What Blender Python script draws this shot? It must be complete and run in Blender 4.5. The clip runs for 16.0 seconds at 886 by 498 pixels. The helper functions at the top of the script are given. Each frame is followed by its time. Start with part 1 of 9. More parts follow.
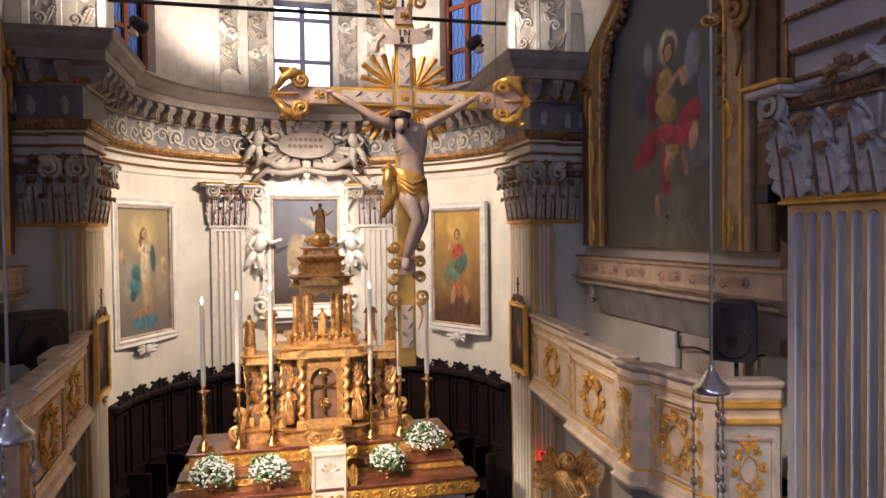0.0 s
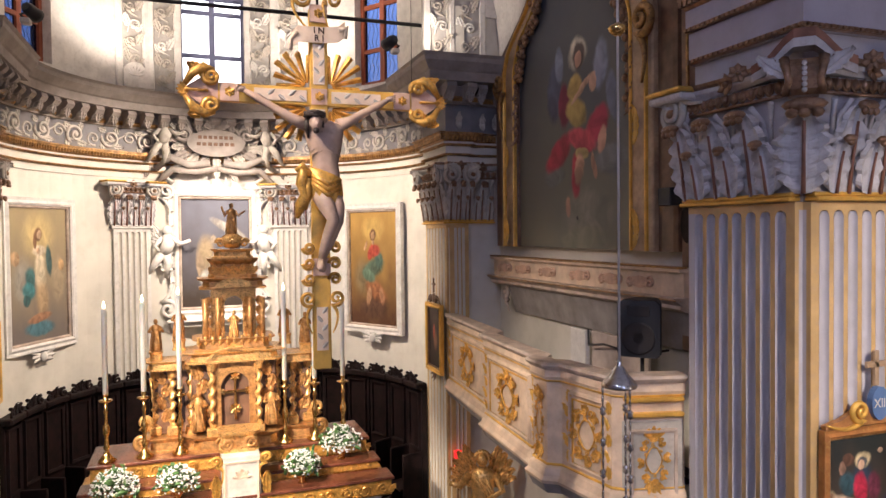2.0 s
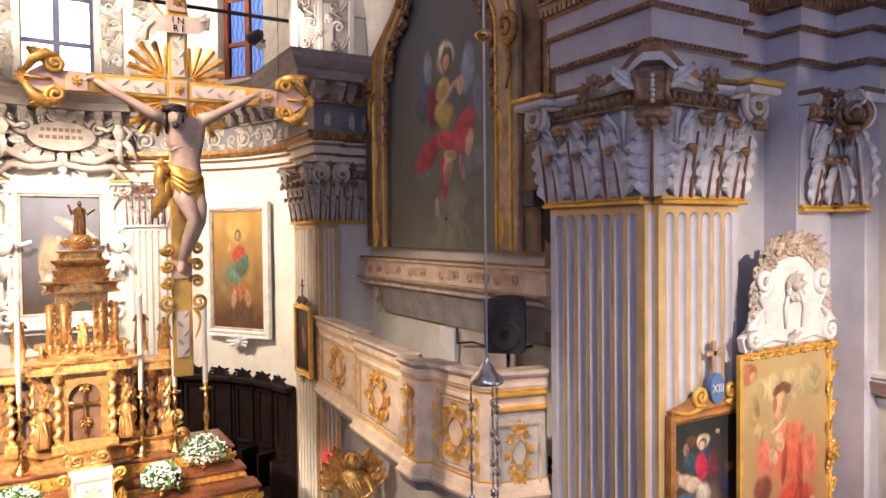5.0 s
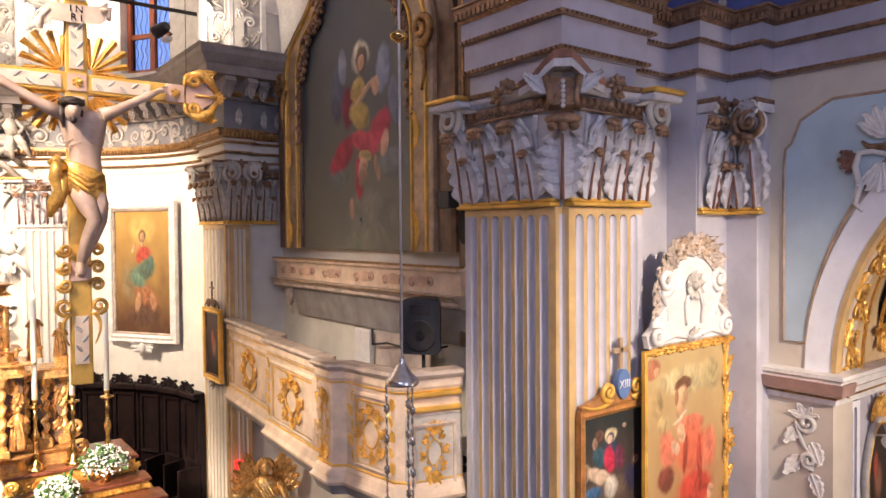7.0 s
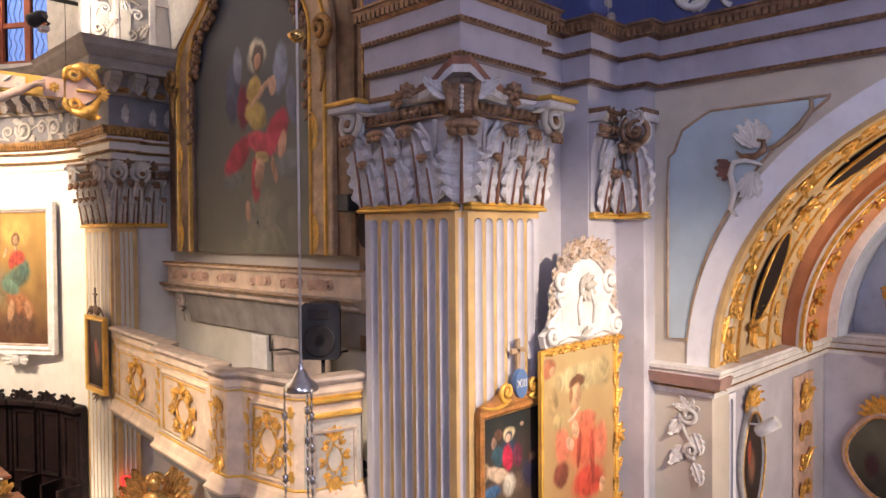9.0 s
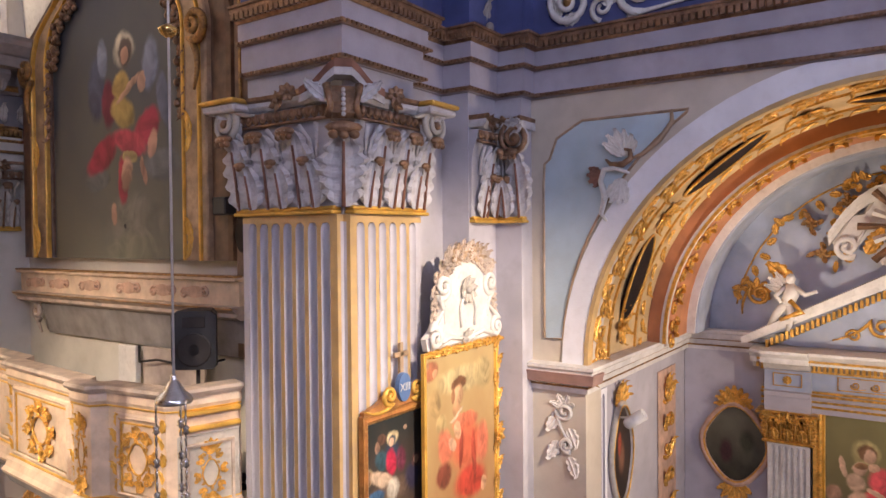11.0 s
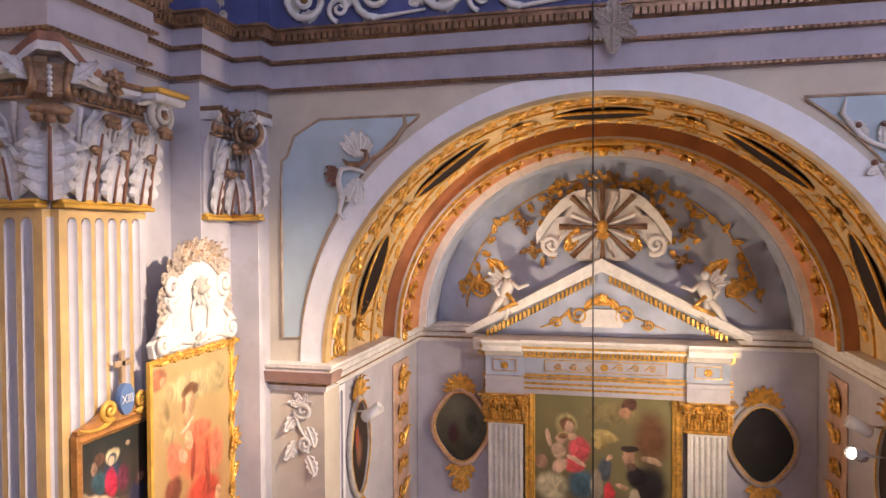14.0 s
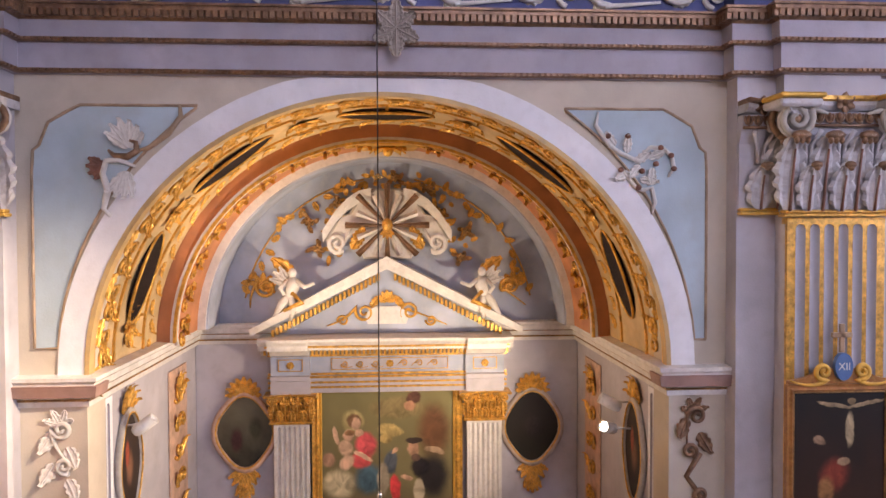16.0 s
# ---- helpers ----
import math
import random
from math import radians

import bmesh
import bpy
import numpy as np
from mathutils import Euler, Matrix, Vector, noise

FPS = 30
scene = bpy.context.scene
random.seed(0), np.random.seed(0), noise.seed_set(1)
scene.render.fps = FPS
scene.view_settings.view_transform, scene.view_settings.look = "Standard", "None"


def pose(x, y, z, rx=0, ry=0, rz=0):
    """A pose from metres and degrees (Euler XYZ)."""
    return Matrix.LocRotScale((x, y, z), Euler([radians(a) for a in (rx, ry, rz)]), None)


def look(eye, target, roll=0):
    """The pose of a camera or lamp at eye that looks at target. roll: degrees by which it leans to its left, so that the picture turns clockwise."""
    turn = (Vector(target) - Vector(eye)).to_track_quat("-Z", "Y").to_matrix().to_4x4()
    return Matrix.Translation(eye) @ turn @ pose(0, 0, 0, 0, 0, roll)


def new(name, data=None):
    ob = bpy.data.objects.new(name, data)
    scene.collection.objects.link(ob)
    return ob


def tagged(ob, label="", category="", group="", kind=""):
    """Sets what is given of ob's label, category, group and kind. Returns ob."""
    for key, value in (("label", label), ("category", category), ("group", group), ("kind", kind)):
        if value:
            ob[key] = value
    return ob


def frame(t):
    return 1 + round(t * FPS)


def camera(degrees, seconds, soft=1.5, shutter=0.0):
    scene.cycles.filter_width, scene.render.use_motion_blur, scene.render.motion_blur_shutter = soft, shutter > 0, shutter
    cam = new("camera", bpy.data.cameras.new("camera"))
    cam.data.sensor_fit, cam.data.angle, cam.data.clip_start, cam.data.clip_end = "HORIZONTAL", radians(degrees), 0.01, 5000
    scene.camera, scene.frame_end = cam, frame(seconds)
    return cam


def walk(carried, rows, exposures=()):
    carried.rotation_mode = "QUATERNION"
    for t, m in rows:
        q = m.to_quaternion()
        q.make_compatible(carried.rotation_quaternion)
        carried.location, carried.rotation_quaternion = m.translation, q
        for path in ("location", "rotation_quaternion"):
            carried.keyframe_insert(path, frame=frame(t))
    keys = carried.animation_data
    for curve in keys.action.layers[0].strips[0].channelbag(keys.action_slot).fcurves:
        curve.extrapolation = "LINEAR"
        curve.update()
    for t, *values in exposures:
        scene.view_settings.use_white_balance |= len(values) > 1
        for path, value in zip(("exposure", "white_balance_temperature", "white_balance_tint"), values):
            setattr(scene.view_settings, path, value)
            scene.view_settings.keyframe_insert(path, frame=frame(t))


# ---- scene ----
cam = camera(64.65, 16.0)
EYE = (0.0, 0.0, 5.0)
ROWS = [
    (0.0, pose(*EYE, 88.66, 0.63, -13.04)),
    (0.5, pose(*EYE, 88.69, 0.62, -14.76)),
    (1.0, pose(*EYE, 88.67, 0.60, -16.43)),
    (1.5, pose(*EYE, 88.65, 0.61, -18.15)),
    (2.0, pose(*EYE, 88.65, 0.62, -19.91)),
    (2.5, pose(*EYE, 88.64, 0.61, -21.68)),
    (3.0, pose(*EYE, 88.64, 0.60, -23.47)),
    (3.5, pose(*EYE, 88.63, 0.55, -25.25)),
    (4.0, pose(*EYE, 88.61, 0.56, -27.03)),
    (6.5, pose(*EYE, 88.57, 0.50, -35.68)),
    (7.0, pose(*EYE, 88.59, 0.46, -37.44)),
    (7.5, pose(*EYE, 88.62, 0.48, -39.32)),
    (8.0, pose(*EYE, 88.68, 0.44, -41.30)),
    (8.5, pose(*EYE, 88.73, 0.43, -43.38)),
    (9.0, pose(*EYE, 88.80, 0.43, -45.59)),
    (11.5, pose(*EYE, 89.06, 0.49, -58.25)),
    (12.0, pose(*EYE, 89.03, 0.46, -61.70)),
    (12.5, pose(*EYE, 88.95, 0.44, -65.21)),
    (13.0, pose(*EYE, 88.88, 0.35, -68.88)),
    (13.5, pose(*EYE, 88.83, 0.32, -72.61)),
    (14.0, pose(*EYE, 88.77, 0.28, -76.37)),
    (14.5, pose(*EYE, 88.74, 0.22, -80.42)),
    (15.0, pose(*EYE, 88.69, 0.22, -84.76)),
    (15.5, pose(*EYE, 88.64, 0.19, -89.32)),
    (16.0, pose(*EYE, 88.56, 0.21, -93.75)),
]
walk(cam, ROWS, ((0.0, 0.0, 5950, 10), (2.0, 0.28, 5900, 10), (4.0, 0.62, 5980, 10), (7.0, 0.92, 6200, 10), (9.0, 1.0, 6300, 10), (11.5, 1.0, 6400, 10), (12.5, 1.0, 6450, 10), (14.0, 1.2, 6750, 10), (15.0, 1.34, 6950, 10), (16.0, 1.42, 7000, 10)))

# world, lights, exposure
world = bpy.data.worlds.new("sky")
scene.world = world
world.use_nodes = True
wn = world.node_tree
sky = wn.nodes.new("ShaderNodeTexSky")
sky.sky_type, sky.sun_disc = "NISHITA", False
sky.sun_elevation, sky.sun_rotation = radians(32), radians(10)
sky.dust_density, sky.air_density = 6.0, 0.8
wn.nodes["Background"].inputs["Strength"].default_value = 0.15
wn.links.new(sky.outputs[0], wn.nodes["Background"].inputs["Color"])


def area_lamp(name, at, target, w, h, power, color):
    d = bpy.data.lights.new(name, "AREA")
    d.shape, d.size, d.size_y, d.energy, d.color = "RECTANGLE", w, h, power, color
    ob = new(name, d)
    ob.matrix_world = look(at, target)
    return ob


def spot_lamp(name, at, target, power, color, cone=60, blend=0.6, size=0.06):
    d = bpy.data.lights.new(name, "SPOT")
    d.energy, d.color, d.spot_size, d.spot_blend, d.shadow_soft_size = power, color, radians(cone), blend, size
    ob = new(name, d)
    ob.matrix_world = look(at, target)
    return ob


WARM, COOL = (1.0, 0.81, 0.64), (0.64, 0.67, 1.0)
# daylight in the nave's windows (behind and beside the camera)
area_lamp("window_light", (-4.55, -2.2, 8.6), (2.0, 0.5, 4.0), 2.2, 1.6, 205, COOL)
area_lamp("window_light", (-4.55, -6.5, 8.6), (2.0, -2.0, 4.0), 2.2, 1.6, 125, COOL)
area_lamp("window_light", (0.55, -9.7, 6.1), (1.5, 0.0, 5.0), 2.6, 2.8, 125, COOL)
# spotlights of the apse, on the ends of its cornice, and two uplights on the ledge
spot_lamp("apse_spot", (-1.62, 9.55, 7.75), (2.2, 12.3, 4.4), 1700, WARM, 66, 0.6)
spot_lamp("apse_spot", (2.72, 9.55, 7.75), (-1.1, 12.3, 4.4), 1700, WARM, 66, 0.6)
spot_lamp("ledge_uplight", (-1.05, 12.0, 7.6), (-0.2, 12.0, 9.8), 230, WARM, 160, 0.8, 0.2)
spot_lamp("ledge_uplight", (2.15, 12.0, 7.6), (1.3, 12.0, 9.8), 230, WARM, 160, 0.8, 0.2)
spot_lamp("arch_uplight", (2.95, 8.95, 7.62), (3.45, 9.45, 8.3), 32, WARM, 140, 0.8)
spot_lamp("arch_uplight", (-1.85, 8.95, 7.62), (-2.35, 9.45, 8.3), 32, WARM, 140, 0.8)
# two unseen spots, added only to brighten the altar
spot_lamp("altar_fill_spot", (-1.7, 6.6, 8.3), (0.5, 8.0, 3.0), 800, WARM, 36, 0.8)
spot_lamp("altar_fill_spot", (-2.4, 3.3, 6.7), (0.45, 8.0, 2.7), 4700, WARM, 28, 0.8)
spot_lamp("crucifix_spot", (-2.2, 2.2, 8.4), (0.7, 4.0, 5.4), 1250, WARM, 24, 0.7)
# another added spot, no fitting behind it, to lift the gallery
spot_lamp("gallery_fill_spot", (-2.6, 5.2, 7.4), (3.3, 7.2, 3.3), 950, WARM, 33, 0.9)
# spot on the cartouche beside the chancel pier
spot_lamp("picture_spot", (2.6, -3.0, 7.6), (4.75, 3.4, 3.8), 1900, WARM, 29, 0.9)
# chapel spots
spot_lamp("chapel_spot", (6.7, 2.0, 3.3), (7.6, -0.4, 5.7), 95, WARM, 120, 0.8)
spot_lamp("chapel_spot", (6.75, -1.9, 3.35), (8.4, 0.6, 3.0), 105, WARM, 120, 0.8)
spot_lamp("chapel_spot", (6.7, -1.9, 3.1), (6.1, 2.4, 4.5), 185, WARM, 95, 0.8)

# materials


def material(name, color, rough=0.6, metal=0.0, vary=0.12, scale=6.0, bump=0.15, fine=60.0, dirt=None, dirt_amount=0.35, coat=0.0):
    m = bpy.data.materials.new(name)
    m.use_nodes = True
    nt = m.node_tree
    bs = nt.nodes["Principled BSDF"]
    tc = nt.nodes.new("ShaderNodeTexCoord")
    geo = nt.nodes.new("ShaderNodeNewGeometry")
    n1 = nt.nodes.new("ShaderNodeTexNoise")
    n1.inputs["Scale"].default_value, n1.inputs["Detail"].default_value = scale, 6
    n2 = nt.nodes.new("ShaderNodeTexNoise")
    n2.inputs["Scale"].default_value, n2.inputs["Detail"].default_value = fine, 3
    nt.links.new(geo.outputs["Position"], n1.inputs["Vector"])
    nt.links.new(geo.outputs["Position"], n2.inputs["Vector"])
    dark = tuple(c * (1 - vary * 2) for c in color[:3])
    light = tuple(min(1, c * (1 + vary)) for c in color[:3])
    ramp = nt.nodes.new("ShaderNodeValToRGB")
    ramp.color_ramp.elements[0].position, ramp.color_ramp.elements[1].position = 0.3, 0.7
    ramp.color_ramp.elements[0].color, ramp.color_ramp.elements[1].color = (*dark, 1), (*light, 1)
    nt.links.new(n1.outputs["Fac"], ramp.inputs["Fac"])
    out = ramp.outputs["Color"]
    if dirt:
        r2 = nt.nodes.new("ShaderNodeValToRGB")
        r2.color_ramp.elements[0].position, r2.color_ramp.elements[1].position = 0.5, 0.72
        r2.color_ramp.elements[0].color, r2.color_ramp.elements[1].color = (0, 0, 0, 1), (dirt_amount,) * 3 + (1,)
        n3 = nt.nodes.new("ShaderNodeTexNoise")
        n3.inputs["Scale"].default_value, n3.inputs["Detail"].default_value = scale * 3.7, 8
        nt.links.new(geo.outputs["Position"], n3.inputs["Vector"])
        nt.links.new(n3.outputs["Fac"], r2.inputs["Fac"])
        mix = nt.nodes.new("ShaderNodeMix")
        mix.data_type = "RGBA"
        nt.links.new(r2.outputs["Color"], mix.inputs["Factor"])
        nt.links.new(out, mix.inputs["A"])
        mix.inputs["B"].default_value = (*dirt, 1)
        out = mix.outputs["Result"]
    nt.links.new(out, bs.inputs["Base Color"])
    rr = nt.nodes.new("ShaderNodeMapRange")
    rr.inputs["To Min"].default_value, rr.inputs["To Max"].default_value = max(0.03, rough - 0.12), min(1, rough + 0.12)
    nt.links.new(n2.outputs["Fac"], rr.inputs["Value"])
    nt.links.new(rr.outputs["Result"], bs.inputs["Roughness"])
    bs.inputs["Metallic"].default_value = metal
    bs.inputs["Coat Weight"].default_value = coat
    b = nt.nodes.new("ShaderNodeBump")
    b.inputs["Strength"].default_value, b.inputs["Distance"].default_value = bump, 0.01
    nt.links.new(n2.outputs["Fac"], b.inputs["Height"])
    nt.links.new(b.outputs["Normal"], bs.inputs["Normal"])
    return m


M_WHITE = material("white_stucco", (0.72, 0.68, 0.62), 0.7, vary=0.08, dirt=(0.45, 0.40, 0.33))
M_CREAM = material("cream_plaster", (0.70, 0.65, 0.55), 0.75, vary=0.07, scale=1.6, dirt=(0.5, 0.45, 0.34), dirt_amount=0.25)
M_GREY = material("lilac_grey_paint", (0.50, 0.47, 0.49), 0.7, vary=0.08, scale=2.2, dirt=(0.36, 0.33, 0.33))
# grey stucco, its colour lowered to carry the apse cornice's shade
M_DUSK = material("shade_darkened_grey_stucco", (0.34, 0.29, 0.25), 0.75, vary=0.12, scale=4, dirt=(0.2, 0.17, 0.15))
M_BLUE = material("blue_frieze_paint", (0.075, 0.09, 0.23), 0.65, vary=0.16, scale=3)
M_BLUEGREY = material("blue_grey_paint", (0.21, 0.195, 0.195), 0.7, vary=0.12, scale=3)
M_SKYBLUE = material("pale_blue_panel", (0.47, 0.56, 0.60), 0.75, vary=0.1, scale=1.8, dirt=(0.42, 0.45, 0.44))
M_GOLD = material("gilding", (0.80, 0.44, 0.09), 0.33, 0.5, vary=0.22, scale=14, bump=0.3, fine=90, dirt=(0.22, 0.10, 0.04), dirt_amount=0.6)
M_OLDGOLD = material("old_gilding", (0.44, 0.24, 0.08), 0.42, 0.5, vary=0.3, scale=12, bump=0.4, fine=80, dirt=(0.10, 0.05, 0.03), dirt_amount=0.75)
M_OCHRE = material("ochre_gilt_paint", (0.80, 0.47, 0.09), 0.42, 0.4, vary=0.15, scale=5, dirt=(0.4, 0.24, 0.08))
M_LIMEWHITE = material("limewash_white", (0.83, 0.81, 0.81), 0.75, vary=0.05, scale=3, dirt=(0.62, 0.58, 0.55), dirt_amount=0.25)
# the lilac-grey paint again, with shade put into its colour
M_SHADEGREY = material("lilac_grey_with_shade", (0.42, 0.385, 0.425), 0.7, vary=0.08, scale=2.2, dirt=(0.31, 0.27, 0.28))
M_FILLET = material("worn_fillet_gilding", (0.60, 0.40, 0.17), 0.5, 0.15, vary=0.12, scale=5, dirt=(0.45, 0.33, 0.22))
M_ROSEBROWN = material("rose_brown_paint", (0.36, 0.22, 0.18), 0.6, vary=0.14, scale=5)
M_TERRA = material("terracotta_paint", (0.55, 0.23, 0.10), 0.7, vary=0.15, scale=3)
M_PINK = material("rose_marble_paint", (0.62, 0.40, 0.28), 0.5, vary=0.15, scale=9)
M_DARKWOOD = material("dark_walnut", (0.013, 0.005, 0.0045), 0.62, vary=0.35, scale=8, bump=0.3)
M_DARKWOOD.node_tree.nodes["Principled BSDF"].inputs["Specular IOR Level"].default_value = 0.25
M_REDWOOD = material("red_varnished_wood", (0.16, 0.05, 0.025), 0.3, vary=0.3, scale=6, coat=0.3)
M_PARAPET = material("painted_parapet", (0.72, 0.55, 0.39), 0.5, vary=0.12, scale=5, dirt=(0.5, 0.33, 0.2))
M_RAIL = material("worn_rail_wood", (0.52, 0.41, 0.32), 0.5, vary=0.2, scale=7, dirt=(0.55, 0.47, 0.4))
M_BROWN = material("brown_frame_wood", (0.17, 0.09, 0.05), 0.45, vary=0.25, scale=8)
M_STUCCO = material("aged_stucco", (0.50, 0.45, 0.38), 0.7, vary=0.12, scale=5, dirt=(0.28, 0.22, 0.17))
M_LUNETTE = material("lunette_paint", (0.42, 0.46, 0.55), 0.7, vary=0.15, scale=2.5, dirt=(0.5, 0.5, 0.48))
M_BUFF = material("buff_plaster", (0.60, 0.52, 0.41), 0.75, vary=0.07, scale=1.8, dirt=(0.45, 0.38, 0.28), dirt_amount=0.3)
M_LINING = material("red_lining", (0.55, 0.10, 0.04), 0.6)
M_FRAMEWOOD = material("honey_frame_wood", (0.40, 0.17, 0.05), 0.38, 0.1, vary=0.2, scale=9, dirt=(0.6, 0.36, 0.1))
M_TAN = material("tan_gilt_wood", (0.45, 0.31, 0.19), 0.45, 0.15, vary=0.2, scale=6, dirt=(0.2, 0.1, 0.05))
M_VAULT = material("golden_vault_paint", (0.62, 0.44, 0.22), 0.55, vary=0.14, scale=3, dirt=(0.5, 0.30, 0.10))
M_ACANTHUS = material("greyed_white_acanthus", (0.58, 0.55, 0.54), 0.65, vary=0.1, scale=7, bump=0.2, dirt=(0.26, 0.18, 0.14), dirt_amount=0.35)
M_BROWNGILT = material("brown_rubbed_gilding", (0.30, 0.175, 0.10), 0.38, 0.45, vary=0.25, scale=12, bump=0.3, dirt=(0.13, 0.055, 0.03), dirt_amount=0.6)
M_STALK = material("red_brown_stalk_paint", (0.25, 0.11, 0.07), 0.6, vary=0.2, scale=9)
M_TABGOLD = material("dim_carved_gilding", (0.84, 0.50, 0.17), 0.3, 0.6, vary=0.2, scale=16, bump=0.4, fine=70, dirt=(0.22, 0.09, 0.03), dirt_amount=0.5)
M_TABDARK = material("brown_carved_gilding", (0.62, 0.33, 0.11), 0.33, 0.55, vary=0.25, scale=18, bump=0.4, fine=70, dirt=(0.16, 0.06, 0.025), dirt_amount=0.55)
M_DRUM = material("grey_drum_stucco", (0.44, 0.41, 0.37), 0.75, vary=0.1, scale=5, dirt=(0.30, 0.25, 0.2))
# frame colour tinted blue-grey with the glow of the bright window
M_GLOWFRAME = material("window_frame_with_glow_tint", (0.16, 0.17, 0.27), 0.5, vary=0.12)
M_BLACK = material("black_plastic", (0.018, 0.018, 0.022), 0.5, vary=0.1)
M_IRON = material("dark_iron", (0.04, 0.035, 0.035), 0.5, 0.6)
M_BRASS = material("polished_brass", (0.72, 0.47, 0.16), 0.25, 1.0, vary=0.12, scale=20, dirt=(0.3, 0.17, 0.06))
M_SILVER = material("silver", (0.72, 0.70, 0.68), 0.22, 1.0, vary=0.12, scale=25)
M_ROPE = material("pale_cord", (0.55, 0.52, 0.5), 0.6)
M_WAX = material("candle_wax", (0.85, 0.82, 0.74), 0.5, vary=0.03)
M_WAX.node_tree.nodes["Principled BSDF"].inputs["Subsurface Weight"].default_value = 0.7
M_WAX.node_tree.nodes["Principled BSDF"].inputs["Subsurface Radius"].default_value = (0.06, 0.05, 0.04)
M_LEAF = material("green_leaf", (0.08, 0.17, 0.04), 0.5, vary=0.35, scale=30)
M_FLOWER = material("white_petals", (0.82, 0.82, 0.74), 0.6, vary=0.05)
M_SKIN = material("painted_wood_figure", (0.50, 0.345, 0.245), 0.42, vary=0.15, scale=12)
M_HAIR = material("dark_painted_wood", (0.05, 0.03, 0.02), 0.6)
M_MARBLE = material("veined_marble", (0.66, 0.60, 0.50), 0.3, vary=0.18, scale=5, dirt=(0.45, 0.36, 0.26))
M_STONE = material("bare_grey_stone", (0.30, 0.27, 0.25), 0.8, vary=0.15, scale=5, bump=0.4)
M_FLOOR = material("stone_floor", (0.30, 0.24, 0.20), 0.4, vary=0.15, scale=2)
M_REDFRAME = material("red_window_frame", (0.33, 0.09, 0.04), 0.5, vary=0.15)
M_BLUEDISC = material("blue_enamel", (0.10, 0.18, 0.36), 0.4)
M_RED = material("red_glass", (0.55, 0.02, 0.02), 0.2)
M_BOARD = material("raw_board", (0.42, 0.34, 0.29), 0.8, vary=0.15)


def glass_material(name, color):
    m = bpy.data.materials.new(name)
    m.use_nodes = True
    nt = m.node_tree
    nt.nodes.remove(nt.nodes["Principled BSDF"])
    tr, gl, mx = nt.nodes.new("ShaderNodeBsdfTransparent"), nt.nodes.new("ShaderNodeBsdfGlossy"), nt.nodes.new("ShaderNodeMixShader")
    tr.inputs["Color"].default_value = (*color, 1)
    gl.inputs["Roughness"].default_value = 0.1
    mx.inputs["Fac"].default_value = 0.06
    nt.links.new(tr.outputs[0], mx.inputs[1])
    nt.links.new(gl.outputs[0], mx.inputs[2])
    nt.links.new(mx.outputs[0], nt.nodes["Material Output"].inputs["Surface"])
    return m


M_GLASS = glass_material("window_glass", (0.9, 0.93, 1.0))
M_LEADED = glass_material("leaded_blue_glass", (0.16, 0.22, 0.38))


def glow_material(name, color, strength):
    m = bpy.data.materials.new(name)
    m.use_nodes = True
    b = m.node_tree.nodes["Principled BSDF"]
    b.inputs["Base Color"].default_value = (*color, 1)
    b.inputs["Emission Color"].default_value = (*color, 1)
    b.inputs["Emission Strength"].default_value = strength
    return m


M_FLAME = glow_material("candle_flame", (1.0, 0.75, 0.4), 12)
M_BULB = glow_material("lamp_glass", (1.0, 0.92, 0.75), 14)
M_REDGLOW = glow_material("red_votive_glass", (0.9, 0.02, 0.02), 1.2)


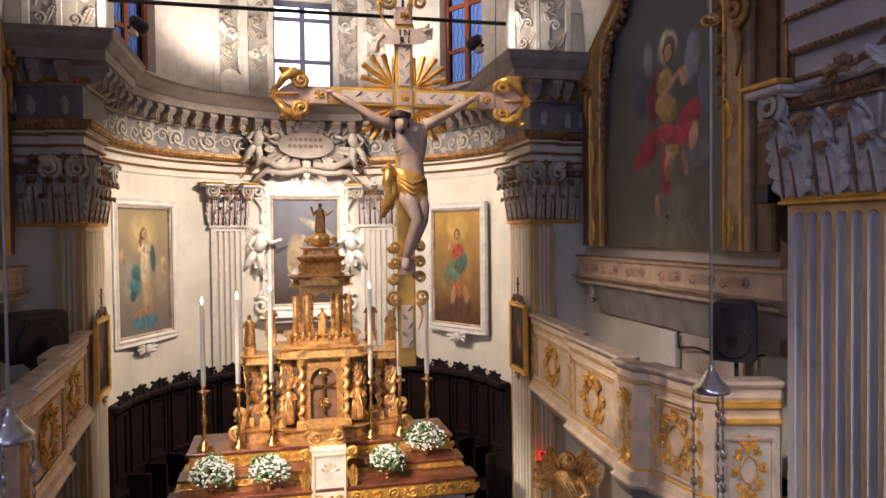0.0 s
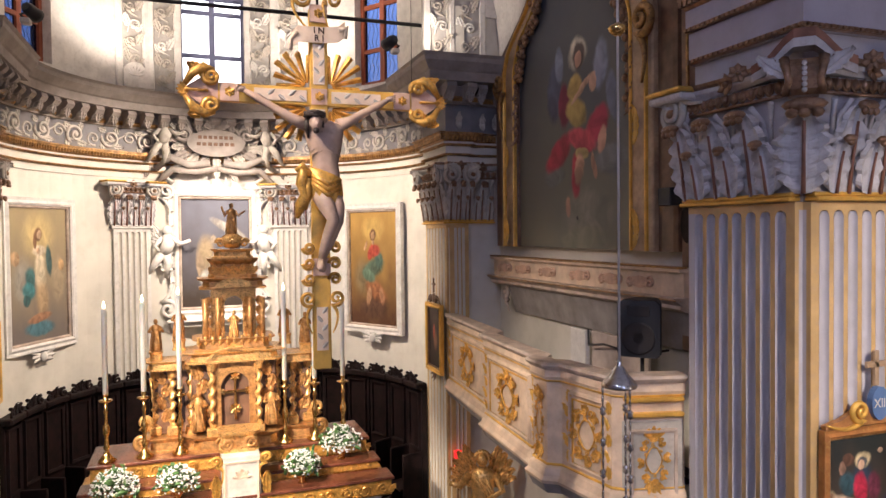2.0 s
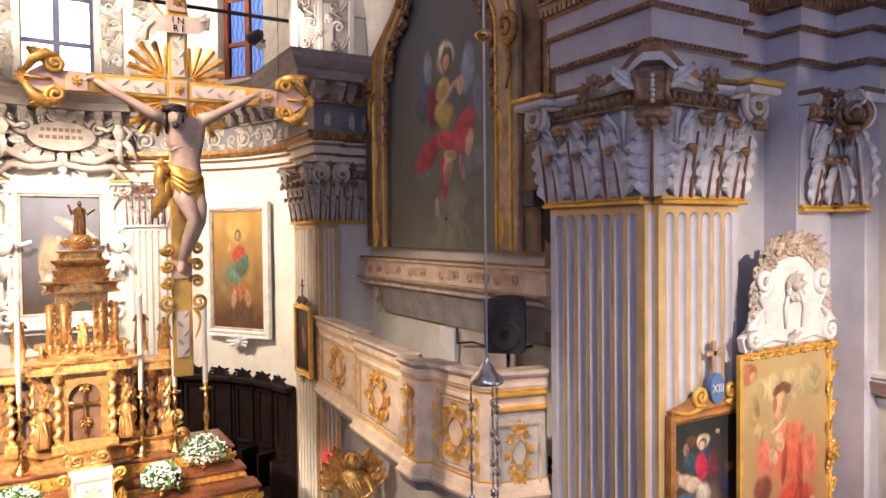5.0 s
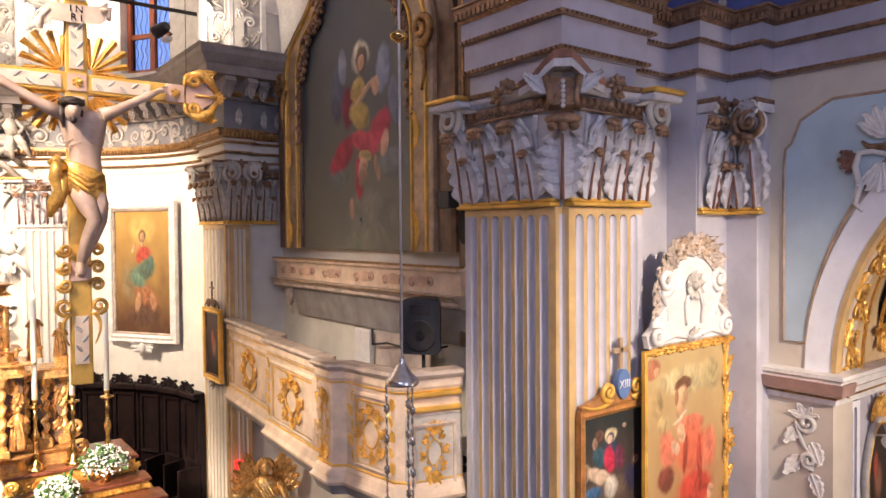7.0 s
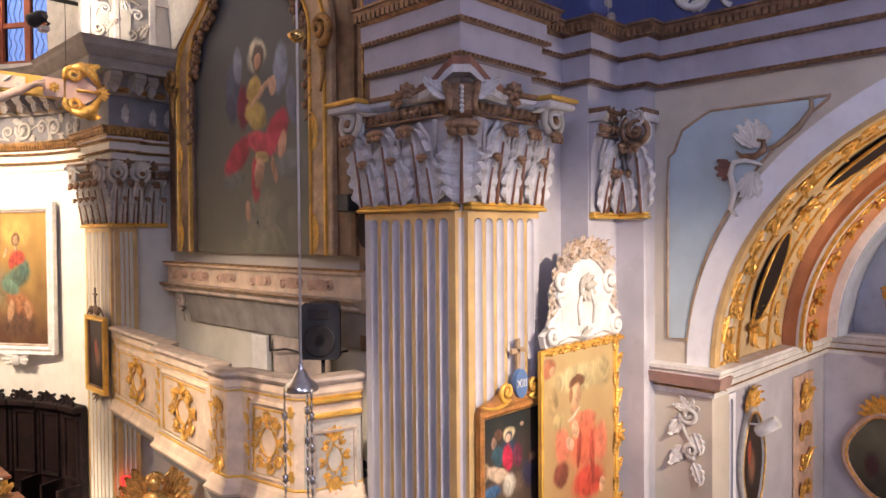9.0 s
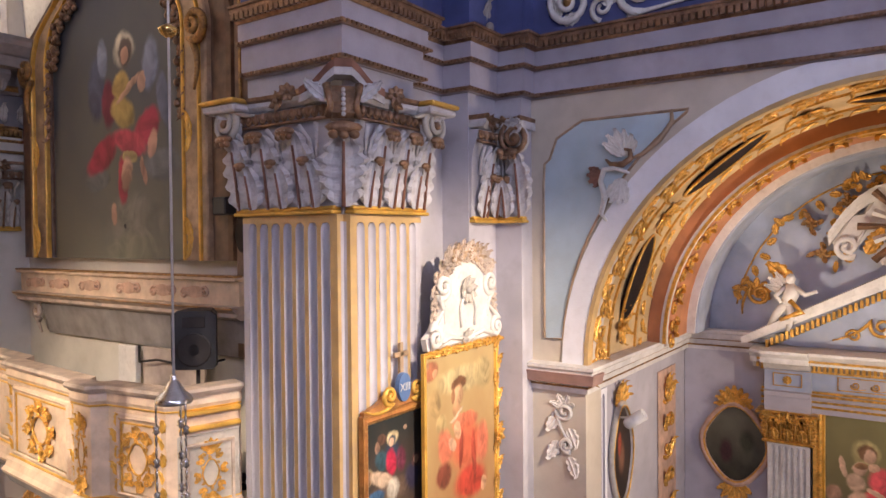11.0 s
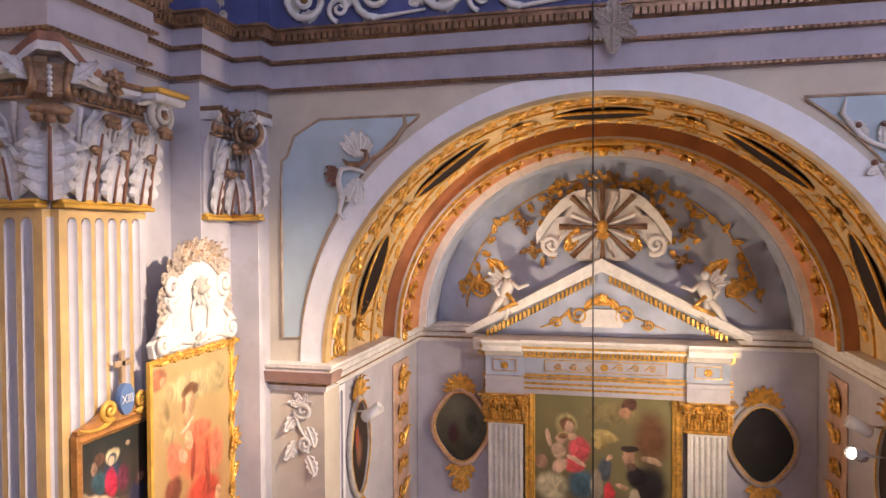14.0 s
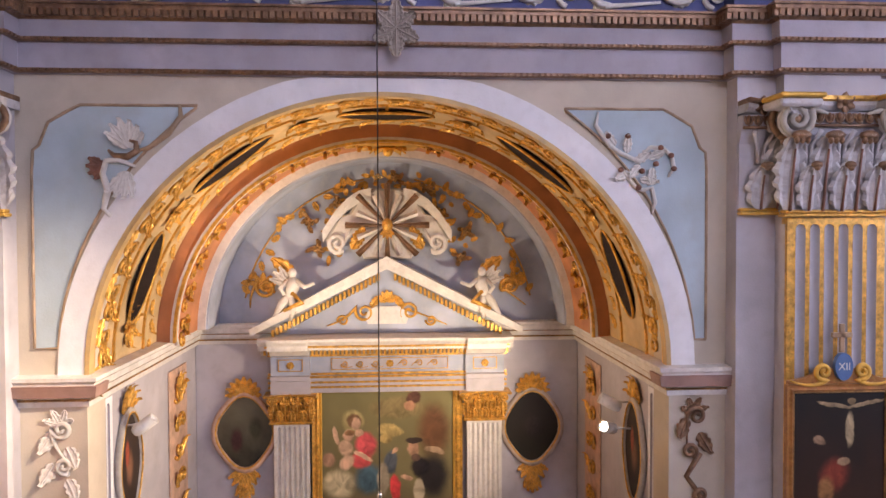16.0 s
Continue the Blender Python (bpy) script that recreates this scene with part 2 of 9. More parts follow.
def canvas(name, low, high, blobs, rough=0.48):
    """An old painting: a clouded ground from low to high (bottom to top) and soft-edged patches of colour.
    blobs: (u, v, half width, half height, tilt in degrees, colour), u and v from 0 to 1 across and up the canvas."""
    m = bpy.data.materials.new(name)
    m.use_nodes = True
    nt = m.node_tree
    bs = nt.nodes["Principled BSDF"]
    uv = nt.nodes.new("ShaderNodeTexCoord")
    wob = nt.nodes.new("ShaderNodeTexNoise")
    wob.inputs["Scale"].default_value, wob.inputs["Detail"].default_value, wob.inputs["Roughness"].default_value = 6, 9, 0.68
    nt.links.new(uv.outputs["UV"], wob.inputs["Vector"])
    sub = nt.nodes.new("ShaderNodeVectorMath")
    sub.operation = "SUBTRACT"
    sub.inputs[1].default_value = (0.5, 0.5, 0.5)
    nt.links.new(wob.outputs["Color"], sub.inputs[0])
    add = nt.nodes.new("ShaderNodeVectorMath")
    add.operation = "MULTIPLY_ADD"
    add.inputs[1].default_value = (0.075, 0.056, 0)
    nt.links.new(sub.outputs[0], add.inputs[0])
    nt.links.new(uv.outputs["UV"], add.inputs[2])
    sep = nt.nodes.new("ShaderNodeSeparateXYZ")
    nt.links.new(add.outputs[0], sep.inputs[0])
    cloud = nt.nodes.new("ShaderNodeTexNoise")
    cloud.inputs["Scale"].default_value, cloud.inputs["Detail"].default_value = 3.2, 7
    nt.links.new(uv.outputs["UV"], cloud.inputs["Vector"])
    mad = nt.nodes.new("ShaderNodeMath")
    mad.operation = "MULTIPLY_ADD"
    mad.inputs[1].default_value = 0.9
    nt.links.new(cloud.outputs["Fac"], mad.inputs[0])
    off = nt.nodes.new("ShaderNodeMath")
    off.operation = "SUBTRACT"
    off.inputs[1].default_value = 0.45
    nt.links.new(sep.outputs["Y"], off.inputs[0])
    nt.links.new(off.outputs[0], mad.inputs[2])
    ramp = nt.nodes.new("ShaderNodeValToRGB")
    ramp.color_ramp.elements[0].color, ramp.color_ramp.elements[1].color = (*low, 1), (*high, 1)
    nt.links.new(mad.outputs[0], ramp.inputs["Fac"])
    fold = nt.nodes.new("ShaderNodeTexNoise")
    fold.inputs["Scale"].default_value, fold.inputs["Detail"].default_value, fold.inputs["Distortion"].default_value = 9, 5, 1.4
    nt.links.new(uv.outputs["UV"], fold.inputs["Vector"])
    folds = nt.nodes.new("ShaderNodeMapRange")
    folds.inputs["From Min"].default_value, folds.inputs["From Max"].default_value = 0.33, 0.67
    nt.links.new(fold.outputs["Fac"], folds.inputs["Value"])
    out = ramp.outputs["Color"]
    for u, v, a, b, tilt, color in blobs:
        mp = nt.nodes.new("ShaderNodeMapping")
        mp.vector_type = "TEXTURE"
        mp.inputs["Location"].default_value = (u, v, 0)
        mp.inputs["Rotation"].default_value = (0, 0, radians(tilt))
        mp.inputs["Scale"].default_value = (a, b, 1)
        nt.links.new(add.outputs[0], mp.inputs["Vector"])
        flat = nt.nodes.new("ShaderNodeVectorMath")
        flat.operation = "MULTIPLY"
        flat.inputs[1].default_value = (1, 1, 0)
        nt.links.new(mp.outputs[0], flat.inputs[0])
        ln = nt.nodes.new("ShaderNodeVectorMath")
        ln.operation = "LENGTH"
        nt.links.new(flat.outputs[0], ln.inputs[0])
        mr = nt.nodes.new("ShaderNodeMapRange")
        mr.interpolation_type = "SMOOTHSTEP"
        mr.inputs["From Min"].default_value, mr.inputs["From Max"].default_value = max(0.3, 0.86 - 3.0 * min(a, b)), 1.1
        mr.inputs["To Min"].default_value, mr.inputs["To Max"].default_value = 0.95, 0.0
        nt.links.new(ln.outputs["Value"], mr.inputs["Value"])
        tone = nt.nodes.new("ShaderNodeMix")
        tone.data_type = "RGBA"
        tone.inputs["A"].default_value = (*[c * (0.62 if min(a, b) > 0.12 else 0.40) for c in color], 1)
        tone.inputs["B"].default_value = (*[min(1, c * (1.25 if min(a, b) > 0.12 else 1.5)) for c in color], 1)
        dot = nt.nodes.new("ShaderNodeVectorMath")
        dot.operation = "DOT_PRODUCT"
        dot.inputs[1].default_value = (-0.12, 0.16, 0)
        nt.links.new(flat.outputs[0], dot.inputs[0])
        half = nt.nodes.new("ShaderNodeMath")
        half.operation, half.use_clamp = "MULTIPLY_ADD", True
        half.inputs[1].default_value = 0.6
        nt.links.new(folds.outputs["Result"], half.inputs[0])
        lift = nt.nodes.new("ShaderNodeMath")
        lift.operation = "ADD"
        lift.inputs[1].default_value = 0.2
        nt.links.new(dot.outputs["Value"], lift.inputs[0])
        nt.links.new(lift.outputs[0], half.inputs[2])
        nt.links.new(half.outputs[0], tone.inputs["Factor"])
        mix = nt.nodes.new("ShaderNodeMix")
        mix.data_type = "RGBA"
        nt.links.new(mr.outputs["Result"], mix.inputs["Factor"])
        nt.links.new(out, mix.inputs["A"])
        nt.links.new(tone.outputs["Result"], mix.inputs["B"])
        out = mix.outputs["Result"]
    nt.links.new(out, bs.inputs["Base Color"])
    bs.inputs["Roughness"].default_value = rough
    bs.inputs["Specular IOR Level"].default_value = 0.25
    weave = nt.nodes.new("ShaderNodeTexNoise")
    weave.inputs["Scale"].default_value = 160
    nt.links.new(uv.outputs["UV"], weave.inputs["Vector"])
    bp = nt.nodes.new("ShaderNodeBump")
    bp.inputs["Strength"].default_value = 0.12
    nt.links.new(weave.outputs["Fac"], bp.inputs["Height"])
    nt.links.new(bp.outputs["Normal"], bs.inputs["Normal"])
    return m

# mesh building


class Mesh:
    """Gathers faces in a local frame (matrix at) and links them as one object."""

    def __init__(self):
        self.v, self.f, self.s, self.mi, self.at, self.uv, self.slot = [], [], [], [], Matrix(), {}, 0

    def add(self, verts, faces, smooth=False):
        k = len(self.v)
        self.v += [tuple(self.at @ Vector(p)) for p in verts]
        for fc in faces:
            self.f.append(tuple(i + k for i in fc))
            self.s.append(smooth)
            self.mi.append(self.slot)
        return self

    def box(self, x0, x1, y0, y1, z0, z1, c=0.0):
        if c <= 0:
            p = [(x, y, z) for z in (z0, z1) for y in (y0, y1) for x in (x0, x1)]
            return self.add(p, [(0, 2, 3, 1), (4, 5, 7, 6), (0, 1, 5, 4), (2, 6, 7, 3), (0, 4, 6, 2), (1, 3, 7, 5)])
        out = [(x0 + c, y0), (x1 - c, y0), (x1, y0 + c), (x1, y1 - c), (x1 - c, y1), (x0 + c, y1), (x0, y1 - c), (x0, y0 + c)]
        inn = [(x0 + c, y0 + c), (x1 - c, y0 + c), (x1 - c, y0 + c), (x1 - c, y1 - c), (x1 - c, y1 - c), (x0 + c, y1 - c), (x0 + c, y1 - c), (x0 + c, y0 + c)]
        return self.loft([[(*q, z0) for q in inn], [(*q, z0 + c) for q in out], [(*q, z1 - c) for q in out], [(*q, z1) for q in inn]])

    def loft(self, rings, smooth=False, closed=True, caps=True):
        n = len(rings[0])
        v = [p for r in rings for p in r]
        f = []
        for i in range(len(rings) - 1):
            for j in range(n if closed else n - 1):
                a, b = i * n + j, i * n + (j + 1) % n
                f.append((a, b, b + n, a + n))
        self.add(v, f, smooth)
        if caps and closed:
            k = len(self.v) - len(v)
            self.f += [tuple(k + j for j in reversed(range(n))), tuple(len(self.v) - n + j for j in range(n))]
            self.s += [False, False]
            self.mi += [self.slot] * 2
        return self

    def prism(self, poly, w0, w1):
        """A polygon of (u, v) pushed from w0 to w1 along the local third axis."""
        return self.loft([[(u, v, w0) for u, v in poly], [(u, v, w1) for u, v in poly]])

    def lathe(self, profile, n=16, centre=(0, 0, 0), smooth=True):
        cx, cy, cz = centre
        return self.loft([[(cx + r * math.cos(2 * math.pi * j / n), cy + r * math.sin(2 * math.pi * j / n), cz + z) for j in range(n)]
                          for r, z in profile], smooth)

    def tube(self, pts, radius, n=6, smooth=True):
        pts = [Vector(p) for p in pts]
        rad = radius if isinstance(radius, (list, tuple)) else [radius] * len(pts)
        rings, side = [], None
        for i, p in enumerate(pts):
            d = (pts[min(i + 1, len(pts) - 1)] - pts[max(i - 1, 0)]).normalized()
            if side is None:
                side = d.orthogonal().normalized()
            side = (side - d * side.dot(d)).normalized()
            up = d.cross(side)
            rings.append([tuple(p + (side * math.cos(2 * math.pi * j / n) + up * math.sin(2 * math.pi * j / n)) * rad[i]) for j in range(n)])
        return self.loft(rings, smooth)

    def ball(self, c, r, n=10, m=6):
        rx, ry, rz = r if isinstance(r, tuple) else (r, r, r)
        rings = []
        for i in range(m + 1):
            a = math.pi * (i / m - 0.5)
            k = max(math.cos(a), 0.02)
            rings.append([(c[0] + rx * k * math.cos(2 * math.pi * j / n), c[1] + ry * k * math.sin(2 * math.pi * j / n), c[2] + rz * math.sin(a)) for j in range(n)])
        return self.loft(rings, True)

    # ornament, in a wall's frame: u across, v up, w out of the wall
    def leaf(self, u, v, w, width, height, angle=0.0, curl=0.5, lobes=4, out=0.3):
        """An acanthus leaf that grows from (u, v), bows out of the wall and curls over at its tip: a ribbed core and pointed lobes."""
        ca, sa = math.cos(angle), math.sin(angle)
        turn = 0.9 + 1.7 * curl

        def put(lu, t, lift):
            q = max(0.0, min(t, 0.78))
            lv, lw = q * height, height * out * (0.08 + 0.75 * q ** 1.6)
            if t > 0.78:
                a = (t - 0.78) / 0.22 * turn
                r = 0.24 * height / turn
                lv, lw = lv + r * math.sin(a), lw + r * (1 - math.cos(a))
            return (u + lu * ca - lv * sa, v + lu * sa + lv * ca, w + lw + lift)
        rib = 0.09 * width
        if lobes > 1:
            self.frond(put, width, lobes)
            return self
        wide = 0.5
        rows = 4
        front, back = [], []
        for i in range(rows + 1):
            t = i / rows
            k = width * wide * (math.sin(math.pi * min(1, 0.15 + 0.85 * t)) + 0.05)
            front += [put(-k, t, 0.0), put(0, t, rib), put(k, t, 0.0)]
            back += [put(-k * 0.9, t, -0.35 * rib - 0.002), put(k * 0.9, t, -0.35 * rib - 0.002)]
        n = len(front)
        f = []
        for i in range(rows):
            a, c = 3 * i, n + 2 * i
            f += [(a, a + 1, a + 4, a + 3), (a + 1, a + 2, a + 5, a + 4), (c + 1, c, c + 2, c + 3), (a, a + 3, c + 2, c), (a + 2, c + 1, c + 3, a + 5)]
        self.add(front + back, f, True)
        return self

    def frond(self, put, width, lobes):
        """The blade of an acanthus leaf: a scalloped outline, each lobe ridged and swept up, a raised midrib, and a back."""
        cols = (-1.0, -0.78, -0.45, -0.12, 0.0, 0.12, 0.45, 0.78, 1.0)
        rows = 4 * lobes + 2
        front, back = [], []
        for i in range(rows + 1):
            t = i / rows
            p = (t * (lobes + 0.5)) % 1.0
            tooth = math.sin(math.pi * min(1.0, 0.08 + p)) ** 0.7 if p < 0.92 else 0.0
            env = (0.80 + 0.30 * math.sin(math.pi * min(1.0, t * 1.1))) * (1.0 - 0.62 * max(0.0, t - 0.55) / 0.45)
            k = width * 0.5 * env
            for c in cols:
                e = abs(c)
                reach = k * c * (1.0 - (0.40 * (1 - tooth) if e > 0.7 else 0.12 * (1 - tooth)))
                lift = {1.0: -0.04, 0.78: 0.12 * tooth - 0.03, 0.45: 0.08 * tooth - 0.06, 0.12: 0.02, 0.0: 0.10}[e] * width
                front.append(put(reach, t + 0.10 * e * e * (1 - t), lift))
            for c in (-1.0, 0.0, 1.0):
                e = abs(c)
                back.append(put(k * c * (1.0 - 0.40 * (1 - tooth) * e), t + 0.10 * e * (1 - t), (-0.05 if e else -0.03) * width - 0.002))
        n, m = len(front), len(cols)
        f = []
        for i in range(rows):
            for j in range(m - 1):
                a = i * m + j
                f.append((a, a + 1, a + m + 1, a + m))
            c = n + 3 * i
            f += [(c + 1, c, c + 3, c + 4), (c + 2, c + 1, c + 4, c + 5), (i * m, i * m + m, c + 3, c), (i * m + m - 1, c + 2, c + 5, i * m + 2 * m - 1)]
        return self.add(front + back, f, False)

    def scroll(self, u, v, w, r, turns=1.5, start=0.0, sense=1, thick=None, tail=None):
        """A spiral; with tail (u, v) its outer end runs on to there."""
        thick = thick or r * 0.22
        n = int(14 * turns)
        pts, rad = [], []
        for i in range(n + 1):
            t = i / n
            a = start + sense * turns * 2 * math.pi * (1 - t)
            k = r * (1 - 0.85 * t)
            pts.append((u + k * math.cos(a), v + k * math.sin(a), w + thick * (0.6 + t)))
            rad.append(thick * (1 - 0.35 * t))
        if tail:
            p = Vector(pts[0])
            q = Vector((tail[0], tail[1], w + thick * 0.5))
            a = start + sense * turns * 2 * math.pi
            tan = Vector((math.sin(a), -math.cos(a), 0)) * sense * (q - p).length * 0.5
            extra = []
            for i in range(7):
                t = i / 7
                extra.append(tuple((1 - t) ** 2 * q + 2 * t * (1 - t) * (p + tan) + t * t * p))
            pts, rad = extra + pts, [thick * (0.35 + 0.65 * i / 7) for i in range(7)] + rad
        return self.tube(pts, rad, 6)

    def rosette(self, u, v, w, r, petals=6):
        for k in range(petals):
            a = 2 * math.pi * k / petals
            self.leaf(u, v, w, r * 0.8, r, a, 0.4, 1, 0.25)
        keep = self.at
        self.at = keep @ Matrix.Translation((u, v, w + r * 0.2))
        self.ball((0, 0, 0), (r * 0.28, r * 0.28, r * 0.28), 8, 4)
        self.at = keep
        return self

    def spray(self, u, v, w, r, n=7, a0=0.0, spread=math.pi, width=0.35):
        for k in range(n):
            a = a0 + spread * (k / max(1, n - 1) - 0.5)
            self.leaf(u, v, w, r * width, r * (1 - 0.25 * abs(k / max(1, n - 1) - 0.5)), a, 0.45, 3, 0.22)
        return self

    def panel_uv(self, poly, w, box):
        """A flat face with picture coordinates; box: u0, u1, v0, v1."""
        k = len(self.v)
        self.add([(a, b, w) for a, b in poly], [tuple(range(len(poly)))])
        u0, u1, v0, v1 = box
        self.uv[len(self.f) - 1] = [((a - u0) / (u1 - u0), (b - v0) / (v1 - v0)) for a, b in poly]
        return self

    def mesh(self, name, mats):
        me = bpy.data.meshes.new(name)
        me.from_pydata(self.v, [], self.f)
        for m in mats if isinstance(mats, (list, tuple)) else [mats]:
            me.materials.append(m)
        me.polygons.foreach_set("use_smooth", self.s)
        me.polygons.foreach_set("material_index", self.mi)
        if self.uv:
            lay = me.uv_layers.new(name="UVMap")
            for fi, co in self.uv.items():
                for li, c in zip(me.polygons[fi].loop_indices, co):
                    lay.data[li].uv = c
        me.update()
        return me

    def link(self, name, mats, parent=None, label="", category="", kind="", group=""):
        ob = new(name, self.mesh(name, mats))
        ob.parent = parent
        if parent is not None:
            ob.matrix_parent_inverse = parent.matrix_basis.inverted()
        return tagged(ob, label, category, group, kind)


def thing(name, at, label, category, group=""):
    ob = new(name)
    ob.empty_display_size = 0.1
    ob.matrix_basis = at if isinstance(at, Matrix) else Matrix.Translation(at)
    return tagged(ob, label, category, group)


def facing(x, y, z, n):
    """The frame of a wall at a point: u to the right for one who looks at it, v up, w out along n (in plan)."""
    w = Vector((n[0], n[1], 0)).normalized()
    u = Vector((0, 0, 1)).cross(w)
    return Matrix(((u.x, 0, w.x, x), (u.y, 0, w.y, y), (u.z, 1, 0, z), (0, 0, 0, 1)))


def at_mesh(m):
    b = Mesh()
    b.at = m
    return b


def outline(path, d):
    """The plan path moved d to its right, with mitred corners."""
    out = []
    n = len(path)
    for i, p in enumerate(path):
        p = Vector(p)
        dirs = []
        if i > 0:
            dirs.append((p - Vector(path[i - 1])).normalized())
        if i < n - 1:
            dirs.append((Vector(path[i + 1]) - p).normalized())
        norms = [Vector((q.y, -q.x)) for q in dirs]
        if len(norms) == 2:
            m = norms[0] + norms[1]
            m = m / max(0.3, m.dot(norms[0])) if m.length > 1e-6 else norms[0]
        else:
            m = norms[0]
        out.append(p + m * d)
    return out


def sweep(b, profile, path, smooth=False):
    """Sweep a profile of (out, z) along a plan path; out lies to the path's right."""
    lines = [[(q.x, q.y, z) for q in outline(path, d)] for d, z in profile]
    n = len(path)
    v = [p for l in lines for p in l]
    f = [(i * n + j, i * n + j + 1, (i + 1) * n + j + 1, (i + 1) * n + j) for i in range(len(lines) - 1) for j in range(n - 1)]
    return b.add(v, f, smooth)


def band(z0, z1, out, back=-0.05):
    return [(back, z0), (out, z0), (out, z1), (back, z1)]


def along(path, d, step):
    """Points and directions at even steps along the plan path moved d to its right."""
    pts = outline(path, d)
    left = step / 2
    for p, q in zip(pts, pts[1:]):
        size = (q - p).length
        while left < size:
            yield p.lerp(q, left / size), (q - p).normalized()
            left += step
        left -= size

# ---- the large structure: nave bay, chancel piers, chancel, apse, chapel ----
AX = 0.55                       # the church's axis
ACX, ACY, AR = 0.55, 10.3, 3.05  # the apse's centre and radius
NX = 5.8                        # nave wall
ARC = [(ACX + AR * math.sin(radians(a)), ACY + AR * math.cos(radians(a))) for a in range(-88, 89, 4)]
CHANCEL = [(-2.6, 4.45), (-3.2, 4.45), (-3.2, 9.4), (-2.62, 9.4), (-2.62, 9.3), (-2.36, 9.3), (-2.36, 10.2), (-2.50, 10.2)] + ARC + [
    (3.60, 10.2), (3.46, 10.2), (3.46, 9.3), (3.72, 9.3), (3.72, 9.4), (4.3, 9.4), (4.3, 4.45), (3.7, 4.45)]
NAVE = [(3.70, 4.45), (3.70, 3.44), (4.54, 3.44), (4.54, 3.58), (5.14, 3.58), (5.14, 3.30), (5.60, 3.30), (5.60, 3.03), (NX, 3.03),
        (NX, -2.80), (5.62, -2.80), (5.62, -3.13), (5.50, -3.13), (5.50, -3.95), (5.62, -3.95), (5.62, -4.3), (NX, -4.3), (NX, -9.8)]
CORNICE = [(-3.2, 9.3), (-3.2, 9.4)] + CHANCEL[3:-2][:-1] + [(4.3, 9.4), (4.3, 9.3)]


def mirrored(path):
    return [(2 * AX - x, y) for x, y in reversed(path)]


def wall_strip(name, path, z0, z1, mat, label, t=0.3):
    b = Mesh()
    sweep(b, [(0, z0), (0, z1), (-t, z1), (-t, z0), (0, z0)], path)
    return b.link(name, mat, label=label, category="wall", kind="structure")


# floors and ceilings
b = Mesh().box(-5.2, 9.4, -10.2, 3.6, -0.2, 0.0)
b.link("floor_nave", M_FLOOR, label="worn stone floor of the nave", category="floor", kind="structure")
b = Mesh().box(-3.6, 4.7, 3.6, 13.8, -0.2, 0.5, 0.02)
b.link("floor_chancel", M_FLOOR, label="raised stone floor of the chancel", category="floor", kind="structure")
b = Mesh()
for i in range(24):
    a0, a1 = math.pi * i / 24, math.pi * (i + 1) / 24
    for r0, r1 in ((5.3, 5.6),):
        q = [(AX + r * math.cos(a), 8.0 + 0.7 * r * math.sin(a)) for a, r in ((a0, r0), (a1, r0), (a1, r1), (a0, r1))]
        b.loft([[(x, -10.2, z) for x, z in q], [(x, 3.44, z) for x, z in q]])
b.link("ceiling_nave", M_WHITE, label="white plastered barrel vault over the nave", category="ceiling", kind="structure")
b = Mesh()
for i in range(20):
    a0, a1 = math.pi * i / 20, math.pi * (i + 1) / 20
    q = [(AX + r * math.cos(a), 7.6 + 0.9 * r * math.sin(a)) for a, r in ((a0, 3.75), (a1, 3.75), (a1, 4.0), (a0, 4.0))]
    b.loft([[(x, 4.4, z) for x, z in q], [(x, 9.45, z) for x, z in q]])
b.link("ceiling_chancel", M_WHITE, label="white plastered barrel vault over the chancel", category="ceiling", kind="structure")

# nave: right wall pieces, pier and mirrored left side
wall_strip("wall_pier", NAVE[:9], 0, 7.9, M_GREY, "lilac-grey plastered chancel pier beside the nave")
wall_strip("wall_nave_far", NAVE[9:], 0, 7.9, M_GREY, "lilac-grey plastered nave wall past the chapel")
wall_strip("wall_nave_left", mirrored(NAVE), 0, 7.9, M_GREY, "plain plastered nave wall opposite the chapel")
b = Mesh()
for y0, y1 in ((-9.8, -7.6), (-5.4, -3.3), (-1.1, 3.3)):
    b.box(-5.0, -4.7, y0, y1, 7.9, 12.2)
b.box(-5.0, -4.7, -7.6, -5.4, 9.5, 12.2)
b.box(-5.0, -4.7, -3.3, -1.1, 9.5, 12.2)
b.box(5.8, 6.1, -9.8, 3.4, 7.9, 12.2)
b.link("wall_clerestory", M_WHITE, label="plain white wall above the nave's entablature", category="wall", kind="structure")
b = Mesh()
b.box(-5.0, 6.1, -10.1, -9.8, 0, 4.6)
b.box(-5.0, -0.8, -10.1, -9.8, 4.6, 12.2)
b.box(1.9, 6.1, -10.1, -9.8, 4.6, 12.2)
b.box(-0.8, 1.9, -10.1, -9.8, 7.6, 12.2)
b.link("wall_facade", M_CREAM, label="plain plastered wall behind the nave", category="wall", kind="structure")
# triumphal arch over the piers
b = Mesh()
ring = [(AX + 3.15 * math.cos(math.pi * i / 24), 7.9 + 3.15 * math.sin(math.pi * i / 24)) for i in range(25)]
poly = [(-5.0, 7.9)] + [ring[24 - i] for i in range(25)] + [(6.1, 7.9), (6.1, 12.2), (-5.0, 12.2)]
b.at = Matrix(((1, 0, 0, 0), (0, 0, 1, 0), (0, 1, 0, 0), (0, 0, 0, 1)))
b.prism(poly, 3.5, 4.4)
b.link("wall_chancel_arch", M_WHITE, label="white plastered wall over the chancel arch", category="wall", kind="structure")

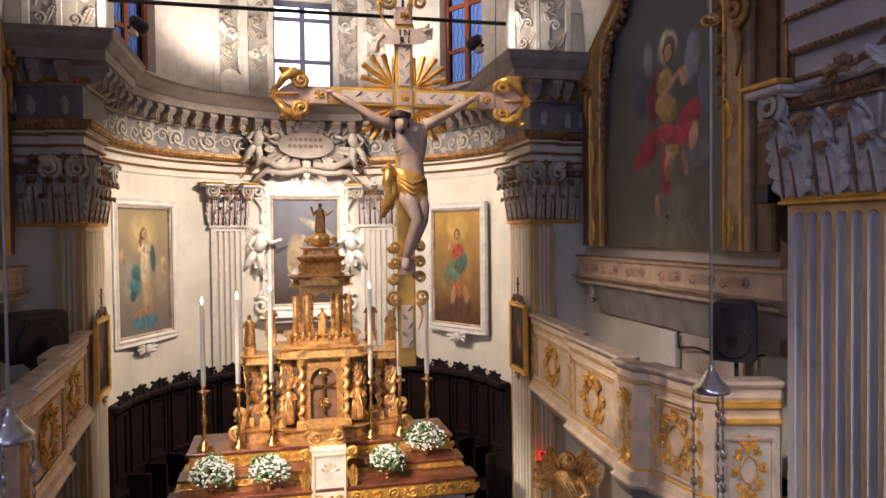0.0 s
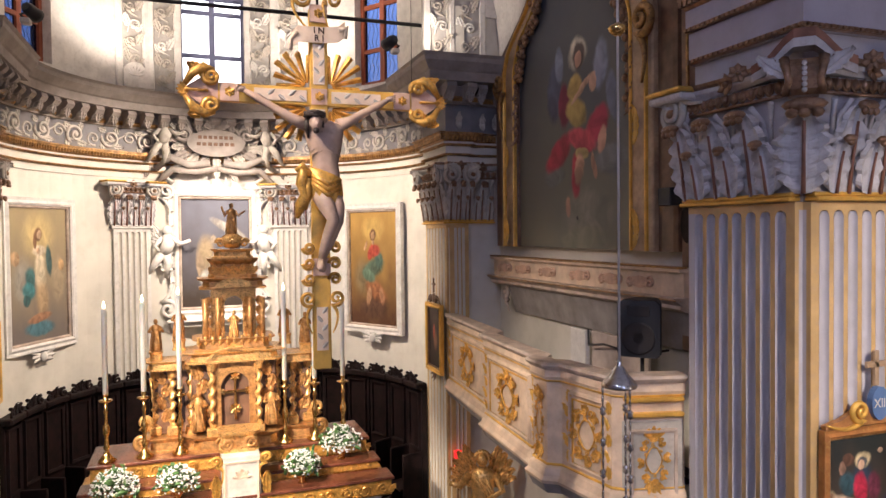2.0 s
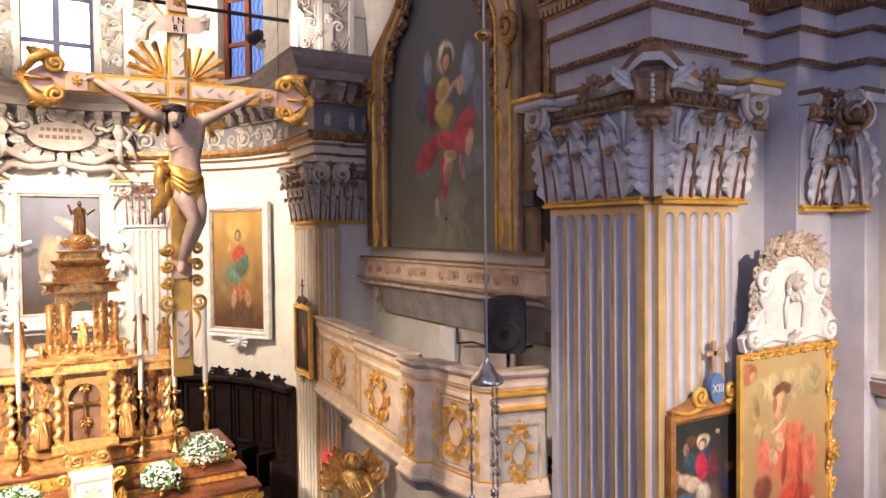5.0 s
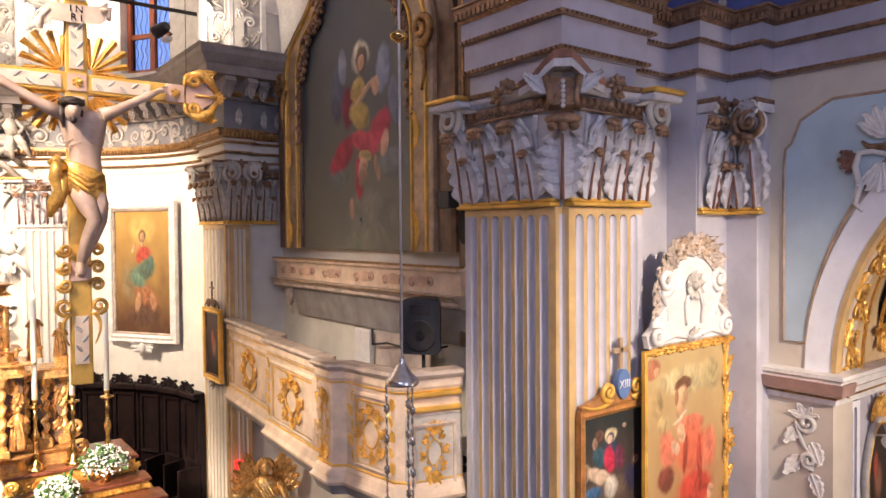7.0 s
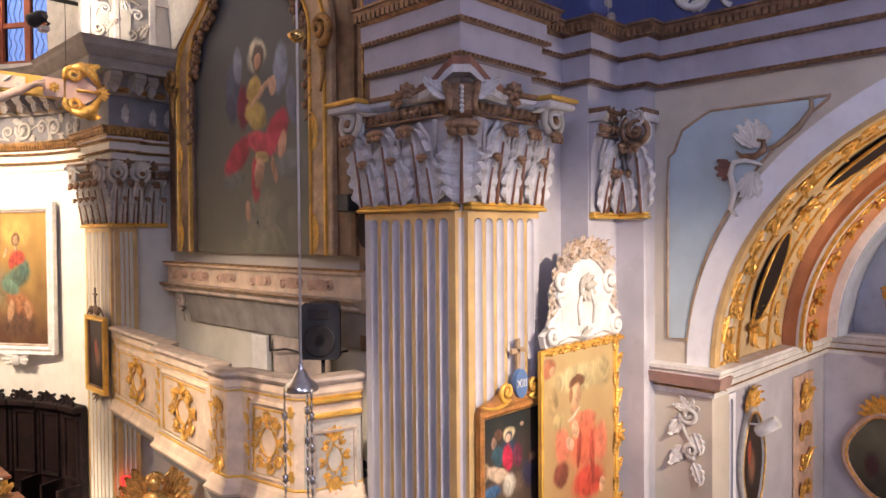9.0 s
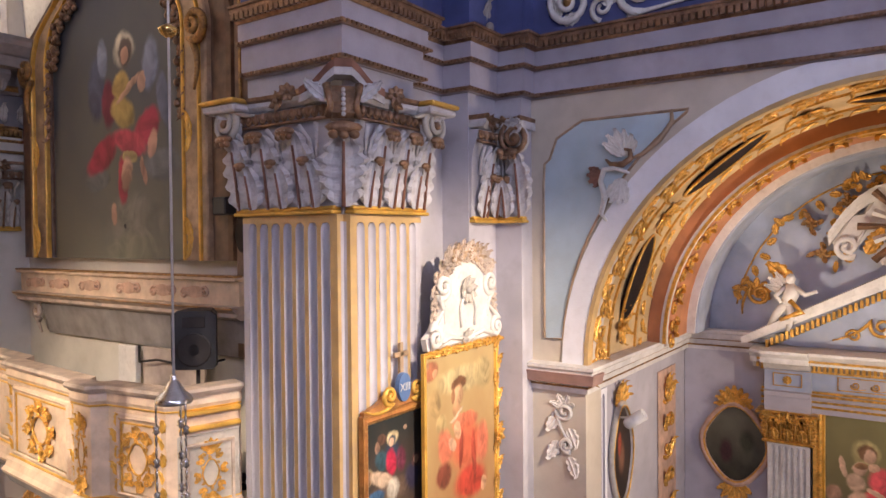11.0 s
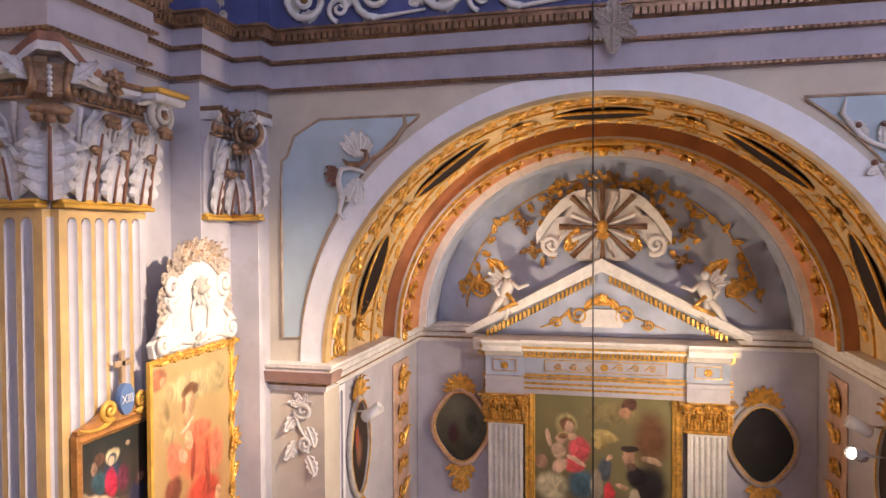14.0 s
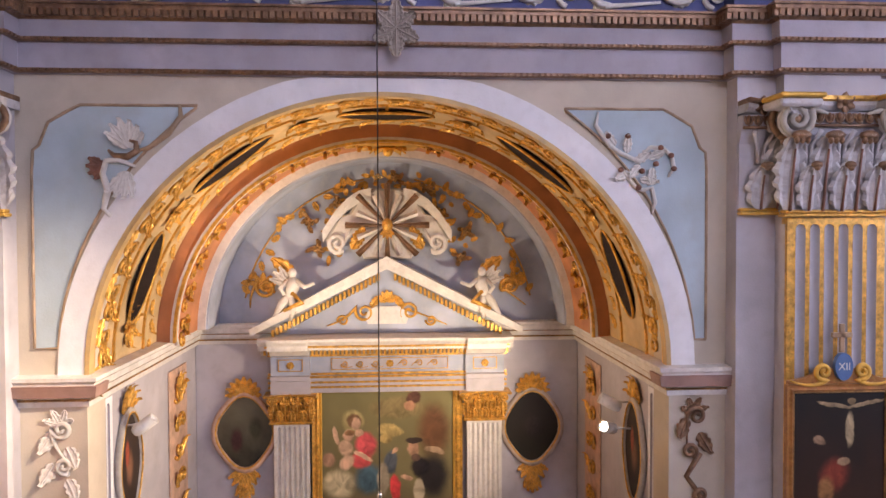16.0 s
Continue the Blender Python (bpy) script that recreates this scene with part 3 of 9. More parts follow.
# chancel and apse walls up to the entablature
wall_strip("wall_chancel", CHANCEL[:9] + [ARC[0]], 0, 8.2, M_CREAM, "cream plastered chancel wall")
wall_strip("wall_apse", ARC, 0, 7.4, M_CREAM, "cream plastered curved apse wall")
wall_strip("wall_chancel_right", [ARC[-1]] + CHANCEL[-8:], 0, 8.2, M_CREAM, "cream plastered chancel wall beside the choir gallery")
b = Mesh()
for side in (0, 1):
    x0, x1 = ((-3.5, -2.3), (3.4, 4.6))[side]
    b.box(x0, x1, 9.35, 9.7, 8.1, 12.0)
b.box(-3.5, 4.6, 9.4, 9.7, 10.6, 12.0)
b.box(-3.55, -3.25, 4.4, 9.5, 8.1, 8.4)
b.box(4.35, 4.65, 4.4, 9.5, 8.1, 8.4)
b.link("wall_apse_arch", M_WHITE, label="white stucco wall over the apse arch", category="wall", kind="structure")

# drum of the apse with three windows, and the half dome
WIN = [(-72.0, -54.0), (-12.6, 9.0), (48.5, 67.5)]


def drum(b, a0, a1, z0, z1, r0=AR, r1=AR + 0.4):
    n = max(1, int(abs(a1 - a0) / 3.5))
    rings = []
    for i in range(n + 1):
        a = radians(a0 + (a1 - a0) * i / n)
        s, c = math.sin(a), math.cos(a)
        rings.append([(ACX + r * s, ACY + r * c, z) for r, z in ((r0, z0), (r1, z0), (r1, z1), (r0, z1))])
    return b.loft(rings)


b = Mesh()
edges = [-95.0] + [e for w in WIN for e in w] + [95.0]
for a0, a1 in zip(edges[0::2], edges[1::2]):
    drum(b, a0, a1, 7.4, 9.35)
for a0, a1 in WIN:
    drum(b, a0, a1, 7.4, 7.62)
drum(b, -95, 95, 9.35, 9.8)
b.link("wall_drum", M_WHITE, label="white stucco upper apse wall between tall windows", category="wall", kind="structure")
b = Mesh()
rows = []
for i in range(9):
    e = math.pi / 2 * i / 8
    rows.append([(ACX + (AR + 0.02) * max(0.01, math.cos(e)) * math.sin(radians(a)), ACY + (AR + 0.02) * max(0.01, math.cos(e)) * math.cos(radians(a)), 9.8 + 2.2 * math.sin(e)) for a in range(-95, 96, 5)])
b.loft(rows, True, closed=False)
b.link("ceiling_apse", M_WHITE, label="white stucco half dome of the apse", category="ceiling", kind="structure")


def radial(a, z, r=AR):
    """The frame of the apse wall at a degrees from its middle."""
    s, c = math.sin(radians(a)), math.cos(radians(a))
    return facing(ACX + r * s, ACY + r * c, z, (-s, -c))


for k, (a0, a1) in enumerate(WIN):
    mid, half = (a0 + a1) / 2, AR * radians(a1 - a0) / 2
    m = radial(mid, 7.62, AR + 0.16)
    red = k != 1
    w = tagged(thing("window_%d" % (k + 1), m, "", ""), "tall apse window with %s frame and %s panes" % (("red wooden", "leaded bluish") if red else ("blue-grey", "clear")), "window", kind="structure")
    fm = M_REDFRAME if red else M_GLOWFRAME
    b = at_mesh(m)
    for u0, u1, v0, v1 in ((-half, -half + 0.07, 0, 1.73), (half - 0.07, half, 0, 1.73), (-half + 0.07, half - 0.07, 0, 0.07), (-half + 0.07, half - 0.07, 1.64, 1.73)):
        b.box(u0, u1, v0, v1, -0.04, 0.05)
    b.link("window_frame", fm, w)
    b = at_mesh(m).box(-0.05, 0.05, 0.07, 1.64, -0.03, 0.04)
    b.link("mullion", fm, w)
    for v in (0.62, 1.40):
        at_mesh(m).box(-half + 0.07, half - 0.07, v - 0.035, v + 0.035, -0.025, 0.036).link("glazing_bar", fm, w)
    for i in range(2):
        for v0, v1 in ((0.07, 0.585), (0.655, 1.365), (1.435, 1.64)):
            u0, u1 = ((-half + 0.07, -0.05), (0.05, half - 0.07))[i]
            p = at_mesh(m).box(u0, u1, v0, v1, -0.006, 0.0).link("pane", M_LEADED if red else M_GLASS, w)
            p.visible_shadow = False
            if red:
                q = at_mesh(m)
                n = 4
                for j in range(1, n):
                    uu = u0 + (u1 - u0) * j / n
                    q.tube([(uu + 0.025 * math.sin(6.28 * i2 / 8 + j), v0 + (v1 - v0) * i2 / 16, 0.004) for i2 in range(17)], 0.005, 4)
                q.link("lead", M_IRON, p)

# ---- entablatures ----


def entablature(name, path, z, label, plain, frieze, gilt, lift=0.0):
    """z: bottom of architrave, its top, top of frieze, top of cornice."""
    root = tagged(thing(name, (0, 0, 0), label, "entablature"), kind="structure")
    z0, z1, z2, z3 = z
    h = (z1 - z0) / 3
    b = Mesh()
    sweep(b, [(-0.1, z0 + lift), (0.03, z0 + lift), (0.03, z0 + h), (0.06, z0 + h), (0.06, z0 + 2 * h), (0.09, z0 + 2 * h), (0.09, z1 - 0.06), (-0.1, z1 - 0.06)], path)
    b.link("architrave", plain, root)
    b = Mesh()
    for q, d in ((z0 + h, 0.065), (z0 + 2 * h, 0.095)):
        sweep(b, [(0.0, q - 0.03), (d + 0.005, q - 0.03), (d + 0.015, q - 0.015), (d, q + 0.004), (0.0, q + 0.004)], path)
        for p, t in along(path, d + 0.012, 0.05):
            b.box(p.x - 0.013, p.x + 0.013, p.y - 0.013, p.y + 0.013, q - 0.026, q - 0.004)
    b.link("beading", gilt, root, kind="stuff")
    b = Mesh()
    sweep(b, [(0.0, z1 - 0.1), (0.10, z1 - 0.1), (0.12, z1 - 0.07), (0.17, z1 - 0.03), (0.17, z1 + 0.0), (0.19, z1), (0.19, z1 + 0.02), (0.0, z1 + 0.02)], path)
    for p, t in along(path, 0.15, 0.055):
        b.box(p.x - 0.018, p.x + 0.018, p.y - 0.018, p.y + 0.018, z1 - 0.085, z1 - 0.015)
    b.link("egg_moulding", gilt, root, kind="stuff")
    b = Mesh()
    sweep(b, [(0.0, z1 + 0.02), (0.06, z1 + 0.02), (0.06, z2), (0.0, z2)], path)
    b.link("frieze", frieze, root)
    return root


# architrave, frieze and cornice round the nave and its pier
NAVEZ = (6.06, 6.77, 7.42, 7.9)
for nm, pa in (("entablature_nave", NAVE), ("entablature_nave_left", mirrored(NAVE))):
    # architrave and cornice take the lilac-grey with shade in its colour
    e = entablature(nm, pa, NAVEZ, "lilac-grey moulded entablature with gilt beading and blue frieze", M_SHADEGREY, M_BLUE, M_BROWNGILT, 0.2)
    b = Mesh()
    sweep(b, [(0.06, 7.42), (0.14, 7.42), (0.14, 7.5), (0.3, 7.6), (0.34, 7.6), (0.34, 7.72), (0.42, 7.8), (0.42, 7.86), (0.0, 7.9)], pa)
    b.link("cornice", M_SHADEGREY, e)
CZ = (5.98, 6.38, 6.80, 7.44)
e = entablature("entablature_chancel", CORNICE, CZ, "weathered stucco entablature with bracketed cornice round chancel and apse", M_CREAM, M_BLUEGREY, M_OLDGOLD)
# cornice and brackets: the shade they stand in is part of the stucco colour
b = Mesh()
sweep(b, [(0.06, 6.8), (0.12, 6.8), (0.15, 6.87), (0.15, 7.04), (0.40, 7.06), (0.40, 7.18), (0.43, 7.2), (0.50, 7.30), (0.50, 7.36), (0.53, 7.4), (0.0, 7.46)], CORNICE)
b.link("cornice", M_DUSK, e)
b = Mesh()
sweep(b, [(0.1, 6.83), (0.16, 6.83), (0.185, 6.87), (0.16, 6.9), (0.1, 6.9)], CORNICE)
b.link("cornice_beading", M_OLDGOLD, e)
proto = None
k = 0
for p, t in along(CORNICE, 0.15, 0.30):
    out = Vector((t.y, -t.x))
    m = facing(p.x, p.y, 6.93, out)
    if proto is None:
        q = Mesh()
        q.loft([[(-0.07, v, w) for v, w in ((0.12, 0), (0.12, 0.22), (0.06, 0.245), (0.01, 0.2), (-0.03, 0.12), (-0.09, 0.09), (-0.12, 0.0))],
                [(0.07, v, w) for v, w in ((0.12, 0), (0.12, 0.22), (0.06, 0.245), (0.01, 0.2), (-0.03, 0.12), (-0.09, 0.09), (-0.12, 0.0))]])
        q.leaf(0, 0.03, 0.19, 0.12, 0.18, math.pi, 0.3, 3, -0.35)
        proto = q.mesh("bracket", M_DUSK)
    if k < 160:
        o = new("bracket", proto)
        o.parent = e
        o.matrix_basis = m
    k += 1

# ---- chapel off the nave ----
CH = facing(NX, 0.1, 0, (-1, 0))   # u towards the nave's door, v up, w out into the nave
SPR, RAD = 3.85, 2.32
WIDE, LOW = 1.037, 0.985          # the chapel's arches are a little wider than high
JX = RAD * WIDE                  # half the width between the jambs


def half_ring(r, n=40, z=SPR):
    return [(-r * WIDE * math.cos(math.pi * i / n), z + r * LOW * math.sin(math.pi * i / n)) for i in range(n + 1)]


b = at_mesh(CH)
b.prism([(-2.93, 0), (-JX, 0)] + half_ring(RAD) + [(JX, 0), (2.90, 0), (2.90, 7.9), (-2.93, 7.9)], -0.35, 0)
b.link("wall_chapel_front", M_BUFF, label="cream plastered nave wall pierced by the chapel arch", category="wall", kind="structure")


def arch_ring(name, r0, r1, w0, w1, mat, label, parent=None):
    b = at_mesh(CH)
    b.prism(half_ring(r0) + list(reversed(half_ring(r1))), w0, w1)
    return b.link(name, mat, parent, label=label, category="" if parent else "arch", kind="" if parent else "structure")


b = at_mesh(CH)
b.prism(half_ring(RAD) + [(u, min(v, 6.255)) for u, v in reversed(half_ring(RAD + 0.21))], 0.002, 0.02)
b.link("trim_archivolt", M_LIMEWHITE, label="white plaster archivolt round the chapel arch", category="arch", kind="structure")
arch_ring("ceiling_chapel", RAD, RAD + 0.3, -1.65, -0.352, M_VAULT, "cream and gilt painted chapel vault")
arch_ring("trim_vault_inner", 2.17, 2.6, -2.60, -1.652, M_TERRA, "terracotta painted vault rib with gilt leaves")
arch_ring("trim_vault_edge", 2.13, 2.18, -1.72, -1.61, M_WHITE, "pale moulded vault rib")
arch_ring("trim_vault_end", 2.06, 2.6, -3.149, -2.602, M_LUNETTE, "pale lilac painted band before the lunette")
arch_ring("trim_vault_bead", 2.08, 2.19, -2.64, -2.58, M_WHITE, "white moulded bead at the vault's inner end")
arch_ring("trim_arch_lip", RAD - 0.03, RAD + 0.008, -0.06, 0.03, M_FILLET, "gilt lip of the chapel arch")
b = at_mesh(CH)
b.prism([(-2.6, 0), (2.6, 0)] + list(reversed(half_ring(2.5))), -3.5, -3.15)
b.link("wall_chapel_back", M_LUNETTE, label="pale grey-blue back wall of the chapel", category="wall", kind="structure")
b = at_mesh(CH)
b.box(-2.9, -JX - 0.02, 0, 3.8, -3.2, -0.352)
b.box(JX + 0.02, 2.9, 0, 3.8, -3.2, -0.352)
b.link("wall_chapel_sides", M_GREY, label="lilac-grey painted chapel side walls", category="wall", kind="structure")
b = at_mesh(CH).box(-2.42, 2.42, 0, 3.62, -3.148, -3.1)
b.link("wall_chapel_lower", M_GREY, label="lilac-grey painted wall behind the chapel altar", category="wall", kind="structure")
# impost cornice: across the wall's ends, round the jambs and along the chapel
JAMB = JX
imp = [(-2.93, 0.0), (-JAMB, 0.0), (-JAMB, -3.1), (JAMB, -3.1), (JAMB, 0.0), (2.90, 0.0)]
b = Mesh()
world_path = [tuple((CH @ Vector((u, 0, w))).xy) for u, w in imp]
sweep(b, [(0, 3.60), (0.03, 3.60), (0.03, 3.66), (0.06, 3.68), (0.06, 3.73), (0.10, 3.75), (0.10, 3.80), (0.12, 3.82), (0.12, 3.85), (0, 3.86)], world_path)
b.link("trim_impost", M_WHITE, label="white moulded impost cornice round the chapel", category="cornice", kind="structure")
b = Mesh()
sweep(b, [(0.0, 3.645), (0.034, 3.645), (0.045, 3.655), (0.034, 3.668), (0.0, 3.668)], world_path)
sweep(b, [(0.0, 3.726), (0.064, 3.726), (0.072, 3.736), (0.064, 3.748), (0.0, 3.748)], world_path)
b.link("trim_impost_lines", M_OLDGOLD, label="thin gilt lines on the impost", category="trim", kind="structure")

b = Mesh()
sweep(b, [(0.0, 3.69), (0.108, 3.69), (0.118, 3.74), (0.128, 3.785), (0.0, 3.785)], [world_path[0], world_path[1], tuple((CH @ Vector((-JAMB, 0, -0.12))).xy)])
sweep(b, [(0.0, 3.69), (0.108, 3.69), (0.118, 3.74), (0.128, 3.785), (0.0, 3.785)], [tuple((CH @ Vector((JAMB, 0, -0.12))).xy), world_path[4], world_path[5]])
b.link("trim_impost_band", M_ROSEBROWN, label="rose-brown painted band under the impost's ledge", category="trim", kind="structure")

# ---- pilasters and their capitals ----
MIR = Matrix.Translation((2 * AX, 0, 0)) @ Matrix.Diagonal((-1, 1, 1, 1))
SAME = Matrix()
LEAVES = {}


def leaf_mesh(w, h, mat, curl=0.5, out=0.3, lobes=4):
    key = (round(w, 2), round(h, 2), mat.name, curl, out, lobes)
    if key not in LEAVES:
        q = Mesh().leaf(0, 0, 0, w, h, 0, curl, lobes, out)
        LEAVES[key] = q.mesh("leaf", mat)
    return LEAVES[key]


def piece(name, me, parent, m, label=""):
    o = new(name, me)
    o.parent = parent
    o.matrix_parent_inverse = parent.matrix_basis.inverted()
    o.matrix_basis = m
    return tagged(o, label)


def fluted(root, m, width, v0, v1, n, body, gilt, depth=0.03, margin=0.05, plain=()):
    """A shaft with n concave flutes, round at the top, between gilt fillets."""
    b = at_mesh(m)
    half = width / 2
    b.box(-half, half, v0, v1, -0.08, -depth)
    b.link("shaft", body, root)
    pitch = (width - 2 * margin) / n
    fl = pitch * 0.68
    for i in range(n):
        c = -half + margin + pitch * (i + 0.5)
        g = at_mesh(m)
        arc = [(c + fl / 2 * math.cos(math.pi * k / 6), depth * (0.2 - 1.1 * math.sin(math.pi * k / 6))) for k in range(7)]
        g.loft([[(u, v0, w) for u, w in arc], [(u, v1 - fl / 2, w) for u, w in arc], [(c + (u - c) * 0.5, v1 - fl * 0.1, w) for u, w in arc]], True, closed=False)
        g.link("flute", body, root)
    for i in range(n + 1):
        u0 = -half if i == 0 else -half + margin + pitch * i - (pitch - fl) / 2
        u1 = half if i == n else -half + margin + pitch * i + (pitch - fl) / 2
        g = at_mesh(m)
        k = 6
        left = [(u0 - (fl / 2) * (1 - math.cos(math.pi / 2 * j / k)) * 0 - (fl / 2) * (1 - math.sqrt(max(0, 1 - (j / k) ** 2))), v1 - fl / 2 + fl / 2 * j / k) for j in range(1, k + 1)] if i > 0 else [(u0, v1)]
        right = [(u1 + (fl / 2) * (1 - math.sqrt(max(0, 1 - (j / k) ** 2))), v1 - fl / 2 + fl / 2 * j / k) for j in range(1, k + 1)] if i < n else [(u1, v1)]
        g.prism([(u0, v0), (u1, v0)] + ([(u1, v1 - fl / 2)] if i < n else []) + right + list(reversed(left)) + ([(u0, v1 - fl / 2)] if i > 0 else []), -depth, 0.004)
        g.link("fillet", body if i in plain else gilt, root)
    at_mesh(m).box(-half, half, v1, v1 + 0.05, -0.08, 0.006).link("shaft_head", gilt, root)


def capital(root, m, width, v0, h, body, tip, band_mat, leaves=4, ends=(1, 1), scale=1.0):
    """A corinthian capital on one face: necking, bell, two rows of leaves, volutes, moulded abacus."""
    half = width / 2
    e0, e1 = ends
    b = at_mesh(m)
    b.loft([[(-half - k * e0, v, -0.1), (half + k * e1, v, -0.1), (half + k * e1, v, d), (-half - k * e0, v, d)] for v, d, k in ((v0, 0.01, 0.0), (v0 + h * 0.6, 0.02, 0.0), (v0 + h * 0.86, 0.09, 0.06))])
    b.link("bell", M_GREY if body is M_ACANTHUS else M_STUCCO if body is not M_GOLD else M_OLDGOLD, root)
    b = at_mesh(m)
    for q, d in ((0.0, 0.055), (0.03, 0.04)):
        b.box(-half - d * e0, half + d * e1, v0 - 0.045 + q, v0 - 0.045 + q + 0.028, -0.05, d, 0.008)
    b.link("necking", band_mat, root)
    lw = width / leaves
    rib_mat = M_STALK if body is M_ACANTHUS else tip
    # tall leaves behind, short ones before them, each with its stalk and curled tip
    for i in range(leaves + 1):
        if (i == 0 and not e0) or (i == leaves and not e1):
            continue
        c = -half + lw * i
        piece("leaf", leaf_mesh(lw * 1.0, h * 0.74, body, 0.75, 0.20, 5), root, m @ Matrix.Translation((c, v0, 0.012)))
        at_mesh(m).tube([(c, v0, 0.038), (c, v0 + h * 0.28, 0.04 + h * 0.035), (c, v0 + h * 0.54, 0.04 + h * 0.08)], [0.014, 0.011, 0.009], 5).link("midrib", rib_mat, root)
        b = at_mesh(m @ Matrix.Translation((c, v0 + h * 0.645, 0.02 + h * 0.19)))
        b.ball((0, 0, 0), (lw * 0.30, h * 0.045, 0.035), 10, 5)
        for q in (-1, 0, 1):
            b.ball((q * lw * 0.16, -h * 0.045, 0.012), (lw * 0.085, h * 0.035, 0.022), 7, 4)
        b.link("leaf_tip", tip, root)
    for i in range(leaves):
        c = -half + lw * (i + 0.5)
        piece("leaf", leaf_mesh(lw * 0.78, h * 0.44, body, 0.75, 0.25, 3), root, m @ Matrix.Translation((c, v0, 0.05)))
        at_mesh(m).tube([(c, v0, 0.07), (c, v0 + h * 0.18, 0.072 + h * 0.03), (c, v0 + h * 0.31, 0.072 + h * 0.06)], [0.012, 0.009, 0.008], 5).link("midrib", rib_mat, root)
        b = at_mesh(m @ Matrix.Translation((c, v0 + h * 0.395, 0.055 + h * 0.135)))
        b.ball((0, 0, 0), (lw * 0.19, h * 0.035, 0.03), 9, 4)
        b.ball((0, -h * 0.03, 0.008), (lw * 0.10, h * 0.025, 0.02), 7, 4)
        b.link("leaf_tip", tip, root)
        for q in (1, -1):
            b = at_mesh(m)
            b.tube([(c + q * 0.02, v0 + 0.42 * h, 0.045), (c + q * lw * 0.10, v0 + 0.58 * h, 0.065), (c + q * lw * 0.26, v0 + 0.70 * h, 0.12)], [0.016, 0.014, 0.02], 6)
            b.link("stalk", body, root)
    for sgn, on in ((-1, e0), (1, e1)):
        if not on:
            continue
        r = h * 0.165
        b = at_mesh(m)
        b.scroll(sgn * (half + 0.02), v0 + h * 0.79, 0.12, r, 1.9, math.pi / 2, -sgn, r * 0.21, tail=(sgn * half * 0.40, v0 + h * 0.84))
        b.link("volute", body if body is not M_ACANTHUS else M_STUCCO if width > 0.6 else tip, root)
        b = at_mesh(m)
        b.scroll(sgn * (half + 0.02), v0 + h * 0.79, 0.075, r * 0.97, 1.9, math.pi / 2, -sgn, r * 0.20)
        b.link("volute_side", body, root)
        b = at_mesh(m @ Matrix.Translation((sgn * (half + 0.02), v0 + h * 0.79, 0.15)))
        b.ball((0, 0, 0), (r * 0.30, r * 0.30, 0.04), 8, 4)
        b.link("volute_eye", tip, root)
        piece("leaf", leaf_mesh(r * 1.3, r * 1.9, body, 0.5, 0.3, 4), root, m @ Matrix.Translation((sgn * (half - r * 0.9), v0 + h * 0.84, 0.13)) @ Matrix.Rotation(-sgn * 1.25, 4, "Z"))
    n = max(3, int(width / 0.075))
    for i in range(n):
        c = -half + width * (i + 0.5) / n
        b = at_mesh(m)
        b.ball((c, v0 + h * 0.815, 0.09), (0.022, 0.04, 0.03), 8, 5)
        b.tube([(c + 0.034 * math.cos(q), v0 + h * 0.82 + 0.05 * math.sin(q), 0.095) for q in (2.6, 3.3, 4.0, 4.71, 5.4, 6.1, 6.8)], 0.008, 5)
        b.link("egg", tip, root)
    b = at_mesh(m)
    b.tube([(-half, v0 + h * 0.745, 0.085), (half, v0 + h * 0.745, 0.085)], 0.014, 6)
    b.link("bead_moulding", tip, root)
    b = at_mesh(m)
    n = 10
    front = [(-half - 0.10 * e0 + (width + 0.10 * (e0 + e1)) * k / n, 0.17 - 0.09 * math.sin(math.pi * k / n)) for k in range(n + 1)]
    b.loft([[(u, v0 + h * q, w + s) for u, w in front] + [(half + 0.1 * e1, v0 + h * q, -0.1), (-half - 0.1 * e0, v0 + h * q, -0.1)] for q, s in ((0.88, -0.03), (0.92, 0.0), (0.955, 0.0))])
    b.link("abacus", body, root)
    b = at_mesh(m)
    b.loft([[(u, v0 + h * q, w + s) for u, w in front] + [(half + 0.1 * e1, v0 + h * q, -0.1), (-half - 0.1 * e0, v0 + h * q, -0.1)] for q, s in ((0.957, 0.0), (0.97, 0.025), (1.0, 0.03))])
    b.link("abacus_lip", band_mat if band_mat is not M_OCHRE else M_BROWNGILT, root)
    for sgn, on in ((-1, e0), (1, e1)):
        if on and body is M_ACANTHUS and width > 0.6:
            u0, u1 = sorted((sgn * half * 0.62, sgn * (half + 0.19)))
            at_mesh(m).box(u0, u1, v0 + h * 0.885, v0 + h * 0.955, -0.05, 0.235, 0.015).link("abacus_horn", body, root)
            at_mesh(m).box(u0 - 0.012, u1 + 0.012, v0 + h * 0.957, v0 + h * 0.998, -0.05, 0.262, 0.012).link("horn_lip", M_OCHRE, root)
    b = at_mesh(m)
    b.rosette(0, v0 + h * 0.94, 0.09, h * 0.1, 6)
    b.link("abacus_flower", tip, root)


def pilaster(m, width, v0, v1, v2, n, label, body, gilt, leaves=3, ends=(1, 1), group="", plain=()):
    root = thing("pilaster", m, label, "pilaster", group)
    if n:
        fluted(root, m, width, v0, v1 - 0.1, n, body, M_FILLET if gilt is M_OCHRE else gilt, plain=plain)
    capital(root, m, width, v1, v2 - v1, M_STUCCO if group == "apse arch pilasters" else M_ACANTHUS, M_BROWNGILT, gilt, leaves, ends)
    return root


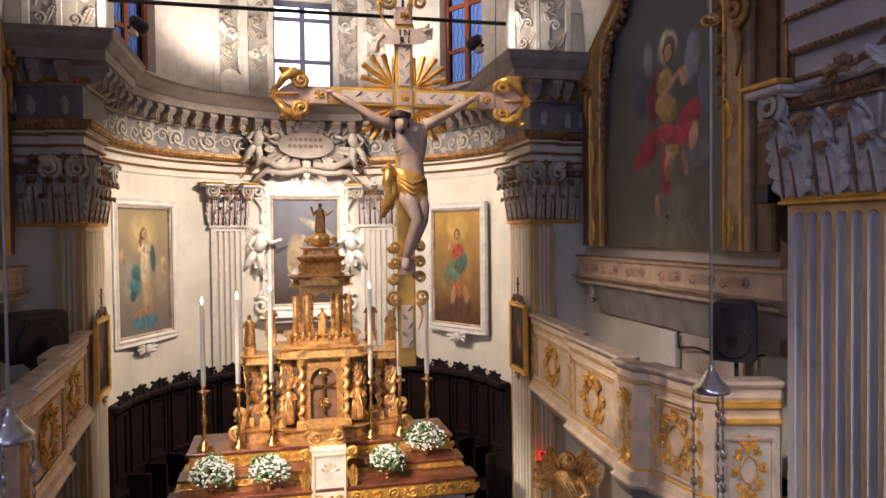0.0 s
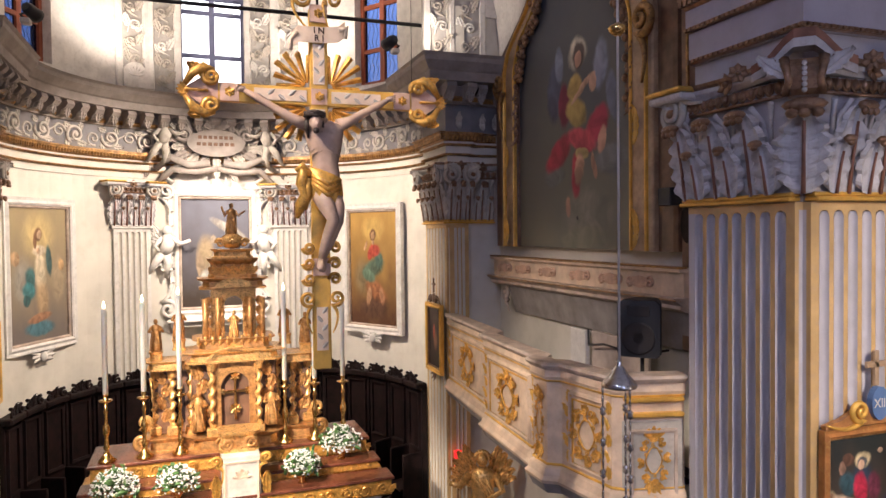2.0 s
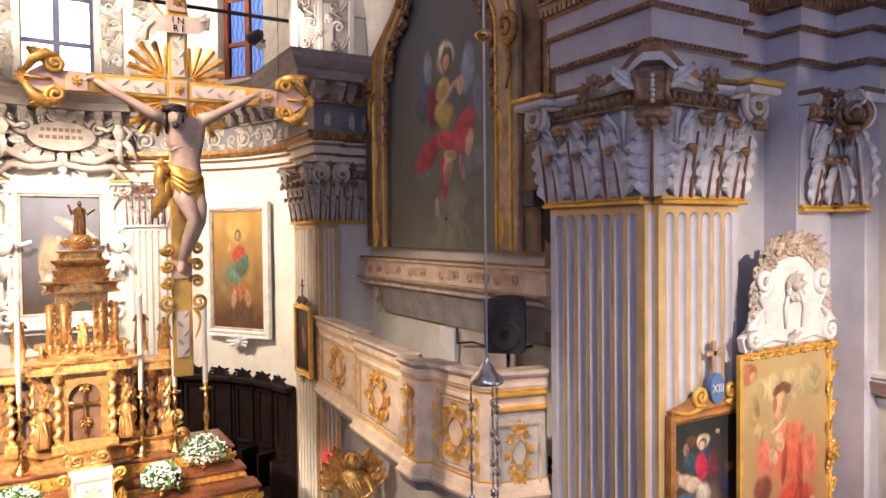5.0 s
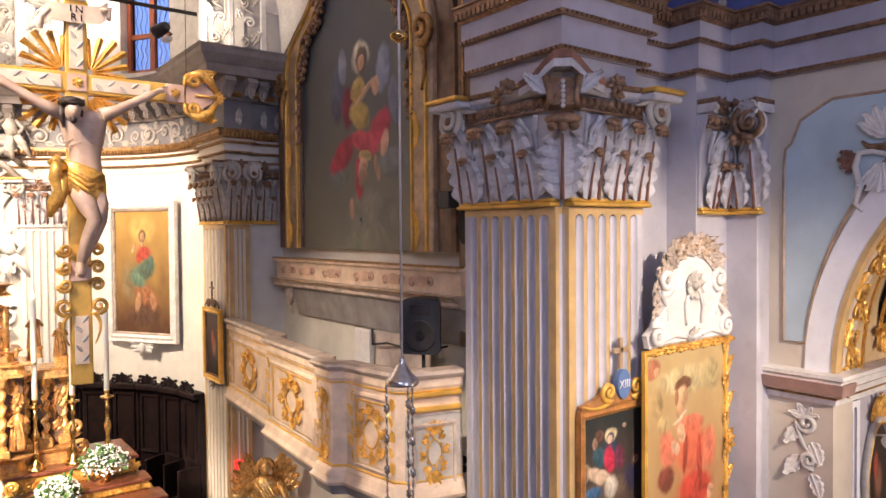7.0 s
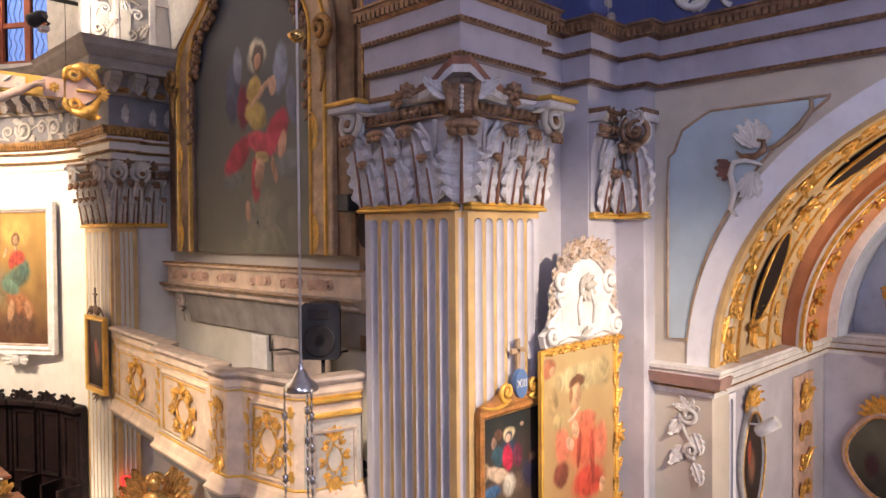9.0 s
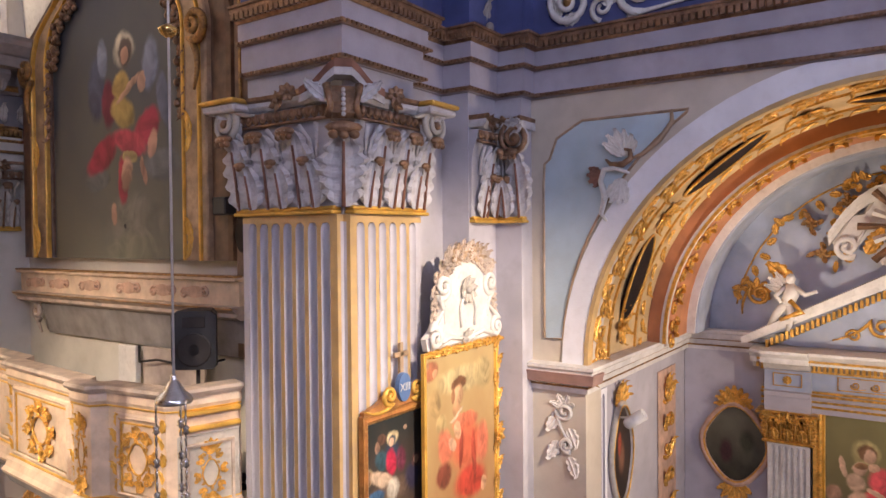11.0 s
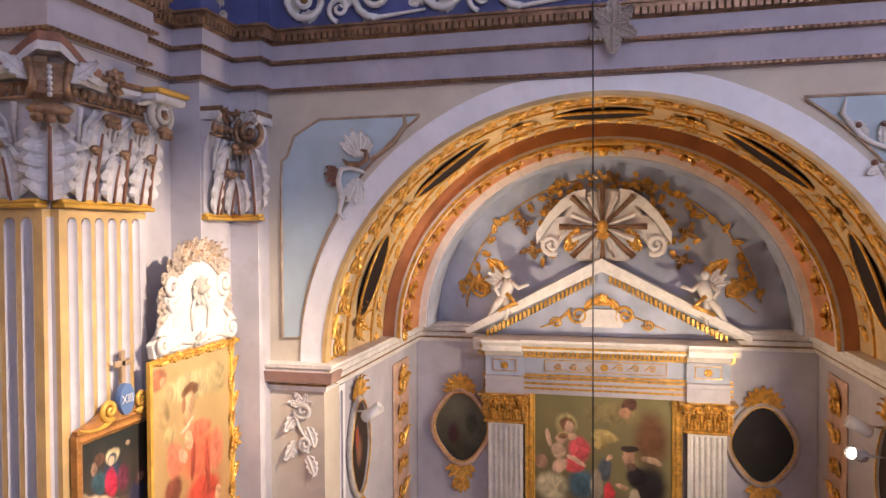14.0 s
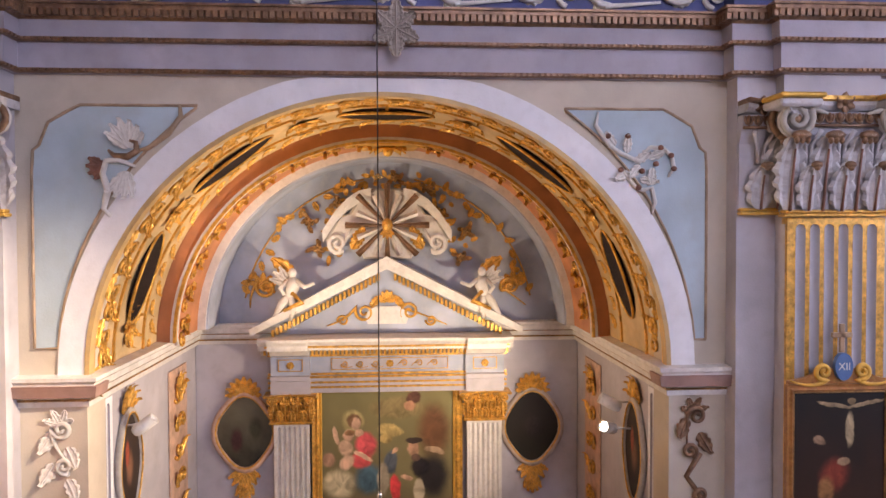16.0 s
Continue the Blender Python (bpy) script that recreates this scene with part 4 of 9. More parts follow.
G1 = "nave pilasters"
lab = "lilac-grey fluted pilaster with gilt fillets"
pilaster(facing(3.64, 3.945, 0, (-1, 0)), 1.01, 0, 5.22, 6.06, 7, lab + " on the shaded pier face", M_GREY, M_OCHRE, 3, (1, 0), G1, (0,))
pilaster(facing(4.12, 3.38, 0, (0, -1)), 0.84, 0, 5.22, 6.06, 6, lab + " on the spotlit pier face", M_GREY, M_OCHRE, 3, (0, 1), G1, (6,))
pilaster(facing(5.44, -3.54, 0, (-1, 0)), 0.82, 0, 5.15, 6.06, 6, lab + " beyond the chapel", M_GREY, M_GOLD, 3, (1, 1), G1)
for x, y, n, w in ((5.37, 3.29, (0, -1), 0.44), (5.59, 3.16, (-1, 0), 0.26), (5.61, -2.965, (-1, 0), 0.32)):
    pilaster(facing(x, y, 0, n), w, 0, 5.17, 6.06, 0, "leafy stucco capital over a plain corner pilaster", M_GREY, M_OCHRE, 1 if w < 0.4 else 2, (0, 1) if n[1] else (0, 1), "corner capitals")
# the pier's arris: a tall leaf and a gilt console at the meeting of its two capitals
m = facing(3.655, 3.395, 5.22, (-1, -1))
r = thing("arris_console", m, "gilt scrolled console and leaf on the pier's corner", "ornament")
at_mesh(m).leaf(0, 0, 0.0, 0.34, 0.58, 0, 0.7, 6, 0.30).link("leaf", M_ACANTHUS, r)
at_mesh(m).tube([(0, 0, 0.045), (0, 0.24, 0.09), (0, 0.44, 0.16)], [0.016, 0.012, 0.01], 6).link("midrib", M_STALK, r)
b = at_mesh(m @ Matrix.Translation((0, 0.53, 0.21)))
b.ball((0, 0, 0), (0.13, 0.045, 0.05), 10, 6)
for q in (-1, 0, 1):
    b.ball((q * 0.07, -0.05, 0.015), (0.04, 0.035, 0.03), 8, 5)
b.link("leaf_tip", M_BROWNGILT, r)
side = ((0.60, 0.02), (0.60, 0.15), (0.63, 0.20), (0.70, 0.22), (0.77, 0.20), (0.82, 0.16), (0.84, 0.02))
b = at_mesh(m)
b.loft([[(u, v, w - abs(u) * 0.15) for v, w in side] for u in (-0.085, -0.04, 0.04, 0.085)])
b.link("console", M_BROWNGILT, r)
for s in (1, -1):
    b = at_mesh(m)
    b.tube([(s * 0.10, 0.61, 0.15), (s * 0.085, 0.68, 0.21), (s * 0.10, 0.76, 0.19), (s * 0.11, 0.82, 0.14)], [0.03, 0.022, 0.026, 0.035], 7)
    b.link("console_roll", M_BROWNGILT, r)
    at_mesh(m).leaf(s * 0.10, 0.72, 0.14, 0.10, 0.22, -s * 0.9, 0.4, 4, 0.2).link("console_leaf", M_ACANTHUS, r)
    b = at_mesh(m)
    b.rosette(s * 0.38, 0.80, -0.02, 0.07, 7)
    b.link("abacus_flower", M_BROWNGILT, r)
b = at_mesh(m)
for k in range(6):
    b.ball((0, 0.62 + 0.033 * k, 0.215 - 0.006 * abs(k - 2)), (0.017, 0.018, 0.014), 7, 4)
b.link("bead_drop", M_ACANTHUS, r)
# the broken abacus that rises over the console
hump = ((-0.30, 0.78), (-0.20, 0.82), (-0.11, 0.91), (-0.06, 0.945), (0.06, 0.945), (0.11, 0.91), (0.20, 0.82), (0.30, 0.78))
for dv, w0, w1, mat, nm in ((-0.05, 0.10, 0.20, M_ACANTHUS, "abacus_hump"), (0.0, 0.10, 0.225, M_STALK, "hump_moulding")):
    b = at_mesh(m)
    b.loft([[(u, v + dv, -0.02), (u, v + dv, w1 - 0.75 * abs(u)), (u, v + dv + 0.05, w1 + 0.02 - 0.75 * abs(u)), (u, v + dv + 0.05, -0.02)] for u, v in hump])
    b.link(nm, mat, r)
# apse arch pilasters, both sides
G2 = "apse arch pilasters"
lab = "cream fluted pilaster at the apse arch"
for sx in (1, -1):
    X = lambda x: AX + sx * (x - AX)
    pilaster(facing(X(3.60), 9.26, 0, (0, -1)), 0.28, 0.5, 5.17, 5.98, 3, lab, M_CREAM, M_OCHRE, 2, (1, 1), G2)
    pilaster(facing(X(3.42), 9.75, 0, (-sx, 0)), 0.9, 0.5, 5.17, 5.98, 6, lab + ", inner face", M_CREAM, M_OCHRE, 4, (1, 1), G2)
    pilaster(facing(X(3.98), 9.38, 0, (0, -1)), 0.42, 0.5, 5.17, 5.98, 0, "dusky leafy capital beside the apse arch", M_CREAM, M_OCHRE, 2, (0, 0), G2)
# the pair that frames the apse picture
for a, ww in ((-29.3, 0.62), (23.6, 0.62)):
    pilaster(radial(a, 0, AR - 0.07), ww, 0.5, 5.17, 5.92, 5, "cream fluted pilaster with gilt-tipped capital on the apse wall", M_CREAM, M_WHITE, 3, (1, 1), "apse wall pilasters")
# crossing palm ornament and scrolls on the frieze of the nave
b = at_mesh(CH @ Matrix.Translation((0.1, 6.62, 0.17)))
for k, (a, r) in enumerate(((0, 0.24), (math.pi, 0.26), (0.9, 0.2), (-0.9, 0.2), (2.1, 0.22), (-2.1, 0.22), (1.57, 0.12), (-1.57, 0.12))):
    b.leaf(0, 0, 0.0, 0.13, r, a, 0.4, 5, 0.25)
b.link("palm_ornament", M_DUSK, label="silvery grey stucco palm leaves on the entablature", category="ornament")
for k in range(9):
    u = -2.5 + k * 0.62
    b = at_mesh(CH @ Matrix.Translation((u, 7.05, 0.06)))
    s = 1 if k % 2 else -1
    b.scroll(0, 0, 0, 0.20, 1.7, 0.4, s, 0.035, tail=(0.45, -0.16 * s))
    b.scroll(0.3, 0.1 * s, 0, 0.11, 1.4, 2.0, -s, 0.025)
    for a in (0.5, 1.7, 2.9, 4.2):
        b.leaf(0.17 * math.cos(a), 0.17 * math.sin(a), 0, 0.12, 0.2, a - 0.6 * s, 0.4, 3, 0.2)
    b.leaf(0.3, -0.1 * s, 0, 0.12, 0.24, -1.2, 0.4, 3, 0.2)
    b.ball((0, 0, 0.03), (0.05, 0.05, 0.03), 8, 4)
    b.link("frieze_scroll", [M_WHITE], label="white stucco scroll and leaves on blue frieze", category="ornament", group="nave frieze scrolls")
    b = at_mesh(CH @ Matrix.Translation((u, 7.05, 0.07)))
    b.ball((0, 0, 0.04), (0.055, 0.055, 0.04), 8, 4)
    b.link("frieze_boss", M_OLDGOLD, label="gilt boss on blue frieze", category="ornament", group="nave frieze bosses")
for x, y in ((3.95, 3.40), (4.3, 3.40), (5.37, 3.26)):
    b = at_mesh(facing(x, y, 6.98, (0, -1)))
    b.leaf(0, -0.12, 0.0, 0.12, 0.26, 0, 0.4, 3, 0.3)
    b.ball((0, -0.12, 0.05), (0.04, 0.05, 0.04), 8, 4)
    b.link("frieze_drop", M_DUSK, label="stucco leaf drop on blue frieze", category="ornament", group="nave frieze drops")
# stucco scrollwork along the apse frieze
for k, a in enumerate(range(-84, 85, 12)):
    if -16 < a < 16:
        continue
    b = at_mesh(radial(a, 6.6, AR - 0.06) @ Matrix.Scale(1.3, 4))
    s = 1 if k % 2 else -1
    b.scroll(0, 0, 0, 0.12, 1.6, 0.4, s, 0.022, tail=(0.3, -0.12 * s))
    b.scroll(-0.22, 0.02 * s, 0, 0.09, 1.4, 2.5, -s, 0.018)
    for q in (0.5, 2.0, 3.6, 5.2):
        b.leaf(0.1 * math.cos(q), 0.1 * math.sin(q), 0, 0.08, 0.13, q - 0.6, 0.4, 3, 0.25)
    b.ball((0, 0, 0.02), (0.04, 0.04, 0.03), 8, 4)
    b.link("frieze_scroll", M_STUCCO, label="pale stucco scroll and flowers on the grey apse frieze", category="ornament", group="apse frieze scrolls")
for sx in (1, -1):
    for x, y, n in ((3.60, 9.24, (0, -1)), (4.0, 9.34, (0, -1)), (4.2, 9.34, (0, -1))):
        b = at_mesh(facing(AX + sx * (x - AX), y, 6.6, n))
        b.leaf(0, -0.13, 0.0, 0.1, 0.24, 0, 0.3, 2, 0.2)
        b.ball((0, -0.1, 0.03), (0.035, 0.05, 0.03), 8, 4)
        b.link("frieze_drop", M_STUCCO, label="stucco leaf drop on the chancel frieze", category="ornament", group="chancel frieze drops")
# upper apse stucco: ornament strips between the windows, small lit shell niches
for a in (-27.5, -17.5, 14, 24):
    plate = at_mesh(radial(a, 7.5, AR - 0.0))
    plate.box(-0.17, 0.17, 0, 1.9, -0.05, 0.03, 0.01)
    root = plate.link("stucco_strip", M_DRUM, label="grey stucco strip with raised white and gilt foliage", category="ornament", group="drum strips")
    for s in (1, -1):
        b = at_mesh(radial(a, 7.5, AR - 0.0))
        b.box(min(s * 0.17, s * 0.29), max(s * 0.17, s * 0.29), 0, 1.9, -0.05, 0.075, 0.02)
        b.link("border_band", M_WHITE, root)
    for i in range(6):
        s = 1 if i % 2 else -1
        b = at_mesh(radial(a, 7.5, AR - 0.032) @ Matrix.Translation((0, 0.16 + i * 0.29, 0)))
        b.scroll(0.05 * s, 0.05, 0, 0.085, 1.4, 0.5, s, 0.024, tail=(-0.09 * s, -0.1))
        b.leaf(-0.05 * s, 0.0, 0, 0.14, 0.24, 0.5 * s, 0.5, 3, 0.35)
        b.leaf(0.06 * s, -0.06, 0, 0.10, 0.17, -0.7 * s, 0.5, 3, 0.35)
        b.ball((0, 0, 0.04), (0.045, 0.045, 0.04), 8, 4)
        b.link("foliage", M_STUCCO if (i + int(a)) % 3 else M_WHITE, root)
for sx in (1, -1):
    pm = facing(AX + sx * 3.05, 9.348, 7.47, (0, -1))
    plate = at_mesh(pm).box(-0.47, 0.45, 0.0, 1.1, -0.1, 0.02, 0.01).link("stucco_pier", M_DRUM, label="white stucco pier with raised foliage above the cornice", category="ornament", group="arch piers")
    for u0, u1 in ((-0.47, -0.38), (-0.10, -0.02), (0.36, 0.45)):
        at_mesh(pm).box(u0, u1, 0.0, 1.1, 0.021, 0.06, 0.012).link("border_band", M_WHITE, plate)
    for k in range(4):
        q = 1 if k % 2 else -1
        for c in (-0.24, 0.17):
            b = at_mesh(pm @ Matrix.Translation((c, 0.12 + 0.27 * k, 0.022)))
            b.scroll(0.04 * q, 0.04, 0, 0.08, 1.4, 0.5, q, 0.022, tail=(-0.08 * q, -0.09))
            b.leaf(-0.05 * q, 0.0, 0, 0.13, 0.23, 0.5 * q, 0.5, 4, 0.35)
            b.link("foliage", M_WHITE if k % 2 else M_STUCCO, plate)
for a in (-27.5, 24):
    b = at_mesh(radial(a, 7.5, AR - 0.08))
    b.prism([(-0.2, 0), (0.2, 0), (0.2, 0.22)] + [(0.2 * math.cos(math.pi * i / 12), 0.22 + 0.2 * math.sin(math.pi * i / 12)) for i in range(13)] + [(-0.2, 0.22)], 0, 0.05)
    for i in range(7):
        b.leaf(0, 0.2, 0.05, 0.06, 0.17, radians(-75 + 25 * i), 0.1, 1, 0.1)
    b.link("shell_niche", M_WHITE, label="small white stucco shell niche above the cornice", category="ornament", group="shell niches")

# ---- pictures ----


def rect_ring(b, w, h, profile):
    """A frame round an opening w x h centred on u = 0, from v = 0; profile: (out from the opening, height off the wall)."""
    rings = []
    for u, v in ((-1, 0), (1, 0), (1, 1), (-1, 1), (-1, 0)):
        rings.append([(u * (w / 2 + o), v * h + (o if v else -o), d) for o, d in profile])
    return b.loft(rings, False, closed=False)


def picture(m, w, h, art, label, frame_mats, fw=0.09, fd=0.06, group=""):
    """m: frame at the middle of the opening's lower edge. frame_mats: outer and inner moulding."""
    root = thing("picture", m, label, "painting", group)
    b = at_mesh(m)
    b.panel_uv([(-w / 2, 0), (w / 2, 0), (w / 2, h), (-w / 2, h)], 0.012, (-w / 2, w / 2, 0, h))
    b.link("canvas", art, root)
    b = at_mesh(m)
    rect_ring(b, w, h, [(0.25 * fw, 0.0), (0.25 * fw, fd * 0.8), (0.45 * fw, fd), (0.7 * fw, fd * 0.75), (fw, fd * 0.9), (fw, 0.0)])
    b.link("frame", frame_mats[0], root)
    b = at_mesh(m)
    rect_ring(b, w, h, [(0, 0.0), (0, fd * 0.45), (0.1 * fw, fd * 0.6), (0.25 * fw, fd * 0.5), (0.25 * fw, 0.0)])
    b.link("inner_moulding", frame_mats[1], root)
    return root


A_LEFT = canvas("canvas_pale_figure", (0.17, 0.14, 0.12), (0.36, 0.28, 0.15), [(0.5, 0.80, 0.34, 0.2, 0, (0.56, 0.42, 0.19)), (0.22, 0.45, 0.2, 0.22, 0, (0.30, 0.27, 0.22)), (0.85, 0.45, 0.14, 0.2, 0, (0.36, 0.28, 0.18)), (0.10, 0.62, 0.08, 0.06, 0, (0.44, 0.28, 0.15)), (0.90, 0.56, 0.06, 0.05, 0, (0.46, 0.29, 0.14)), (0.5, 0.09, 0.28, 0.06, 0, (0.07, 0.17, 0.20)),
    (0.68, 0.60, 0.055, 0.13, 8, (0.04, 0.09, 0.09)), (0.35, 0.47, 0.10, 0.10, -25, (0.04, 0.12, 0.12)), (0.32, 0.38, 0.12, 0.07, -10, (0.06, 0.21, 0.22)), (0.28, 0.31, 0.07, 0.05, 0, (0.03, 0.09, 0.09)), (0.52, 0.52, 0.11, 0.20, 4, (0.60, 0.50, 0.34)), (0.55, 0.30, 0.13, 0.17, 4, (0.42, 0.29, 0.16)), (0.51, 0.68, 0.13, 0.045, 0, (0.62, 0.51, 0.36)), (0.5, 0.17, 0.22, 0.035, 5, (0.34, 0.17, 0.09)),
    (0.50, 0.80, 0.075, 0.055, 0, (0.20, 0.10, 0.05)), (0.44, 0.75, 0.035, 0.06, 0, (0.20, 0.10, 0.05)), (0.52, 0.80, 0.045, 0.035, 0, (0.60, 0.40, 0.25)), (0.49, 0.68, 0.035, 0.022, 0, (0.56, 0.36, 0.22))])
A_RIGHT = canvas("canvas_golden_figure", (0.09, 0.04, 0.02), (0.44, 0.26, 0.07), [(0.5, 0.85, 0.28, 0.13, 0, (0.52, 0.34, 0.10)), (0.25, 0.42, 0.20, 0.2, 0, (0.22, 0.16, 0.08)), (0.5, 0.14, 0.35, 0.12, 0, (0.10, 0.05, 0.03)), (0.55, 0.30, 0.26, 0.10, -15, (0.30, 0.12, 0.05)), (0.40, 0.24, 0.05, 0.10, -20, (0.38, 0.21, 0.11)), (0.68, 0.25, 0.06, 0.09, 25, (0.34, 0.17, 0.09)),
    (0.50, 0.50, 0.26, 0.10, 12, (0.08, 0.13, 0.09)), (0.40, 0.43, 0.16, 0.06, -15, (0.12, 0.19, 0.13)), (0.62, 0.58, 0.10, 0.08, -30, (0.07, 0.12, 0.09)), (0.52, 0.655, 0.14, 0.065, 0, (0.40, 0.06, 0.04)), (0.42, 0.62, 0.06, 0.05, 20, (0.34, 0.05, 0.03)), (0.50, 0.735, 0.03, 0.03, 0, (0.46, 0.28, 0.16)), (0.50, 0.795, 0.075, 0.055, 0, (0.17, 0.08, 0.04)), (0.50, 0.79, 0.045, 0.038, 0, (0.50, 0.30, 0.17)), (0.34, 0.70, 0.06, 0.02, 50, (0.46, 0.27, 0.15))])
A_BACK = canvas("canvas_dusky_apse", (0.06, 0.045, 0.035), (0.16, 0.16, 0.19), [(0.7, 0.72, 0.3, 0.05, -20, (0.3, 0.27, 0.23)), (0.35, 0.5, 0.15, 0.2, -10, (0.32, 0.24, 0.14)), (0.28, 0.35, 0.07, 0.18, 15, (0.30, 0.22, 0.14)), (0.46, 0.63, 0.05, 0.04, 0, (0.3, 0.24, 0.17)), (0.35, 0.27, 0.12, 0.09, 20, (0.36, 0.35, 0.30))])
SIDE_GROUND = [(0.64, 0.0987, 0.219, 0.0969, 0, (0.2, 0.19, 0.15)), (0.811, 0.263, 0.119, 0.05, 0, (0.15, 0.155, 0.155)), (0.616, 0.0281, 0.2, 0.0489, 0, (0.18, 0.175, 0.125)), (0.374, 0.235, 0.0884, 0.0377, 0, (0.15, 0.155, 0.15)),
    (0.375, 0.508, 0.0604, 0.112, 0, (0.085, 0.095, 0.15)), (0.417, 0.591, 0.0418, 0.0609, 14, (0.22, 0.25, 0.34)), (0.741, 0.544, 0.0575, 0.0802, -12, (0.23, 0.26, 0.36)), (0.819, 0.437, 0.0353, 0.0745, 14, (0.16, 0.175, 0.24)),
    (0.569, 0.6, 0.0747, 0.0531, 0, (0.6, 0.54, 0.42)), (0.582, 0.588, 0.0517, 0.0441, 0, (0.07, 0.045, 0.04))]
SIDE_BODY = [(0.462, 0.452, 0.0529, 0.0824, 4, (0.2, 0.025, 0.05)), (0.55, 0.5, 0.0641, 0.0446, 5, (0.5, 0.35, 0.11)), (0.555, 0.419, 0.0823, 0.0491, -20, (0.46, 0.33, 0.1)), (0.577, 0.578, 0.0315, 0.0238, 0, (0.52, 0.29, 0.2)),
    (0.595, 0.486, 0.0893, 0.0132, 25, (0.55, 0.34, 0.23)), (0.683, 0.497, 0.0255, 0.0292, -35, (0.52, 0.32, 0.22)), (0.711, 0.373, 0.0921, 0.0513, 20, (0.5, 0.05, 0.09)), (0.602, 0.33, 0.116, 0.0371, -10, (0.52, 0.07, 0.1)),
    (0.413, 0.303, 0.114, 0.0484, 20, (0.38, 0.035, 0.06)), (0.559, 0.226, 0.0411, 0.0763, 0, (0.4, 0.04, 0.06))]
SIDE_TOP = [(0.746, 0.327, 0.0287, 0.0424, -12, (0.5, 0.28, 0.2)), (0.691, 0.25, 0.0191, 0.0432, 14, (0.4, 0.22, 0.15)), (0.601, 0.29, 0.0535, 0.0195, 0, (0.5, 0.38, 0.16)), (0.582, 0.243, 0.0361, 0.0552, -12, (0.54, 0.32, 0.22)),
    (0.493, 0.129, 0.0213, 0.033, 10, (0.48, 0.28, 0.19)), (0.566, 0.0972, 0.00911, 0.00629, 0, (0.01, 0.01, 0.01))]
A_SIDE = canvas("canvas_red_robe_on_cloud", (0.165, 0.155, 0.115), (0.06, 0.07, 0.105), SIDE_GROUND + SIDE_BODY + SIDE_TOP)
A_SMALL = canvas("canvas_dark_station", (0.02, 0.012, 0.01), (0.05, 0.035, 0.03), [(0.5, 0.45, 0.2, 0.2, 0, (0.25, 0.12, 0.07)), (0.4, 0.6, 0.1, 0.15, 0, (0.34, 0.075, 0.04))])

mx, my = (-2.45 - 1.75) / 2, (11.06 + 12.36) / 2
W_FR = (M_WHITE, M_RAIL)
for x0, y0, x1, y1, z0, z1, art, lab in ((-2.45, 11.06, -1.75, 12.36, 3.33, 5.57, A_LEFT, "tall painting of a pale robed figure, white stucco frame"),
                                        (2.64, 12.47, 3.38, 11.27, 3.27, 5.52, A_RIGHT, "tall painting of a red and green robed figure, white stucco frame")):
    m = facing((x0 + x1) / 2, (y0 + y1) / 2, z0 + 0.15, (-(y1 - y0), x1 - x0) if (y1 - y0) * -1 * (ACX - x0) > 0 else (y1 - y0, -(x1 - x0)))
    L = math.hypot(x1 - x0, y1 - y0)
    r = picture(m, L - 0.3, z1 - z0 - 0.3, art, lab, W_FR, 0.15, 0.09, "apse pictures")
    b = at_mesh(m @ Matrix.Translation((0, -0.24, 0.03)))
    b.ball((0, 0, 0.02), (0.07, 0.09, 0.05), 8, 6)
    for s in (1, -1):
        for k in range(3):
            b.leaf(0.05 * s, 0.03 - 0.03 * k, 0.01, 0.08, 0.24 - 0.04 * k, -s * (1.3 + 0.25 * k), 0.1, 1, 0.1)
    b.link("winged_ornament", M_WHITE, r)


def plain_figure(b, h, lean=0.0, arms=((0.35, 0.2), (-0.35, 0.2))):
    """A carved robed figure as one plain shape, upright along local z."""
    b.lathe([(0.16 * h, 0.0), (0.17 * h, 0.05 * h), (0.13 * h, 0.3 * h), (0.11 * h, 0.5 * h), (0.135 * h, 0.7 * h), (0.12 * h, 0.78 * h), (0.05 * h, 0.82 * h), (0.04 * h, 0.85 * h)], 10)
    b.ball((0, -0.01 * h, 0.91 * h), (0.065 * h, 0.07 * h, 0.085 * h), 10, 6)
    for dx, dz in arms:
        s = 1 if dx > 0 else -1
        b.tube([(s * 0.11 * h, 0, 0.74 * h), (s * 0.2 * h, -0.06 * h, 0.6 * h), (dx * h, -0.14 * h, (0.6 + dz) * h)], [0.05 * h, 0.042 * h, 0.03 * h], 7)
    for k in range(5):
        a = 2 * math.pi * k / 5 + lean
        b.tube([(0.12 * h * math.cos(a), 0.12 * h * math.sin(a), 0.62 * h), (0.15 * h * math.cos(a + 0.4), 0.15 * h * math.sin(a + 0.4), 0.3 * h), (0.17 * h * math.cos(a + 0.5), 0.17 * h * math.sin(a + 0.5), 0.02 * h)], 0.028 * h, 5)
    return b


